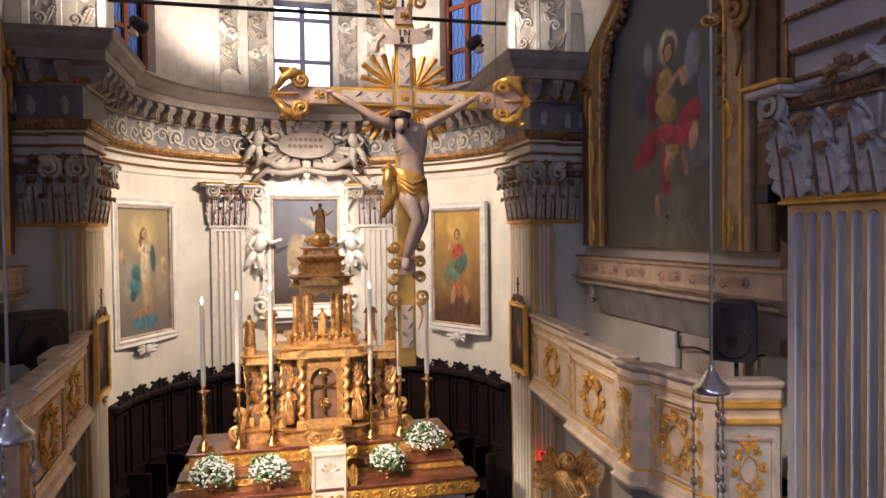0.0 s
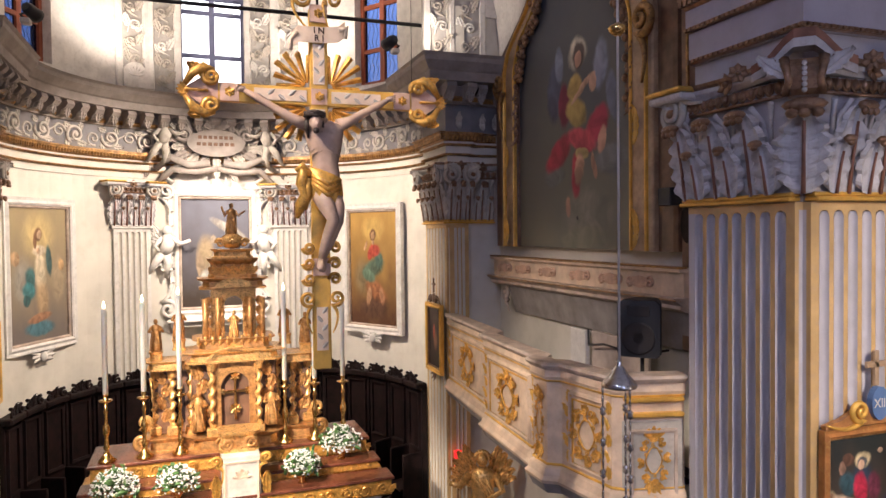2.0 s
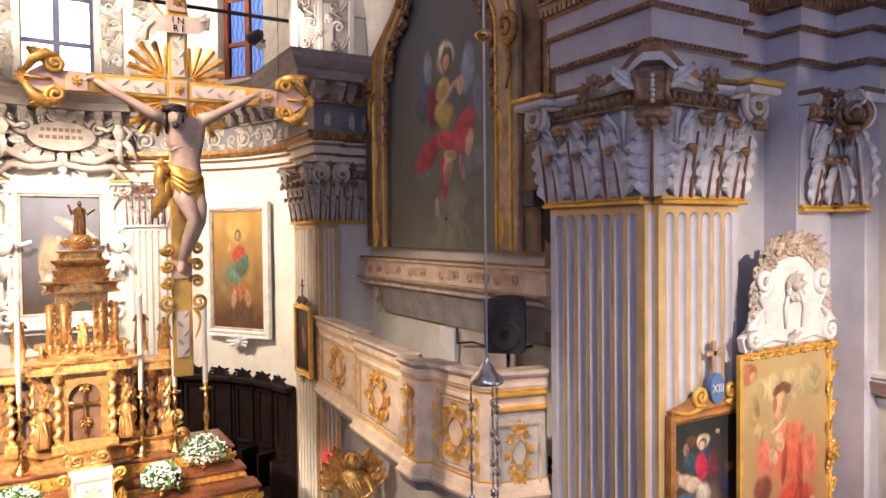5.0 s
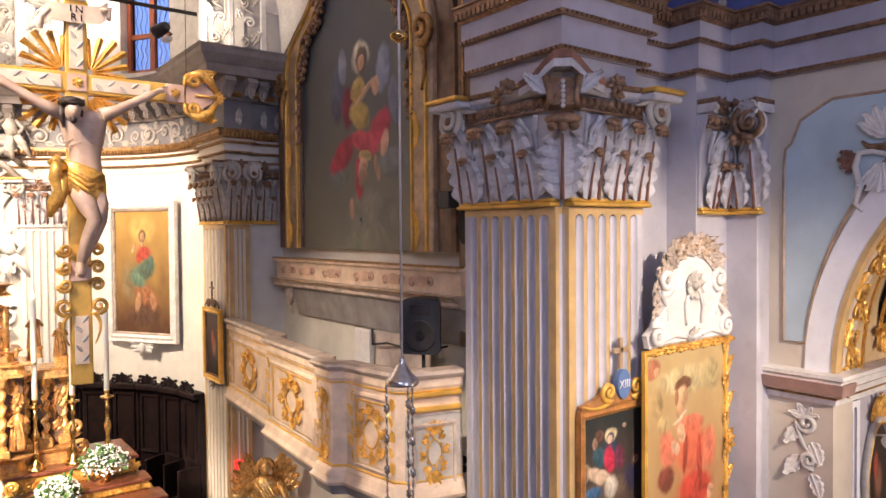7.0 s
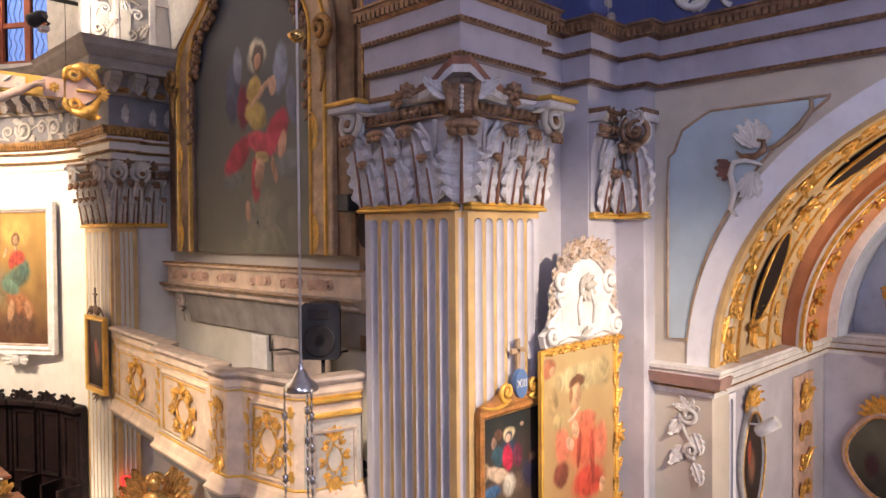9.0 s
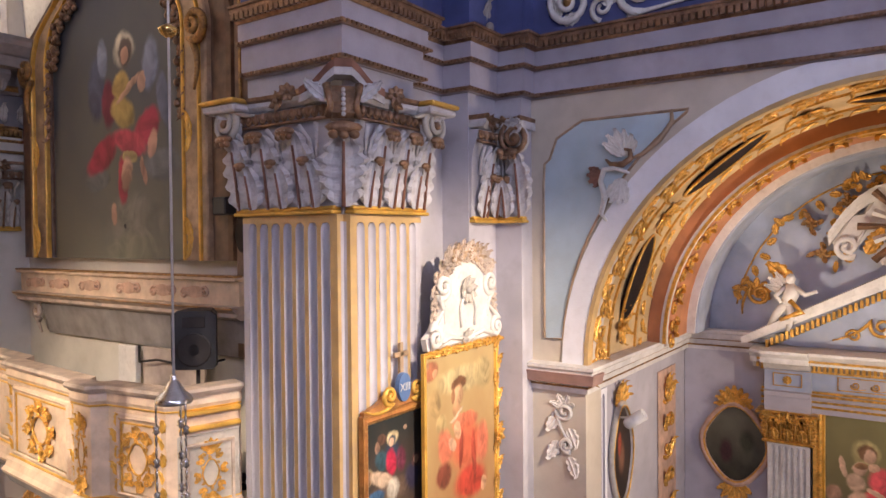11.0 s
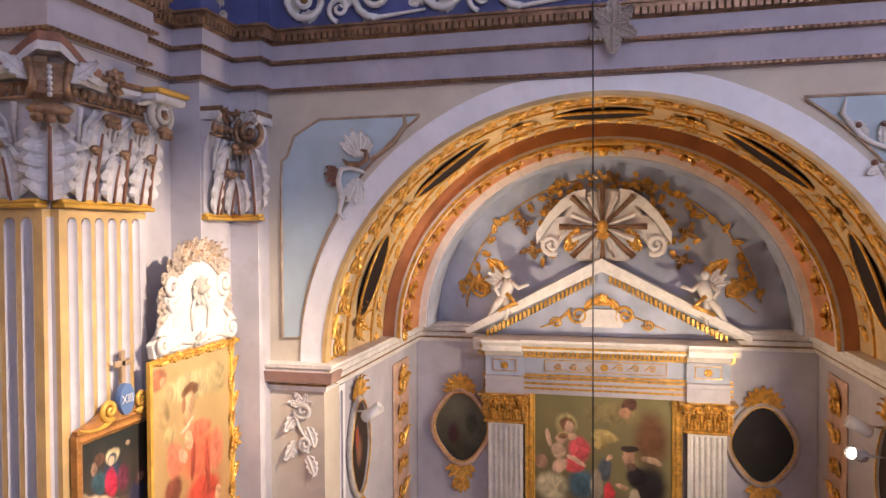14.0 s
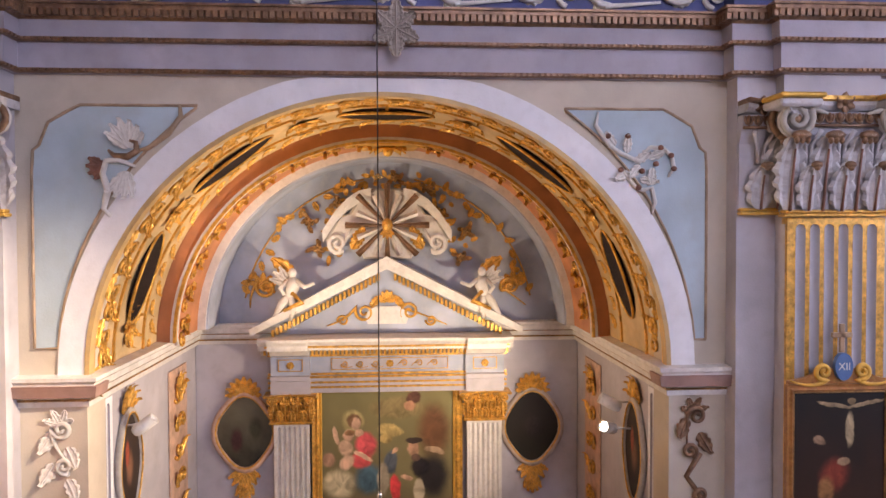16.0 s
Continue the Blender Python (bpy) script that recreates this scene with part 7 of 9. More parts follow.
for u, v, w in ((0, 0, 0.045), (-0.49, 0, 0.05), (0.49, 0, 0.05), (0, 0.47, 0.05), (0, -0.97, 0.05)):
    at_mesh(m).box(u - w, u + w, v - w, v + w, -0.011, 0.0, 0.003).link("rose_panel", M_PINK, r)
    b = at_mesh(m)
    b.rosette(u, v, 0.0, 0.03, 6)
    b.link("rosette", M_GOLD, r)
for s in (1, -1):
    b = at_mesh(m)
    b.prism([(s * 0.55, -0.06), (s * 0.64, -0.07), (s * 0.70, -0.03), (s * 0.72, 0), (s * 0.70, 0.03), (s * 0.64, 0.07), (s * 0.55, 0.06)], -0.04, -0.008)
    b.link("end_panel", M_PINK, r)
    b = at_mesh(m)
    for k in (1, -1):
        b.scroll(s * 0.585, k * 0.078, -0.01, 0.045, 1.6, 0, s * k, 0.016)
        b.tube([(s * 0.57, k * 0.11, 0), (s * 0.62, k * 0.125, 0.01), (s * 0.68, k * 0.09, 0.01), (s * 0.72, k * 0.03, 0.0)], [0.016, 0.027, 0.025, 0.014], 8)
        b.leaf(s * 0.60, k * 0.08, 0.0, 0.06, 0.13, -s * 1.57 + s * k * 0.5, 0.4, 3, 0.25)
        b.leaf(s * 0.62, k * 0.11, 0.0, 0.05, 0.09, -s * 1.2 if k > 0 else -s * 2.0, 0.4, 3, 0.25)
    b.spray(s * 0.70, 0, 0, 0.07, 5, -s * 1.57, 1.4)
    b.tube([(s * 0.6, 0, 0.0), (s * 0.72, 0, 0.01)], 0.008, 5)
    b.link("gilt_trefoil", M_GOLD, r)
    for k in (1, -1):
        for j in range(6):
            b = at_mesh(m)
            a = math.atan2(k, s) + radians((j - 2.5) * 13)
            L = 0.32 - 0.03 * abs(j - 2.5)
            cu, cv = math.cos(a), math.sin(a)
            b.loft([[(0.06 * s + 0.02 * cu - cv * 0.008, 0.06 * k + 0.02 * cv + cu * 0.008, -0.03), (0.06 * s + 0.02 * cu + cv * 0.008, 0.06 * k + 0.02 * cv - cu * 0.008, -0.03), (0.06 * s + 0.02 * cu, 0.06 * k + 0.02 * cv, -0.02)],
                    [(L * cu - cv * 0.018, L * cv + cu * 0.018, -0.03), (L * cu + cv * 0.018, L * cv - cu * 0.018, -0.03), (L * cu, L * cv, -0.012)]])
            b.link("ray", M_GOLD, r)
    b = at_mesh(m)
    for k in range(3):
        b.scroll(s * 0.075, -0.86 - 0.09 * k, -0.01, 0.035, 1.5, 0, s, 0.012)
    b.scroll(s * 0.08, -1.15, -0.01, 0.045, 1.6, 1.57, -s, 0.013, tail=(s * 0.06, -1.35))
    b.scroll(s * 0.085, 0.55, -0.01, 0.05, 1.6, 0, s, 0.014, tail=(s * 0.06, 0.38))
    b.link("gilt_scroll", M_GOLD, r)
# scroll with its letters
b = at_mesh(m)
b.loft([[(u, v + d, w) for u, v, w in ((-0.16, 0.26, 0.01), (-0.12, 0.295, 0.025), (-0.06, 0.30, 0.012), (0.06, 0.305, 0.012), (0.11, 0.31, 0.02), (0.15, 0.345, 0.012))] for d in (0.0, 0.09)], True, closed=False)
b.loft([[(u, v + d, w - 0.006) for u, v, w in ((-0.16, 0.26, 0.01), (-0.12, 0.295, 0.025), (-0.06, 0.30, 0.012), (0.06, 0.305, 0.012), (0.11, 0.31, 0.02), (0.15, 0.345, 0.012))] for d in (0.0, 0.09)], True, closed=False)
b.tube([(-0.16, 0.25, 0.01), (-0.16, 0.31, 0.012), (-0.12, 0.35, 0.02)], 0.014, 6)
b.tube([(0.15, 0.34, 0.01), (0.16, 0.40, 0.012), (0.11, 0.38, 0.02)], 0.014, 6)
b.link("title_scroll", M_PARAPET, r)


def lettering(text, m, size, mat, parent):
    cu = bpy.data.curves.new("lettering", "FONT")
    cu.body, cu.size, cu.extrude, cu.align_x, cu.align_y = text, size, 0.001, "CENTER", "CENTER"
    cu.materials.append(mat)
    ob = new("lettering", cu)
    ob.parent = parent
    ob.matrix_parent_inverse = parent.matrix_basis.inverted()
    ob.matrix_basis = m
    return ob


lettering("I N", m @ Matrix.Translation((0.0, 0.368, 0.016)), 0.05, M_DARKWOOD, r)
lettering("R I", m @ Matrix.Translation((0.0, 0.325, 0.016)), 0.05, M_DARKWOOD, r)
# the carved corpus: one plain shape
b = at_mesh(m)
b.slot = 0
for hand, elbow, arm, neck in (((-0.42, 0.012), (-0.27, -0.075), (-0.16, -0.14), (-0.075, -0.175)), ((0.40, 0.0), (0.27, -0.075), (0.17, -0.135), (0.095, -0.17))):
    fore = [hand[k] * 0.45 + elbow[k] * 0.55 for k in (0, 1)]
    b.tube([(*hand, 0.018), (hand[0] * 0.88 + elbow[0] * 0.12, hand[1] * 0.88 + elbow[1] * 0.12, 0.022), (*fore, 0.035), (*elbow, 0.04), (*arm, 0.05), (*neck, 0.055)], [0.012, 0.014, 0.023, 0.021, 0.029, 0.04], 10)
    b.ball((hand[0] * 1.02, hand[1] + 0.004, 0.022), (0.026, 0.017, 0.014), 8, 5)
    for q in (-1, 0, 1, 2):
        b.tube([(hand[0] * 1.03, hand[1] + 0.004 + 0.007 * q, 0.024), (hand[0] * 1.10, hand[1] + 0.012 * q, 0.034)], [0.006, 0.004], 5)
rings = []
for v, ru, rw, cu in ((-0.145, 0.05, 0.032, 0.005), (-0.165, 0.105, 0.05, 0.01), (-0.20, 0.112, 0.060, 0.012), (-0.25, 0.104, 0.066, 0.015), (-0.30, 0.093, 0.062, 0.018), (-0.345, 0.078, 0.05, 0.02), (-0.39, 0.072, 0.046, 0.02), (-0.43, 0.08, 0.052, 0.018), (-0.48, 0.088, 0.058, 0.014), (-0.55, 0.08, 0.052, 0.012)):
    ring = []
    for j in range(18):
        a = 2 * math.pi * j / 18
        chest = 0.010 * abs(math.cos(a)) * (1 if v > -0.27 else 0) - (0.006 if j in (4, 5) else 0)
        ring.append((cu + ru * math.cos(a), v, 0.05 + (rw + chest) * math.sin(a)))
    rings.append(ring)
b.loft(rings, True)
for k in range(5):
    for s in (1, -1):
        v = -0.225 - 0.026 * k
        b.tube([(0.015 + s * 0.018, v + 0.012, 0.112 - 0.003 * k), (0.015 + s * 0.055, v + 0.002, 0.102 - 0.003 * k), (0.015 + s * 0.088, v - 0.016, 0.074)], [0.003, 0.006, 0.003], 5)
b.tube([(-0.028, -0.53, 0.055), (0.015, -0.63, 0.11), (0.045, -0.705, 0.125), (0.022, -0.80, 0.08), (0.0, -0.88, 0.05), (-0.012, -0.94, 0.04)], [0.054, 0.048, 0.036, 0.034, 0.025, 0.018], 11)
b.tube([(0.052, -0.53, 0.05), (0.075, -0.63, 0.085), (0.075, -0.71, 0.095), (0.035, -0.82, 0.06), (0.005, -0.90, 0.035), (-0.012, -0.95, 0.03)], [0.052, 0.046, 0.035, 0.032, 0.023, 0.018], 11)
b.tube([(-0.012, -0.93, 0.045), (-0.02, -0.965, 0.075), (-0.022, -0.985, 0.09)], [0.02, 0.022, 0.012], 8)
b.tube([(0.002, -0.94, 0.03), (-0.004, -0.975, 0.055), (-0.006, -0.99, 0.07)], [0.018, 0.02, 0.012], 8)
b.tube([(0.005, -0.16, 0.055), (-0.02, -0.145, 0.08), (-0.035, -0.155, 0.10)], [0.04, 0.032, 0.03], 8)
b.ball((-0.045, -0.17, 0.125), (0.036, 0.05, 0.042), 12, 8)
b.ball((-0.045, -0.18, 0.168), (0.008, 0.014, 0.012), 6, 4)
b.slot = 1
b.ball((-0.048, -0.13, 0.098), (0.046, 0.042, 0.050), 12, 8)
b.tube([(-0.085, -0.14, 0.10), (-0.092, -0.19, 0.10), (-0.082, -0.25, 0.095)], [0.015, 0.015, 0.005], 7)
b.tube([(-0.008, -0.14, 0.09), (0.0, -0.19, 0.092), (0.0, -0.225, 0.09)], [0.014, 0.012, 0.005], 7)
for q in (0.0, 0.4, 0.8):
    b.tube([(-0.048 + 0.054 * math.cos(a), -0.125 + 0.012 * math.sin(a * 3 + q * 5) + 0.006 * q, 0.112 + 0.052 * math.sin(a)) for a in [0.483 * i for i in range(14)]], 0.008, 5)
b.ball((-0.047, -0.212, 0.146), (0.018, 0.022, 0.016), 8, 5)
b.slot = 2
rings = []
for v, k in ((-0.435, 1.0), (-0.445, 1.12), (-0.48, 1.16), (-0.53, 1.2), (-0.58, 1.16), (-0.60, 1.04)):
    rings.append([(0.014 + 0.085 * k * math.cos(2 * math.pi * j / 28), v - 0.03 * math.cos(2 * math.pi * j / 28) - (0.012 * math.sin(j * 1.7) if v < -0.55 else 0), 0.055 + (0.06 * k + 0.009 * (j % 2)) * math.sin(2 * math.pi * j / 28)) for j in range(28)])
b.loft(rings, True)
b.tube([(-0.07, -0.45, 0.08), (-0.115, -0.44, 0.10), (-0.125, -0.50, 0.09), (-0.10, -0.56, 0.08), (-0.125, -0.62, 0.07), (-0.145, -0.69, 0.05)], [0.02, 0.034, 0.03, 0.03, 0.034, 0.012], 8)
b.tube([(-0.08, -0.44, 0.08), (-0.12, -0.405, 0.095), (-0.15, -0.43, 0.08)], [0.02, 0.026, 0.012], 7)
b.tube([(-0.09, -0.47, 0.09), (-0.085, -0.55, 0.09), (-0.10, -0.645, 0.07)], [0.02, 0.024, 0.01], 7)
for q in (0, 1, 2):
    b.tube([(-0.065, -0.455 - 0.02 * q, 0.10), (0.015, -0.505 - 0.03 * q, 0.137), (0.09, -0.475 - 0.03 * q, 0.10)], [0.014, 0.013, 0.012], 7)
b.link("carved_figure", [M_SKIN, M_HAIR, M_GOLD], r)
b = at_mesh(m)
b.tube([(0, 0.5, -0.03), (0, 5.45, -0.03)], 0.008, 5)
b.link("suspension_rod", M_IRON, r)
b = at_mesh(m)
b.tube([(0.56, 0.05, -0.03), (0.56, 5.45, -0.03)], 0.002, 4)
b.link("stay_wire", M_IRON, r)

# ---- hanging sanctuary lamps ----
for x, y, z in ((2.09, 3.1, 4.30), (-1.07, 3.1, 4.30)):
    l = thing("sanctuary_lamp", (x, y, z), "silver hanging sanctuary lamp on a pale cord with bead chains", "lamp", "sanctuary lamps")
    Mesh().tube([(x, y, z + 0.02), (x, y, 11.6)], 0.007, 6).link("cord", M_ROPE, l)
    Mesh().lathe([(0.012, 0.03), (0.018, 0.015), (0.014, 0.0), (0.03, -0.012), (0.045, -0.04), (0.055, -0.055), (0.085, -0.085), (0.092, -0.105), (0.088, -0.115), (0.04, -0.11)], 20, (x, y, z)).link("canopy", M_SILVER, l)
    if x > 0:
        Mesh().lathe([(0.01, 0.03), (0.04, 0.012), (0.052, 0.0), (0.04, -0.022), (0.012, -0.04)], 14, (x, y, z + 1.74)).link("counterweight", M_BRASS, l)
    for k in range(3):
        a = 2.094 * k + 0.6
        b = Mesh()
        for i in range(17):
            cx, cy, cz = x + 0.085 * math.cos(a), y + 0.085 * math.sin(a), z - 0.13 - 0.055 * i
            if i % 3 == 2:
                b.lathe([(0.004, -0.026), (0.018, -0.012), (0.012, 0.0), (0.018, 0.012), (0.004, 0.026)], 7, (cx, cy, cz))
            else:
                b.lathe([(0.003, -0.028), (0.007, -0.01), (0.007, 0.01), (0.003, 0.028)], 5, (cx, cy, cz))
        b.link("bead_chain", M_SILVER, l)
    Mesh().lathe([(0.02, -1.32), (0.06, -1.28), (0.12, -1.2), (0.13, -1.12), (0.10, -1.06), (0.09, -1.05)], 16, (x, y, z)).link("lamp_bowl", M_SILVER, l)

# spotlights on the apse cornice, tie rod
for x, s in ((-1.66, -1), (2.60, 1)):
    sp = thing("spotlight", (x, 9.05, 7.45), "black spotlight on the apse cornice", "spotlight", "cornice spotlights")
    b = at_mesh(look((x - 0.02 * s, 9.12, 7.56), (0.5, 12.8, 6.2)))
    b.lathe([(0.05, 0.10), (0.07, 0.06), (0.08, -0.06), (0.085, -0.1), (0.06, -0.09)], 14)
    b.link("housing", M_BLACK, sp)
    Mesh().tube([(x, 9.05, 7.42), (x + 0.08 * s, 9.05, 7.5), (x, 9.1, 7.56)], 0.015, 6).link("yoke", M_IRON, sp)
    Mesh().box(x + 0.03 * s - 0.05, x + 0.03 * s + 0.05, 9.0, 9.14, 7.40, 7.46, 0.01).link("base_block", M_WHITE, sp)
b = Mesh().tube([(-2.7, 9.9, 8.07), (3.9, 9.9, 8.06)], 0.028, 8)
b.link("tie_rod", M_IRON, label="dark iron tie rod across the apse", category="rod")

# ---- nave: stations, saint's picture with cartouche, spandrels ----
XIII_GROUND = [(0.383, 0.443, 0.439, 0.0991, 0, (0.14, 0.09, 0.06)), (0.22, 0.856, 0.0695, 0.0428, 0, (0.14, 0.07, 0.045)), (0.151, 0.808, 0.0419, 0.0426, 0, (0.36, 0.21, 0.14)), (0.384, 0.73, 0.143, 0.123, 0, (0.03, 0.05, 0.08)),
    (0.208, 0.698, 0.108, 0.0876, -25, (0.04, 0.09, 0.11)), (0.525, 0.659, 0.0898, 0.11, 12, (0.15, 0.03, 0.055)), (0.364, 0.664, 0.0872, 0.115, 8, (0.48, 0.025, 0.06)), (0.385, 0.843, 0.0994, 0.0593, 0, (0.62, 0.5, 0.28)),
    (0.381, 0.826, 0.0676, 0.0474, 0, (0.05, 0.06, 0.08)), (0.373, 0.815, 0.0437, 0.0375, 0, (0.56, 0.36, 0.24))]
XIII_BODY = [(-0.00826, 0.607, 0.0927, 0.0765, 0, (0.58, 0.46, 0.26)), (0.0177, 0.603, 0.0633, 0.0575, 0, (0.25, 0.13, 0.07)), (0.207, 0.562, 0.193, 0.0624, -15, (0.55, 0.4, 0.27)), (0.391, 0.452, 0.112, 0.0992, 0, (0.52, 0.46, 0.36)),
    (0.13, 0.449, 0.137, 0.0543, 0, (0.05, 0.12, 0.22)), (0.711, 0.488, 0.152, 0.126, 0, (0.04, 0.035, 0.065)), (0.763, 0.602, 0.0851, 0.0614, 0, (0.1, 0.05, 0.04)), (0.771, 0.607, 0.0468, 0.0369, 0, (0.44, 0.26, 0.16)),
    (0.588, 0.891, 0.0371, 0.0201, 0, (0.45, 0.3, 0.2))]
A_XIII = canvas("canvas_station_dark_group", (0.10, 0.06, 0.04), (0.022, 0.026, 0.024), XIII_GROUND + XIII_BODY)
A_XII = canvas("canvas_station_dark_cross", (0.05, 0.025, 0.015), (0.02, 0.018, 0.016), [(0.62, 0.70, 0.05, 0.15, 0, (0.40, 0.30, 0.17)), (0.45, 0.90, 0.2, 0.02, -8, (0.38, 0.27, 0.15)), (0.80, 0.91, 0.2, 0.02, 8, (0.38, 0.27, 0.15)), (0.64, 0.93, 0.05, 0.03, 0, (0.3, 0.2, 0.1)), (0.28, 0.62, 0.07, 0.04, -20, (0.32, 0.2, 0.12)), (0.45, 0.33, 0.2, 0.16, 25, (0.26, 0.05, 0.03)), (0.55, 0.44, 0.07, 0.04, 0, (0.38, 0.25, 0.14)), (0.36, 0.2, 0.1, 0.14, 0, (0.30, 0.14, 0.05))])
SAINT_GROUND = [(0.505, 0.875, 0.385, 0.0694, 0, (0.54, 0.42, 0.21)), (0.812, 0.876, 0.168, 0.0837, 0, (0.41, 0.31, 0.145)), (0.0574, 0.942, 0.12, 0.0461, 0, (0.4, 0.14, 0.07)), (-0.00194, 0.966, 0.0434, 0.0218, 0, (0.5, 0.27, 0.14)),
    (0.124, 0.924, 0.0416, 0.0199, 0, (0.52, 0.28, 0.15)), (0.105, 0.795, 0.0956, 0.0663, 0, (0.42, 0.28, 0.12)), (0.201, 0.697, 0.0815, 0.0504, 0, (0.5, 0.36, 0.16)), (0.54, 0.675, 0.205, 0.0442, 0, (0.6, 0.17, 0.09)),
    (0.576, 0.555, 0.285, 0.129, 0, (0.56, 0.12, 0.06)), (0.612, 0.386, 0.27, 0.0943, 0, (0.46, 0.05, 0.03))]
SAINT_BODY = [(0.802, 0.541, 0.0972, 0.114, 8, (0.58, 0.16, 0.09)), (0.25, 0.591, 0.119, 0.0903, -22, (0.57, 0.16, 0.09)), (0.227, 0.469, 0.118, 0.062, 0, (0.2, 0.05, 0.03)), (0.47, 0.555, 0.0347, 0.104, -8, (0.34, 0.06, 0.035)),
    (0.666, 0.497, 0.0327, 0.13, 6, (0.36, 0.06, 0.035)), (0.449, 0.857, 0.117, 0.0322, 0, (0.16, 0.065, 0.03)), (0.418, 0.742, 0.0686, 0.0298, 0, (0.48, 0.26, 0.13)), (0.432, 0.803, 0.0928, 0.0494, 0, (0.6, 0.34, 0.18)),
    (0.367, 0.806, 0.0271, 0.0387, 0, (0.28, 0.13, 0.06)), (0.418, 0.717, 0.103, 0.0103, 15, (0.62, 0.48, 0.32))]
SAINT_TOP = [(0.419, 0.65, 0.0583, 0.0414, -25, (0.62, 0.37, 0.21)), (0.347, 0.591, 0.054, 0.0319, -15, (0.52, 0.32, 0.2)), (0.814, 0.347, 0.0488, 0.0362, 0, (0.54, 0.3, 0.17))]
A_SAINT = canvas("canvas_orange_robe", (0.30, 0.13, 0.05), (0.47, 0.34, 0.15), SAINT_GROUND + SAINT_BODY + SAINT_TOP)


def station(m, art, numeral, label):
    """A station of the cross: gilt-brown frame, scrolled crest, blue disc with its numeral, small cross."""
    p = picture(m, 0.76, 1.0, art, label, (M_FRAMEWOOD, M_OLDGOLD), 0.075, 0.05, "stations of the cross")
    t = m @ Matrix.Translation((0, 1.08, 0.02))
    b = at_mesh(t)
    b.prism([(-0.44, 0), (0.44, 0), (0.44, 0.025), (0.3, 0.05), (0.15, 0.12), (-0.15, 0.12), (-0.3, 0.05), (-0.44, 0.025)], -0.02, 0.02)
    b.link("crest", M_FRAMEWOOD, p)
    b = at_mesh(t)
    for s in (1, -1):
        b.scroll(s * 0.16, 0.10, 0.01, 0.075, 1.6, 1.57, -s, 0.022, tail=(s * 0.43, 0.03))
        b.rosette(s * 0.16, 0.10, 0.02, 0.035, 6)
    b.link("crest_scroll", M_OCHRE, p)
    b = at_mesh(t)
    b.prism([(0.075 * math.cos(2 * math.pi * i / 20), 0.14 + 0.11 * math.sin(2 * math.pi * i / 20)) for i in range(20)], 0.01, 0.05)
    d = b.link("disc", M_BLUEDISC, p, label="blue enamel disc with white numeral")
    lettering(numeral, t @ Matrix.Translation((0, 0.14, 0.053)), 0.085, M_WHITE, d)
    b = at_mesh(t)
    b.box(-0.02, 0.02, 0.25, 0.48, 0.0, 0.025, 0.004)
    b.box(-0.085, 0.085, 0.37, 0.41, 0.0, 0.025, 0.004)
    b.link("small_cross", M_TAN, p)
    return p


station(facing(4.205, 3.36, 2.64, (0, -1)), A_XIII, "XIII", "dark station painting with blue-robed group, gilt frame, numbered disc")
station(facing(5.40, -3.55, 2.69, (-1, 0)), A_XII, "XII", "dark station painting of a cross, gilt frame, numbered disc")

# large saint's picture, with its gilt carved border and the white cartouche over it
m = facing(4.93, 3.255, 2.2, (0, -1))
p = picture(m, 1.04, 1.84, A_SAINT, "large painting of an orange-robed figure, gilt carved frame, spotlit", (M_OCHRE, M_OCHRE), 0.05, 0.035)
b = at_mesh(m)
for k in range(12):
    b.leaf(0.56, 0.05 + 0.155 * k, 0.02, 0.09, 0.16, 0.3 * (1 if k % 2 else -1), 0.4, 3, 0.25)
b.rosette(0.57, 1.0, 0.03, 0.09, 6)
for k in range(7):
    b.leaf(-0.5 + 0.16 * k, 1.88, 0.02, 0.09, 0.16, -1.57, 0.4, 3, 0.25)
b.link("carved_border", M_GOLD, p)
ct = m @ Matrix.Translation((0.02, 1.90, 0.0))
c = thing("cartouche", ct, "white stucco cartouche with gilt flowers and ribbon above the picture", "ornament")
b = at_mesh(ct)
prof = [(-0.52, 0.0), (0.52, 0.0), (0.55, 0.1), (0.46, 0.16), (0.38, 0.28), (0.42, 0.42), (0.34, 0.52), (0.26, 0.62), (0.12, 0.70), (-0.12, 0.70), (-0.26, 0.62), (-0.34, 0.52), (-0.42, 0.42), (-0.38, 0.28), (-0.46, 0.16), (-0.55, 0.1)]
b.loft([[(u, v, -0.03) for u, v in prof], [(u, v, 0.02) for u, v in prof], [(u * 0.9, 0.03 + v * 0.93, 0.05) for u, v in prof]])
b.link("shield", M_WHITE, c)
b = at_mesh(ct)
for s in (1, -1):
    b.scroll(s * 0.47, 0.10, 0.03, 0.09, 1.6, -1.57, -s, 0.028, tail=(s * 0.30, 0.35))
    b.scroll(s * 0.36, 0.50, 0.03, 0.10, 1.6, 1.57, s, 0.03, tail=(s * 0.33, 0.2))
    b.tube([(s * 0.05, 0.45, 0.06), (s * 0.12, 0.30, 0.07), (s * 0.1, 0.15, 0.06)], [0.012, 0.016, 0.01], 6)
    b.tube([(s * 0.5, 0.02, 0.04), (s * 0.25, 0.09, 0.05), (0, 0.04, 0.05)], [0.02, 0.025, 0.02], 6)
b.link("scrolls", M_WHITE, c)
b = at_mesh(ct)
b.rosette(0.0, 0.46, 0.05, 0.13, 9)
b.spray(0, 0.02, 0.05, 0.13, 5, 0, 2.4)
b.link("gilt_flower", M_STUCCO, c)
b = at_mesh(ct)
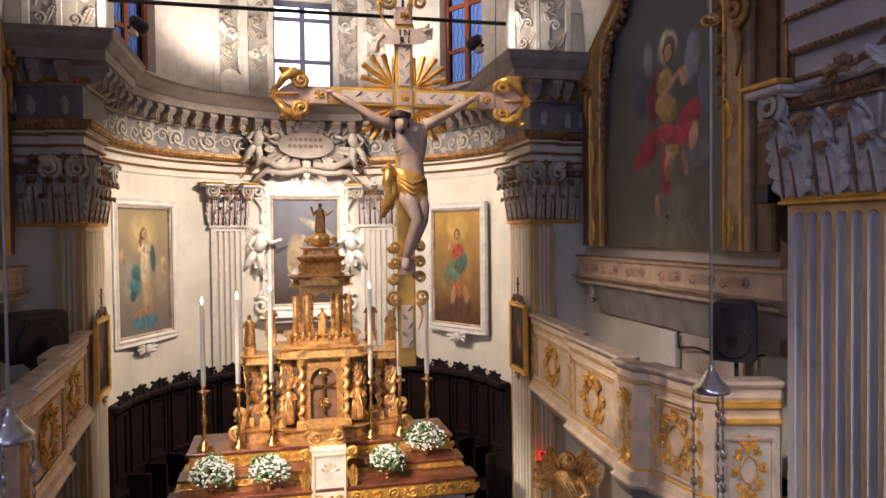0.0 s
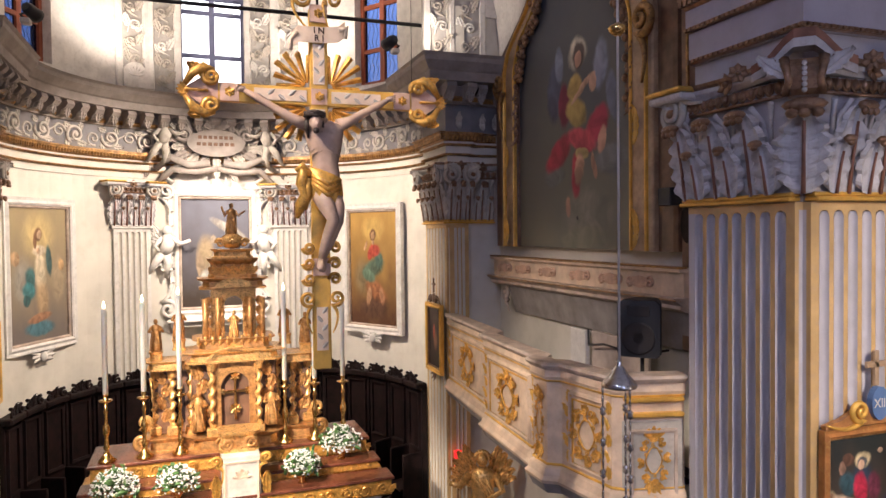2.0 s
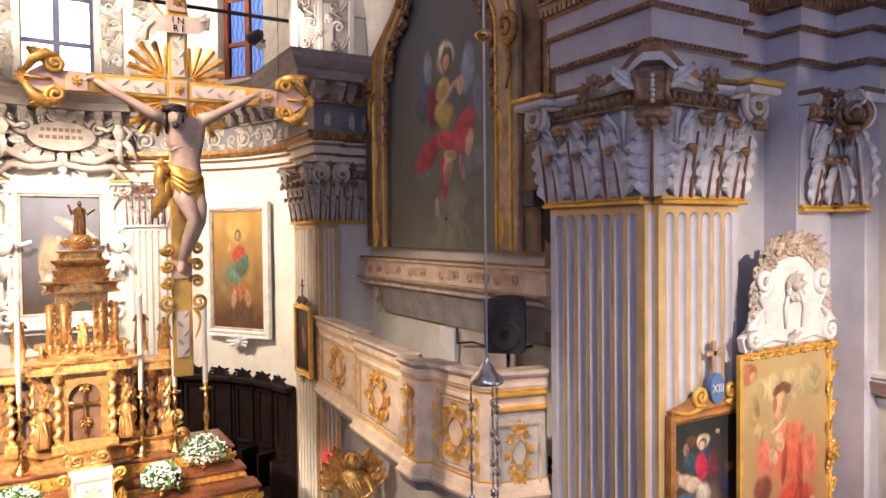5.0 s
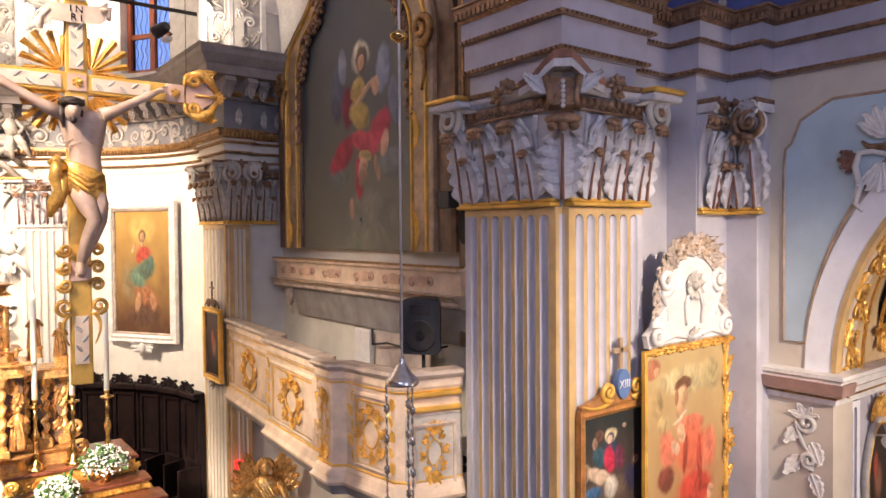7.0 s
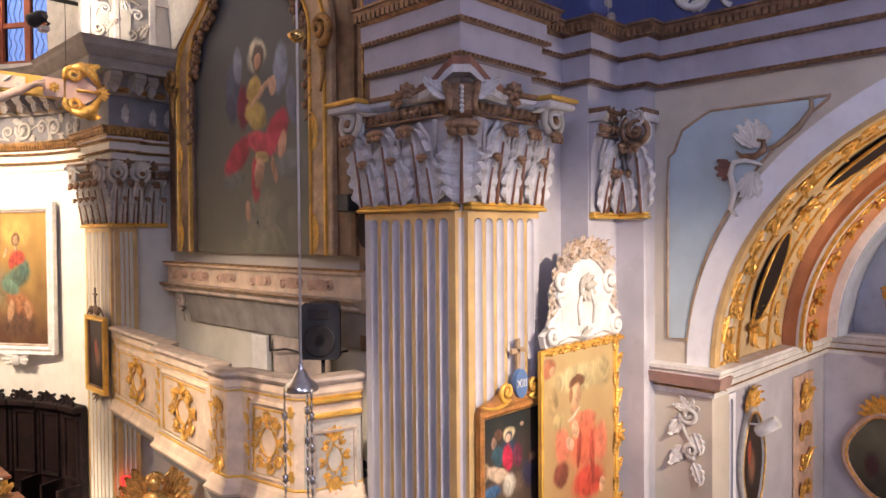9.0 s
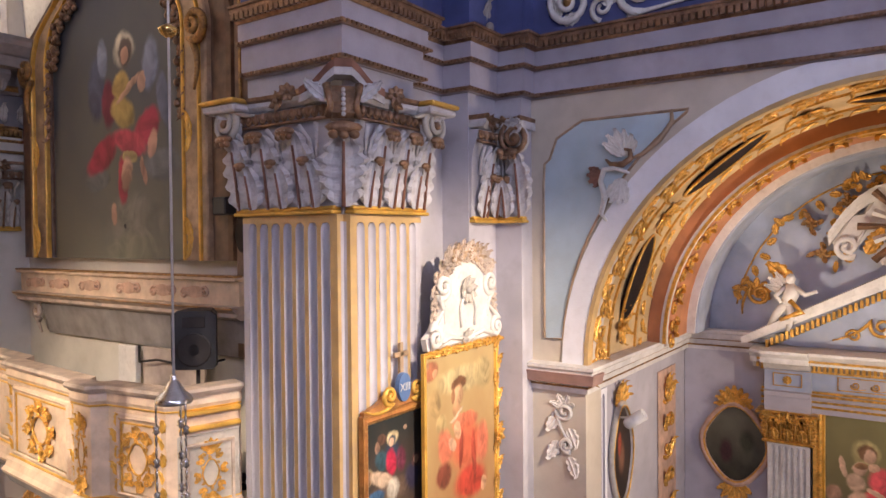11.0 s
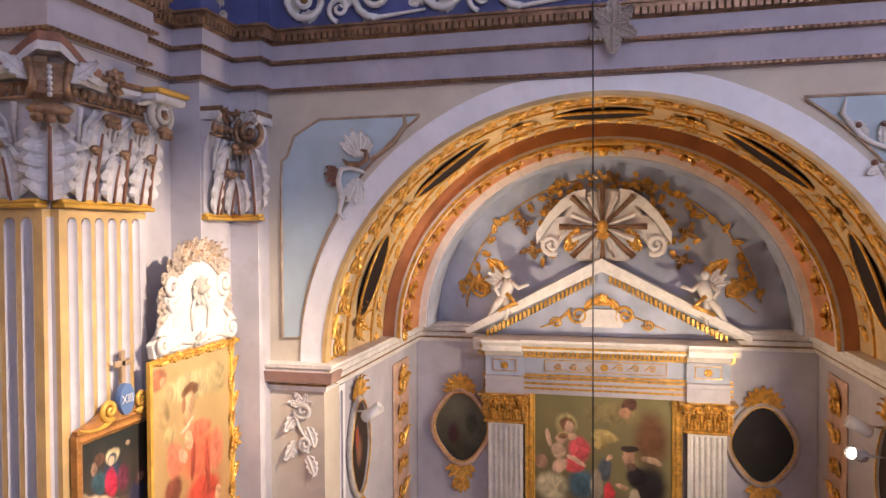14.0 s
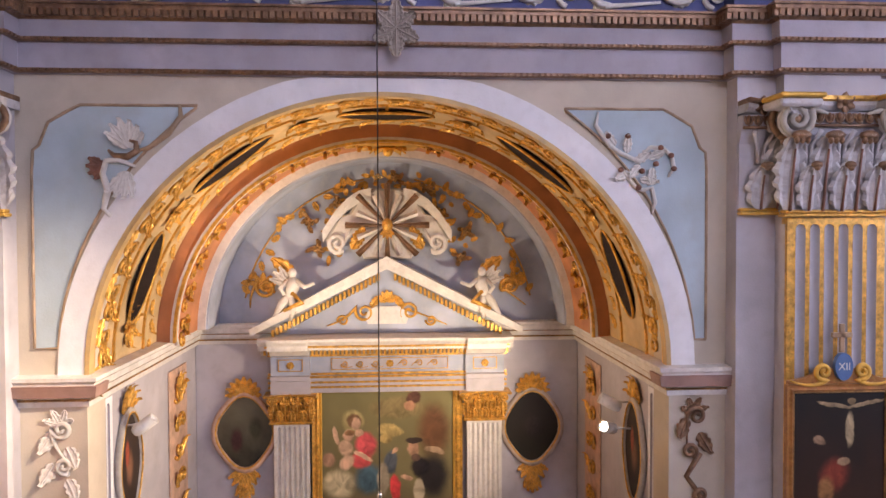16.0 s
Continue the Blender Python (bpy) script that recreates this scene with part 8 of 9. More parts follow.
for k in range(9):
    a = radians(-62 + 15.5 * k)
    u, v = 0.36 * math.sin(a) * 1.1, 0.40 + 0.36 * math.cos(a)
    b.rosette(u, v, 0.04, 0.085, 6)
    b.leaf(u, v, 0.03, 0.1, 0.15, -a + 0.4, 0.4, 3, 0.3)
for s in (1, -1):
    for k in range(3):
        b.rosette(s * (0.44 + 0.01 * k), 0.46 - 0.10 * k, 0.03, 0.07, 6)
b.link("flower_garland", M_RAIL, c)
for k in range(5):
    b = at_mesh(ct)
    u = -0.24 + 0.12 * k
    b.spray(u, 0.66 + 0.05 * math.cos(3 * u), 0.05, 0.17, 5, -u * 1.5, 2.4, 0.4)
    b.link("crest_spray", M_TAN if k % 2 else M_RAIL, c)

# spandrel panels over the chapel arch
for s, ue in ((-1, 2.80), (1, 2.72)):
    R = 2.63
    a1 = math.asin(2.15 / R)
    arc = [(s * R * math.cos(0.085 + (a1 - 0.085) * i / 14), SPR + R * math.sin(0.085 + (a1 - 0.085) * i / 14)) for i in range(15)]
    poly = [(s * ue, arc[0][1])] + arc + [(s * 1.5, 6.02), (s * (ue - 0.38), 6.02), (s * (ue - 0.30), 5.98), (s * (ue - 0.13), 5.88), (s * (ue - 0.06), 5.70), (s * (ue - 0.01), 5.66), (s * ue, 5.5)]
    if s < 0:
        poly = poly[::-1]
    root = at_mesh(CH).prism(poly, 0.002, 0.008).link("spandrel_panel", M_SKYBLUE, label="pale blue painted spandrel panel with gilt border", category="panel", group="spandrel panels")
    b = at_mesh(CH)
    b.tube([(u, v, 0.012) for u, v in poly + poly[:1]], 0.012, 6, False)
    b.link("border", M_TAN, root)
    if s < 0:
        at = CH @ Matrix.Translation((-2.04, 5.59, 0.012))
        b = at_mesh(at)
        b.tube([(0.40, 0.44, 0), (0.41, 0.34, 0.01), (0.31, 0.20, 0.02), (0.16, 0.09, 0.02), (0.06, 0.06, 0.02)], [0.014, 0.022, 0.024, 0.02, 0.012], 8)
        b.link("gilt_stem", M_TAN, root)
        b = at_mesh(at)
        b.tube([(-0.16, 0.07, 0.01), (-0.11, 0.025, 0.03), (0.0, 0.015, 0.04), (0.07, 0.06, 0.04), (0.065, 0.13, 0.03), (0.015, 0.145, 0.03)], [0.01, 0.022, 0.03, 0.028, 0.022, 0.014], 8)
        b.link("gilt_scroll", M_BROWNGILT, root)
        for k in range(6):
            at_mesh(at).leaf(0.0, 0.09, 0.02, 0.09, 0.25 - 0.02 * abs(k - 2), 0.95 - 0.36 * k, 0.4, 3, 0.3).link("feather", M_WHITE, root)
        b = at_mesh(at)
        b.tube([(0.05, -0.06, 0.01), (-0.07, -0.01, 0.03), (-0.17, -0.02, 0.03), (-0.20, -0.12, 0.03), (-0.16, -0.25, 0.03), (-0.20, -0.40, 0.02), (-0.15, -0.46, 0.01)], [0.012, 0.022, 0.026, 0.024, 0.03, 0.02, 0.01], 8)
        b.link("stucco_scroll", M_WHITE, root)
        for k in range(4):
            at_mesh(at).leaf(-0.20, -0.06, 0.01, 0.08, 0.13, 1.0 + 0.55 * k, 0.5, 3, 0.3).link("gilt_leaf", M_STALK, root)
        for k in range(4):
            at_mesh(at).leaf(-0.02, -0.10, 0.01, 0.09, 0.24, math.pi - 0.7 + 0.32 * k, 0.4, 3, 0.25).link("feather", M_WHITE, root)
    else:
        at = CH @ Matrix.Translation((2.09, 5.63, 0.012))
        for pts in ([(-0.31, 0.36), (-0.33, 0.25), (-0.21, 0.08), (-0.12, 0.02), (0.04, -0.05), (0.11, 0.01), (0.07, 0.04)], [(0.05, 0.0), (0.14, 0.07), (0.25, 0.06), (0.32, 0.0), (0.34, -0.10), (0.29, -0.18)], [(-0.12, -0.10), (0.0, -0.26), (0.08, -0.29), (0.15, -0.27), (0.18, -0.39), (0.15, -0.49)]):
            b = at_mesh(at)
            b.tube([(u, v, 0.015) for u, v in pts], [0.010] + [0.019] * (len(pts) - 2) + [0.010], 7)
            b.link("stucco_scroll", M_WHITE, root)
        for u, v in ((-0.23, 0.16), (-0.06, 0.16), (0.22, 0.065), (0.31, 0.0), (0.335, -0.11), (0.06, -0.13), (0.18, -0.07), (-0.12, -0.12), (0.03, -0.27)):
            at_mesh(at).ball((u, v, 0.03), (0.027, 0.025, 0.022), 8, 5).link("gilt_boss", M_STALK, root)
        for u, v, a in ((-0.06, 0.02, 0.0), (0.0, -0.06, -1.0), (0.05, -0.08, 2.4), (0.16, -0.10, 3.0), (0.12, -0.02, -1.2), (-0.04, -0.14, 2.0), (0.05, -0.20, -1.7), (-0.16, 0.08, 0.7)):
            at_mesh(at).leaf(u, v, 0.008, 0.08, 0.16, a, 0.4, 3, 0.3).link("stucco_leaf", M_WHITE, root)
    # carved trophy below the impost
    b = at_mesh(CH @ Matrix.Translation((s * 2.62, 3.0, 0.003)))
    b.scroll(0.02, 0.42, 0, 0.08, 1.5, 0, s, 0.022, tail=(-0.06 * s, 0.15))
    b.scroll(-0.04 * s, 0.12, 0, 0.07, 1.5, 2, -s, 0.022)
    if s > 0:
        b.tube([(0.06, 0.1, 0), (-0.06, -0.1, 0), (0.07, -0.28, 0), (0.0, -0.5, 0)], [0.03, 0.025, 0.03, 0.015], 6)
        b.scroll(0.06, -0.26, 0, 0.07, 1.5, 2, s, 0.022)
    for k in range(4 if s < 0 else 2):
        b.leaf(0.05 * (1 if k % 2 else -1), 0.40 - 0.13 * k, 0, 0.12, 0.2, math.pi + 0.5 * (1 if k % 2 else -1), 0.4, 3, 0.3)
    b.spray(0, 0.45, 0, 0.16, 4, 0, 2.4, 0.4)
    b.link("stucco_trophy", M_WHITE if s < 0 else M_BROWNGILT, label="carved stucco scroll drop below the impost", category="ornament", group="impost drops")

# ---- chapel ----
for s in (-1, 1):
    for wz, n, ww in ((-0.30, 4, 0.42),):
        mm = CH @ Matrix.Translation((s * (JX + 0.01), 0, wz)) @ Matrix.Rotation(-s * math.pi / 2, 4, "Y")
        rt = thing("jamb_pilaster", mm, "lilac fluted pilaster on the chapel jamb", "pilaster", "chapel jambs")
        # flutes coloured darker so the grooves read as shaded
        fluted(rt, mm, ww, 0, 3.52, n, M_SHADEGREY, M_LIMEWHITE)
    # oval picture on the side wall
    mm = CH @ Matrix.Translation((s * (JX + 0.015), 2.85, -0.86)) @ Matrix.Rotation(-s * math.pi / 2, 4, "Y")
    rt = thing("oval_picture", mm, "dark oval painting in a gilt scrolled frame on the chapel side", "painting", "chapel ovals")
    oval = [(0.26 * math.cos(2 * math.pi * i / 28) * (1 + 0.05 * math.cos(8 * math.pi * i / 28)), 0.48 * math.sin(2 * math.pi * i / 28)) for i in range(28)]
    b = at_mesh(mm)
    b.panel_uv(oval, 0.02, (-0.26, 0.26, -0.48, 0.48))
    b.link("canvas", A_SMALL, rt)
    b = at_mesh(mm)
    b.tube([(u * 1.04, v * 1.03, 0.02) for u, v in oval + oval[:2]], 0.03, 8)
    b.link("frame", M_STUCCO, rt)
    b = at_mesh(mm)
    b.spray(0, 0.50, 0.0, 0.26, 7, 0, 2.6)
    b.spray(0, -0.50, 0.0, 0.28, 6, math.pi, 1.8)
    b.tube([(u * 0.99, v * 0.99, 0.045) for u, v in oval + oval[:2]], 0.01, 6)
    b.link("gilt_leaves", M_GOLD, rt)
    # terracotta strip with gilt foliage
    mm = CH @ Matrix.Translation((s * (JX + 0.015), 0, -2.35)) @ Matrix.Rotation(-s * math.pi / 2, 4, "Y")
    rt = at_mesh(mm).box(-0.32, 0.32, 0.3, 3.46, 0.0, 0.015, 0.004).link("ornament_strip", M_PINK, label="rose painted strip with gilt foliage", category="panel", group="chapel strips")
    b = at_mesh(mm)
    for k in range(9):
        q = 1 if k % 2 else -1
        b.scroll(q * 0.08, 0.6 + 0.32 * k, 0.015, 0.1, 1.5, 0.5, q, 0.02)
        b.leaf(-q * 0.05, 0.5 + 0.32 * k, 0.015, 0.14, 0.26, q * 0.5, 0.4, 3, 0.25)
    b.spray(0, 3.2, 0.015, 0.24, 5, 0, 2.2)
    b.link("gilt_foliage", M_GOLD, rt)
    # ovals beside the altar
    mm = CH @ Matrix.Translation((s * 1.82, 2.49, -3.098))
    rt = thing("oval_picture", mm, "dark oval painting, gilt frame with leaf crest, beside the altar", "painting", "chapel ovals")
    oval = [(0.34 * math.cos(2 * math.pi * i / 32) * (1 + 0.05 * math.cos(8 * math.pi * i / 32)), 0.44 * math.sin(2 * math.pi * i / 32) * (1 + 0.04 * math.cos(8 * math.pi * i / 32))) for i in range(32)]
    b = at_mesh(mm)
    b.panel_uv(oval, 0.03, (-0.34, 0.34, -0.44, 0.44))
    b.link("canvas", canvas("canvas_oval", (0.03, 0.028, 0.02), (0.16, 0.15, 0.10) if s < 0 else (0.02, 0.016, 0.016), [(0.35, 0.38, 0.13, 0.2, 0, (0.07, 0.03, 0.03)), (0.7, 0.55, 0.15, 0.2, 0, (0.05, 0.05, 0.03))] if s < 0 else [(0.5, 0.5, 0.2, 0.2, 0, (0.04, 0.03, 0.03))]), rt)
    b = at_mesh(mm)
    b.tube([(u * 1.06, v * 1.05, 0.03) for u, v in oval + oval[:2]], 0.04, 8)
    b.link("frame", M_PINK if s < 0 else M_RAIL, rt)
    b = at_mesh(mm)
    b.tube([(u * 1.0, v * 1.0, 0.055) for u, v in oval + oval[:2]], 0.012, 6)
    b.spray(0, 0.46, 0.03, 0.28, 9, 0, 3.0, 0.3)
    b.spray(0, 0.46, 0.05, 0.18, 6, 0, 2.6, 0.4)
    b.spray(0, -0.48, 0.03, 0.26, 6, math.pi, 2.4, 0.35)
    b.spray(0, -0.62, 0.03, 0.24, 5, math.pi, 1.2, 0.4)
    b.link("gilt_leaves", M_GOLD, rt)

# altar surround: fluted pilasters, entablature, pediment, painting
al = thing("chapel_altar", CH @ Matrix.Translation((0, 0, -3.0)), "white and gilt pedimented altar surround in the side chapel", "altar")
for u in (-1.22, 1.19):
    mm = CH @ Matrix.Translation((u, 0, -2.96))
    pl = thing("pilaster", mm, "white fluted pilaster with gilt capital framing the chapel altar", "pilaster", "chapel altar pilasters")
    fluted(pl, mm, 0.44, 0.9, 2.58, 6, M_WHITE, M_WHITE, 0.03, 0.03)
    capital(pl, mm, 0.44, 2.66, 0.34, M_GOLD, M_GOLD, M_GOLD, 3, (1, 1))
b = at_mesh(CH)
prof = [(-3.1, 3.0), (-2.93, 3.0), (-2.93, 3.16), (-2.90, 3.17), (-2.90, 3.22), (-2.95, 3.23), (-2.95, 3.46), (-2.9, 3.48), (-2.84, 3.56), (-2.70, 3.57), (-2.70, 3.63), (-2.64, 3.68), (-2.64, 3.71), (-3.1, 3.73)]
cut = ((0, 6, "architrave", M_GREY, 1.43), (5, 8, "frieze", M_LUNETTE, 1.43), (7, 14, "cornice", M_WHITE, 1.55))
for i0, i1, nm, mat, hw in cut:
    b = at_mesh(CH)
    pr = prof[i0:i1]
    pr = [(-3.1, pr[0][1])] + pr + [(-3.1, pr[-1][1])]
    b.loft([[(-0.03 - hw, v, w) for w, v in pr], [(-0.03 + hw, v, w) for w, v in pr]])
    for u in (-1.22, 1.19):
        p2 = [(w + (0.06 if w > -3.05 else 0), v) for w, v in pr]
        b.loft([[(u - 0.24, v + 0.0005, w) for w, v in p2], [(u + 0.24, v + 0.0005, w) for w, v in p2]])
    b.link(nm, mat, al)
b = at_mesh(CH)
b.box(-1.5, 1.47, 3.462, 3.484, -2.95, -2.878)
for k in range(58):
    u = -1.54 + k * 0.0525
    b.box(u, u + 0.03, 3.49, 3.545, -2.9, -2.845)
b.link("dentil_band", M_GOLD, al, kind="stuff")
b = at_mesh(CH)
for v, w in ((3.06, -2.925), (3.12, -2.925), (3.195, -2.885), (3.225, -2.93), (3.60, -2.69)):
    b.box(-1.5, 1.47, v, v + 0.024, w - 0.03, w + 0.008)
for u, hw in ((0, 0.72), (-1.22, 0.14), (1.19, 0.14)):
    b.at = CH @ Matrix.Translation((u, 3.29, -2.945 if u == 0 else -2.885))
    rect_ring(b, hw * 2, 0.13, [(0, 0), (0, 0.008), (0.01, 0.008), (0.01, 0)])
    for k in range(3 if u == 0 else 1):
        for s in (1, -1):
            if u == 0:
                b.scroll(s * (0.18 + 0.19 * k), 0.065, 0, 0.045, 1.5, 0, s, 0.009, tail=(s * (0.08 + 0.19 * k), 0.03))
    b.rosette(0, 0.065, 0.0, 0.055, 8)
b.link("gilt_ornament", M_GOLD, al)
at_mesh(CH).box(-0.71, 0.71, 3.30, 3.41, -2.96, -2.946).link("frieze_panel", M_GREY, al)
b = at_mesh(CH)
apex = (-0.03, 4.62)
for s, ue in ((-1, -1.68), (1, 1.64)):
    d = Vector((apex[0] - ue, apex[1] - 3.75)).normalized()
    nrm = Vector((-d.y, d.x)) if d.x * s < 0 and s > 0 else Vector((-d.y, d.x))
    if nrm.y < 0:
        nrm = -nrm
    for t0, t1, w in ((0.0, 0.07, -2.72), (-0.07, 0.0, -2.78), (-0.19, -0.07, -2.88)):
        a0, a1 = Vector((ue, 3.75)) + nrm * t0, Vector((ue, 3.75)) + nrm * t1
        c0, c1 = Vector((apex[0], apex[1] + t0 / nrm.y)), Vector((apex[0], apex[1] + t1 / nrm.y))
        a0, a1 = Vector((ue, 3.75 + t0 / nrm.y)), Vector((ue, 3.75 + t1 / nrm.y))
        a0.y, a1.y = max(a0.y, 3.735), max(a1.y, 3.735)
        at_mesh(CH).prism([tuple(a0), tuple(c0), tuple(c1), tuple(a1)], -3.1, w).link("raking_moulding", M_LUNETTE if t0 < -0.1 else M_WHITE, al)
b = at_mesh(CH)
b.prism([(-1.35, 3.735), (1.32, 3.735), (-0.03, 4.46)], -3.1, -2.97)
b.link("tympanum", M_LUNETTE, al)
b = at_mesh(CH)
for s, ue in ((-1, -1.68), (1, 1.64)):
    L = Vector((apex[0] - ue, apex[1] - 3.75))
    for k in range(26):
        q = Vector((ue, 3.75)) + L * ((k + 5) / 32)
        b.box(q.x - 0.016, q.x + 0.016, q.y - 0.17, q.y - 0.085, -2.88, -2.83)
b.link("raking_dentil_band", M_GOLD, al, kind="stuff")
b = at_mesh(CH @ Matrix.Translation((-0.03, 3.95, -2.968)))
for s in (1, -1):
    b.scroll(s * 0.28, 0.05, 0, 0.12, 1.6, 0, s, 0.022, tail=(s * 0.75, -0.12))
    b.scroll(s * 0.55, -0.06, 0, 0.07, 1.5, 0, -s, 0.016)
    b.leaf(s * 0.2, 0.1, 0, 0.1, 0.2, s * 0.6, 0.4, 3, 0.3)
b.spray(0, 0.18, 0.02, 0.16, 7, 0, 2.8)
b.link("tympanum_scroll", M_GOLD, al)
b = at_mesh(CH @ Matrix.Translation((-0.03, 3.95, -2.965)))
b.prism([(-0.24, -0.1), (0.24, -0.1), (0.28, 0.02), (0.15, 0.12), (-0.15, 0.12), (-0.28, 0.02)], 0, 0.03)
b.link("monogram_shield", M_WHITE, al)
at_mesh(CH).box(-1.5, 1.5, 0, 0.9, -3.1, -2.7, 0.02).link("altar_table", M_MARBLE, al)
CHAP_GROUND = [(0.858, 0.754, 0.159, 0.217, 0, (0.15, 0.065, 0.03)), (0.572, 0.897, 0.214, 0.0784, 0, (0.3, 0.23, 0.1)), (0.703, 0.957, 0.0621, 0.0392, 0, (0.12, 0.05, 0.035)), (0.672, 0.907, 0.0478, 0.0334, 0, (0.5, 0.26, 0.15)),
    (0.523, 0.756, 0.1, 0.0432, -8, (0.58, 0.43, 0.16)), (0.487, 0.702, 0.0571, 0.0314, 0, (0.46, 0.33, 0.12)), (0.129, 0.425, 0.147, 0.102, 0, (0.56, 0.48, 0.29)), (0.0474, 0.573, 0.0519, 0.0469, 0, (0.42, 0.24, 0.15)),
    (0.354, 0.449, 0.119, 0.108, 0, (0.06, 0.12, 0.15)), (0.522, 0.554, 0.0572, 0.0787, 0, (0.09, 0.11, 0.13))]
CHAP_BODY = [(0.332, 0.675, 0.0902, 0.0823, 0, (0.68, 0.1, 0.11)), (0.296, 0.574, 0.0759, 0.0628, 0, (0.64, 0.09, 0.09)), (0.234, 0.814, 0.0899, 0.0743, 0, (0.56, 0.46, 0.2)), (0.243, 0.816, 0.0615, 0.0489, 0, (0.2, 0.1, 0.05)),
    (0.257, 0.798, 0.0379, 0.043, 0, (0.66, 0.42, 0.27)), (0.285, 0.741, 0.0379, 0.0235, 0, (0.6, 0.38, 0.24)), (0.176, 0.649, 0.0638, 0.0548, 0, (0.68, 0.45, 0.29)), (0.103, 0.729, 0.0212, 0.0664, 15, (0.64, 0.42, 0.27)),
    (0.202, 0.731, 0.0449, 0.0391, 0, (0.64, 0.4, 0.26)), (0.21, 0.746, 0.0402, 0.0196, 0, (0.34, 0.18, 0.08))]
CHAP_TOP = [(0.189, 0.561, 0.071, 0.047, 30, (0.66, 0.43, 0.28)), (0.308, 0.598, 0.0759, 0.0176, -25, (0.64, 0.42, 0.27)), (0.556, 0.386, 0.043, 0.0986, 8, (0.6, 0.05, 0.055)), (0.461, 0.447, 0.0524, 0.114, 0, (0.34, 0.28, 0.19)),
    (0.847, 0.458, 0.144, 0.174, 0, (0.014, 0.012, 0.015)), (0.749, 0.52, 0.0816, 0.071, 0, (0.016, 0.013, 0.016)), (0.857, 0.62, 0.0769, 0.0217, -12, (0.34, 0.23, 0.14)), (0.694, 0.635, 0.0479, 0.0551, 0, (0.46, 0.26, 0.16)),
    (0.704, 0.688, 0.067, 0.0217, 0, (0.045, 0.03, 0.026)), (0.713, 0.579, 0.0383, 0.0276, 0, (0.12, 0.07, 0.05))]
CHAP_LAST = [(0.64, 0.453, 0.0479, 0.0197, -10, (0.56, 0.34, 0.21)), (0.736, 0.378, 0.048, 0.0751, 0, (0.46, 0.38, 0.25)), (0.558, 0.622, 0.0334, 0.0157, 30, (0.5, 0.3, 0.18))]
A_CHAP = canvas("canvas_chapel_altar", (0.10, 0.07, 0.04), (0.24, 0.21, 0.09), CHAP_GROUND + CHAP_BODY + CHAP_TOP + CHAP_LAST)
picture(CH @ Matrix.Translation((-0.03, 0.98, -3.0)), 1.64, 2.01, A_CHAP, "large warm altar painting of a red-robed group in a gilt frame", (M_GOLD, M_OCHRE), 0.12, 0.07)
# glory and broken pediment over it, with two putti
gl = thing("glory", CH @ Matrix.Translation((0.0, 5.1, -3.05)), "gilt sunburst on a white scrolled crest above the pediment", "ornament")
b = at_mesh(CH @ Matrix.Translation((-0.02, 5.08, -3.14)))
prof = [(-0.78, -0.18), (-0.62, -0.32), (-0.45, -0.1), (-0.3, -0.42), (0.3, -0.42), (0.45, -0.1), (0.62, -0.32), (0.78, -0.18), (0.60, 0.12), (0.48, 0.14), (0.34, 0.36), (0.15, 0.46), (-0.15, 0.46), (-0.34, 0.36), (-0.48, 0.14), (-0.60, 0.12)]
b.loft([[(u, v, 0.0) for u, v in prof], [(u, v, 0.10) for u, v in prof], [(u * 0.94, v * 0.94, 0.15) for u, v in prof]])
b.link("crest_plate", M_WHITE, gl)
for s in (1, -1):
    at = CH @ Matrix.Translation((-0.02, 5.08, -3.0))
    for e0, e1, w in ((0.0, 0.09, 0.10), (0.09, 0.15, 0.06)):
        b = at_mesh(at)
        b.loft([[(s * (0.20 + 0.60 * t), 0.46 - e - 0.52 * t * t, q) for e, q in ((e0, -0.1), (e0, w), (e1, w - 0.02), (e1, -0.1))] for t in (0.0, 0.25, 0.5, 0.75, 1.0)])
        b.link("crest_moulding", M_WHITE, gl)
    b = at_mesh(at)
    b.scroll(s * 0.62, -0.22, 0.0, 0.13, 1.6, math.pi / 2, -s, 0.035, tail=(s * 0.40, 0.05))
    b.link("crest_volute", M_WHITE, gl)
    at_mesh(at).leaf(s * 0.44, -0.30, 0.02, 0.16, 0.34, s * 0.5, 0.4, 5, 0.3).link("crest_leaf", M_GOLD, gl)
for k in range(16):
    b = at_mesh(CH @ Matrix.Translation((-0.02, 5.08, -3.0)))
    a = 2 * math.pi * k / 16
    L = 0.40 if k % 2 else 0.52
    cu, cv = math.cos(a), math.sin(a)
    b.loft([[(0.05 * cu - cv * 0.015, 0.05 * cv + cu * 0.015, 0.06), (0.05 * cu + cv * 0.015, 0.05 * cv - cu * 0.015, 0.06), (0.05 * cu, 0.05 * cv, 0.10)],
            [(L * cu - cv * 0.04, L * cv + cu * 0.04, 0.10), (L * cu + cv * 0.04, L * cv - cu * 0.04, 0.10), (L * cu, L * cv, 0.15)]])
    b.link("ray", M_WHITE if k % 2 else M_BROWNGILT, gl)
b = at_mesh(CH @ Matrix.Translation((-0.02, 5.08, -2.9)))
b.ball((0, 0, 0), (0.07, 0.09, 0.06), 10, 6)
b.spray(0, -0.06, 0.02, 0.13, 5, math.pi, 2.0)
b.link("dove", M_GOLD, gl)
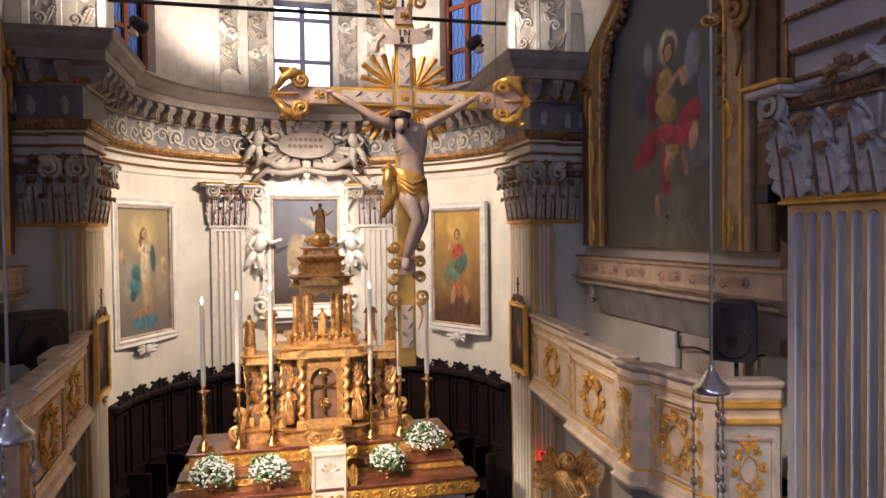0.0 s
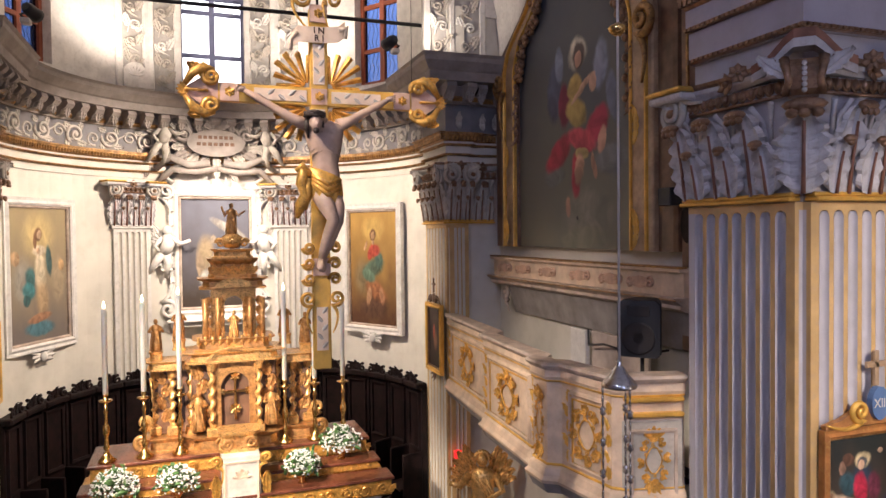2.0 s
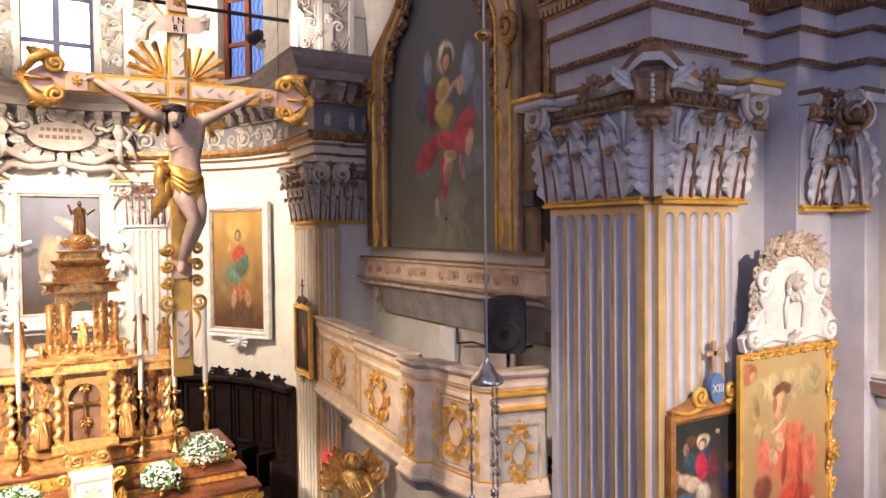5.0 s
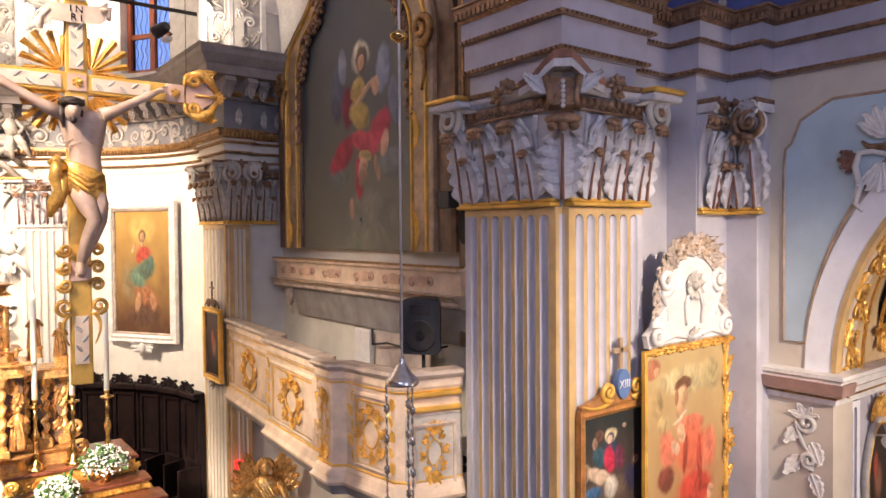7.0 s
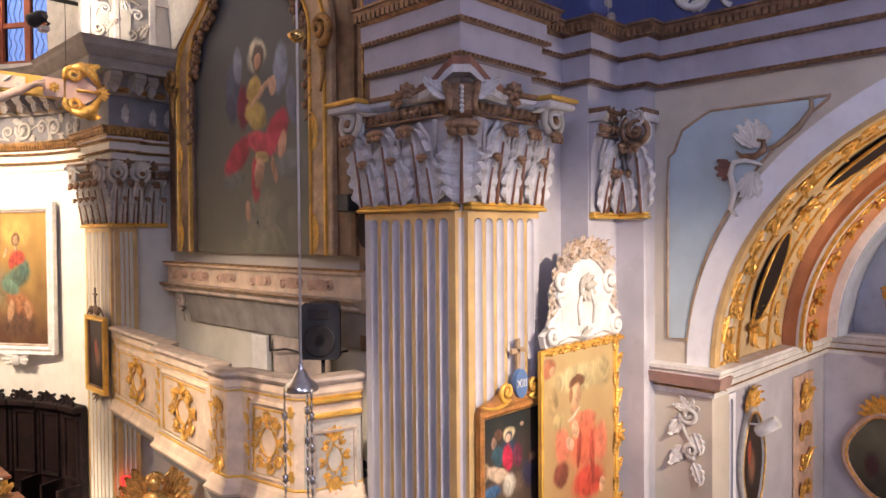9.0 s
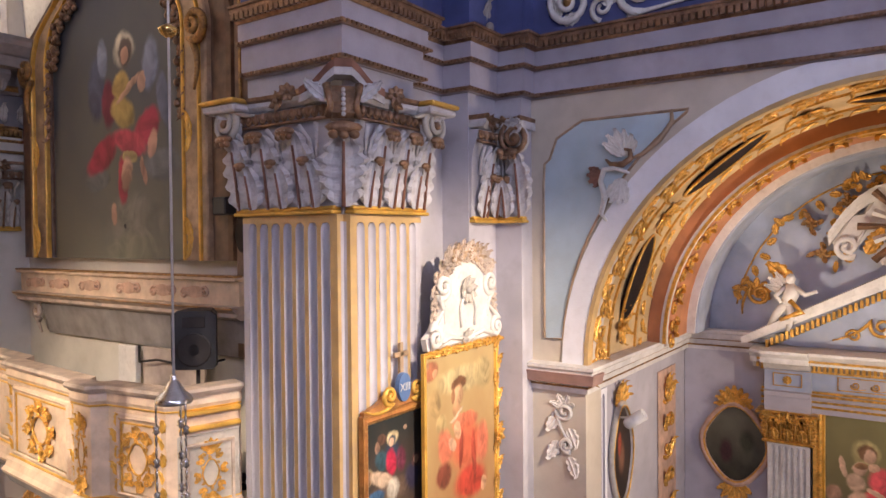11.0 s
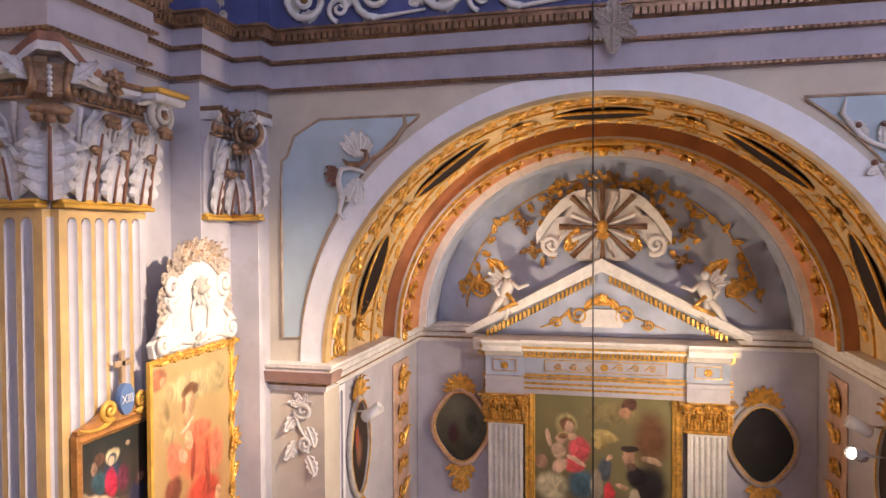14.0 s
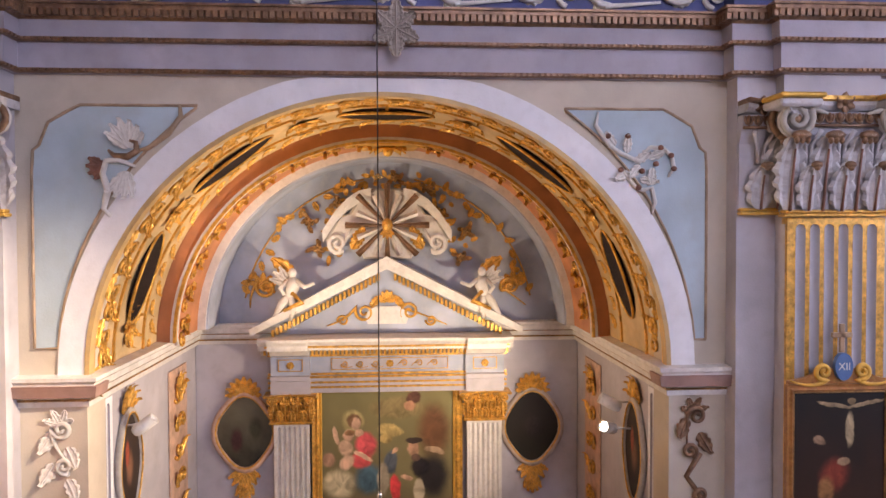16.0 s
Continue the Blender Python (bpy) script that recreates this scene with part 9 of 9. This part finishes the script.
for k in range(26):
    a = radians(-28 + 236 * k / 25)
    d = 0.78 + 0.16 * random.uniform(-1, 1)
    b = at_mesh(CH @ Matrix.Translation((d * 1.12 * math.cos(a), 5.0 + d * 0.78 * math.sin(a), -3.13)))
    for j in range(4):
        b.leaf(0.05 * math.cos(2 * j + k), 0.05 * math.sin(2 * j + k), 0.02, 0.06, random.uniform(0.08, 0.14), 1.6 * j + k, 0.5, 3, 0.45)
    if k % 3 == 0:
        b.rosette(0, 0, 0.05, 0.07, 6)
    b.link("gilt_foliage", M_GOLD if k % 3 else M_OLDGOLD, gl)
for s, u in ((-1, -1.17), (1, 1.14)):
    b = at_mesh(CH @ Matrix.Translation((u, 3.93, -2.86)))
    flying_figure(b, 0.70, -s)
    b.slot = 1
    b.leaf(0, 0.55, -0.03, 0.18, 0.34, -s * 0.9, 0.3, 3, 0.2)
    b.tube([(0, 0.34, 0.14), (-s * 0.12, 0.22, 0.16), (s * 0.1, 0.12, 0.15)], [0.03, 0.04, 0.02], 6)
    b.link("putto_statue", [M_WHITE, M_GOLD], label="white stucco putto with gilt cloth seated on the pediment", category="statue", group="chapel putti")
# lunette ornament
ln = thing("lunette_ornament", CH @ Matrix.Translation((0, SPR, -3.14)), "gilt foliage border in the blue-grey lunette", "ornament")
b = at_mesh(CH @ Matrix.Translation((0, 0, -3.146)))
for s in (1, -1):
    for k in range(16):
        a = radians(12 + k * 4.6)
        b.leaf(s * 1.80 * math.cos(a), SPR + 1.80 * math.sin(a), 0.01, 0.08, 0.14, s * (a - 1.0) * 0.8 + k, 0.4, 3, 0.3)
    b.tube([(s * 1.84 * math.cos(radians(10 + 5 * k)), SPR + 1.84 * math.sin(radians(10 + 5 * k)), 0.0) for k in range(15)], 0.012, 5)
    b.scroll(s * 1.55, SPR + 0.45, 0, 0.13, 1.6, 0, s, 0.025, tail=(s * 1.75, SPR + 0.2))
    b.spray(s * 1.6, SPR + 0.45, 0.0, 0.22, 6, s * 0.4, 3.0, 0.4)
b.link("foliage", M_GOLD, ln)
# gilt foliage and dark ovals on the vault's bands
vb = thing("vault_ornament", CH @ Matrix.Translation((0, SPR + RAD, -0.8)), "gilt foliage and dark ovals on the chapel vault", "ornament")


def on_vault(a, w, r):
    """Frame on the vault's underside at angle a: u along the arch, v into the nave, w inwards."""
    c, s = math.cos(a), math.sin(a)
    return CH @ Matrix(((-s, 0, -c, r * WIDE * c), (c, 0, -s, SPR + r * LOW * s), (0, 1, 0, w), (0, 0, 0, 1)))


for k in range(36):
    a = radians(3 + k * 5)
    q = 1 if k % 2 else -1
    b = at_mesh(on_vault(a, -0.28, RAD - 0.002))
    b.scroll(0, 0, 0, 0.08, 1.4, 0.4, q, 0.016)
    b.link("gilt_scroll", M_GOLD, vb)
    at_mesh(on_vault(a, -0.24, RAD - 0.002)).leaf(0.05, 0.02 * q, 0, 0.15, 0.27, -1.57 + 0.5 * q, 0.4, 3, 0.25).link("gilt_leaf", M_GOLD, vb)
    b = at_mesh(on_vault(a + 0.02, -2.05, 2.168))
    b.leaf(0, -0.15, 0, 0.16, 0.3, 0.6 * q, 0.4, 4, 0.25)
    b.scroll(0.05, 0.1, 0, 0.08, 1.4, 0.4, q, 0.018)
    b.link("gilt_leaf", M_GOLD, vb)
    at_mesh(on_vault(a, -1.42, RAD - 0.002)).leaf(0, 0, 0, 0.1, 0.18, -1.57 + 0.4 * q, 0.4, 3, 0.25).link("gilt_leaf", M_GOLD, vb)
el = [(0.44 * math.cos(2 * math.pi * i / 24), 0.19 * math.sin(2 * math.pi * i / 24)) for i in range(24)]
for deg, gap in ((19, 17), (53, 18.5), (90, 18.5), (127, 17), (161, 12)):
    a = radians(deg)
    o = at_mesh(on_vault(a, -0.86, RAD - 0.04)).prism(el, -0.03, 0.01).link("dark_oval", M_DARKWOOD, vb)
    b = at_mesh(on_vault(a, -0.86, RAD - 0.04))
    b.tube([(u * 1.03, v * 1.03, 0.012) for u, v in el + el[:2]], 0.014, 6)
    b.link("oval_frame", M_GOLD, o)
    b = at_mesh(on_vault(a + radians(gap), -0.86, RAD - 0.004))
    b.spray(0, 0, 0, 0.24, 7, 0, 5.2, 0.4)
    b.rosette(0, 0, 0.01, 0.08, 6)
    b.link("gilt_spray", M_GOLD, vb)
b = at_mesh(CH)
for w0, w1, rr in ((-0.10, -0.07, RAD - 0.02), (-0.52, -0.49, RAD - 0.02), (-1.24, -1.21, RAD - 0.02), (-1.64, -1.60, 2.12)):
    b.prism(half_ring(rr) + list(reversed(half_ring(rr + 0.03))), w0, w1)
b.link("gilt_ribs", M_GOLD, vb)
b = at_mesh(on_vault(math.pi / 2, -2.1, 2.165))
b.prism([(-0.3, -0.35), (0.3, -0.35), (0.36, 0.3), (-0.36, 0.3)], 0, 0.04)
b.rosette(0, 0, 0.04, 0.22, 8)
b.link("key_ornament", M_OCHRE, vb)

# spot cans in the chapel
for u, v, w, t, lit, lab in ((-2.2, 3.25, -0.75, (6.9, -1.5, 6.0), False, "white can spotlight on the chapel jamb"), (2.16, 3.32, -0.95, (7.4, 2.0, 5.5), False, "white can spotlight above a lit one"), (2.16, 3.06, -0.95, (4.0, 0.9, 4.3), True, "lit white can spotlight facing the nave")):
    p = CH @ Vector((u, v, w))
    sp = thing("can_spotlight", Matrix.Translation(p), lab, "spotlight", "chapel spotlights")
    b = at_mesh(look(p, t))
    b.lathe([(0.04, 0.14), (0.055, 0.12), (0.058, -0.08), (0.052, -0.08), (0.045, -0.04)], 16)
    b.link("can", M_WHITE, sp)
    b = at_mesh(look(p, t)).lathe([(0.046, -0.052), (0.03, -0.055), (0.002, -0.056)], 14)
    b.link("lens", M_BULB if lit else M_SILVER, sp)
    q = CH @ Vector((JX * (1 if u > 0 else -1) * 1.005, v - 0.02, w))
    Mesh().tube([tuple(p), tuple(q)], 0.012, 6).link("arm", M_WHITE, sp)

# chapel lamp on its long wire
x, y = 5.2, 0.14
l = thing("hanging_lamp", (x, y, 2.98), "silver hanging lamp on a thin wire before the chapel", "lamp")
Mesh().tube([(x, y, 2.98), (x, y, 11.2)], 0.0055, 5).link("wire", M_IRON, l)
Mesh().lathe([(0.006, 0.03), (0.03, 0.012), (0.045, 0.0), (0.03, -0.01)], 12, (x, y, 5.4)).link("counterweight", M_BRASS, l)
Mesh().lathe([(0.012, 0.14), (0.02, 0.11), (0.014, 0.08), (0.035, 0.05), (0.045, 0.02), (0.065, -0.01), (0.07, -0.03), (0.05, -0.03)], 16, (x, y, 2.92)).link("canopy", M_SILVER, l)
for k in range(3):
    a = 2.094 * k
    Mesh().tube([(x + 0.06 * math.cos(a), y + 0.06 * math.sin(a), 2.89), (x + 0.09 * math.cos(a), y + 0.09 * math.sin(a), 2.35)], 0.005, 5).link("chain", M_SILVER, l)
Mesh().lathe([(0.02, -0.12), (0.07, -0.05), (0.1, 0.03), (0.09, 0.08)], 14, (x, y, 2.3)).link("bowl", M_SILVER, l)
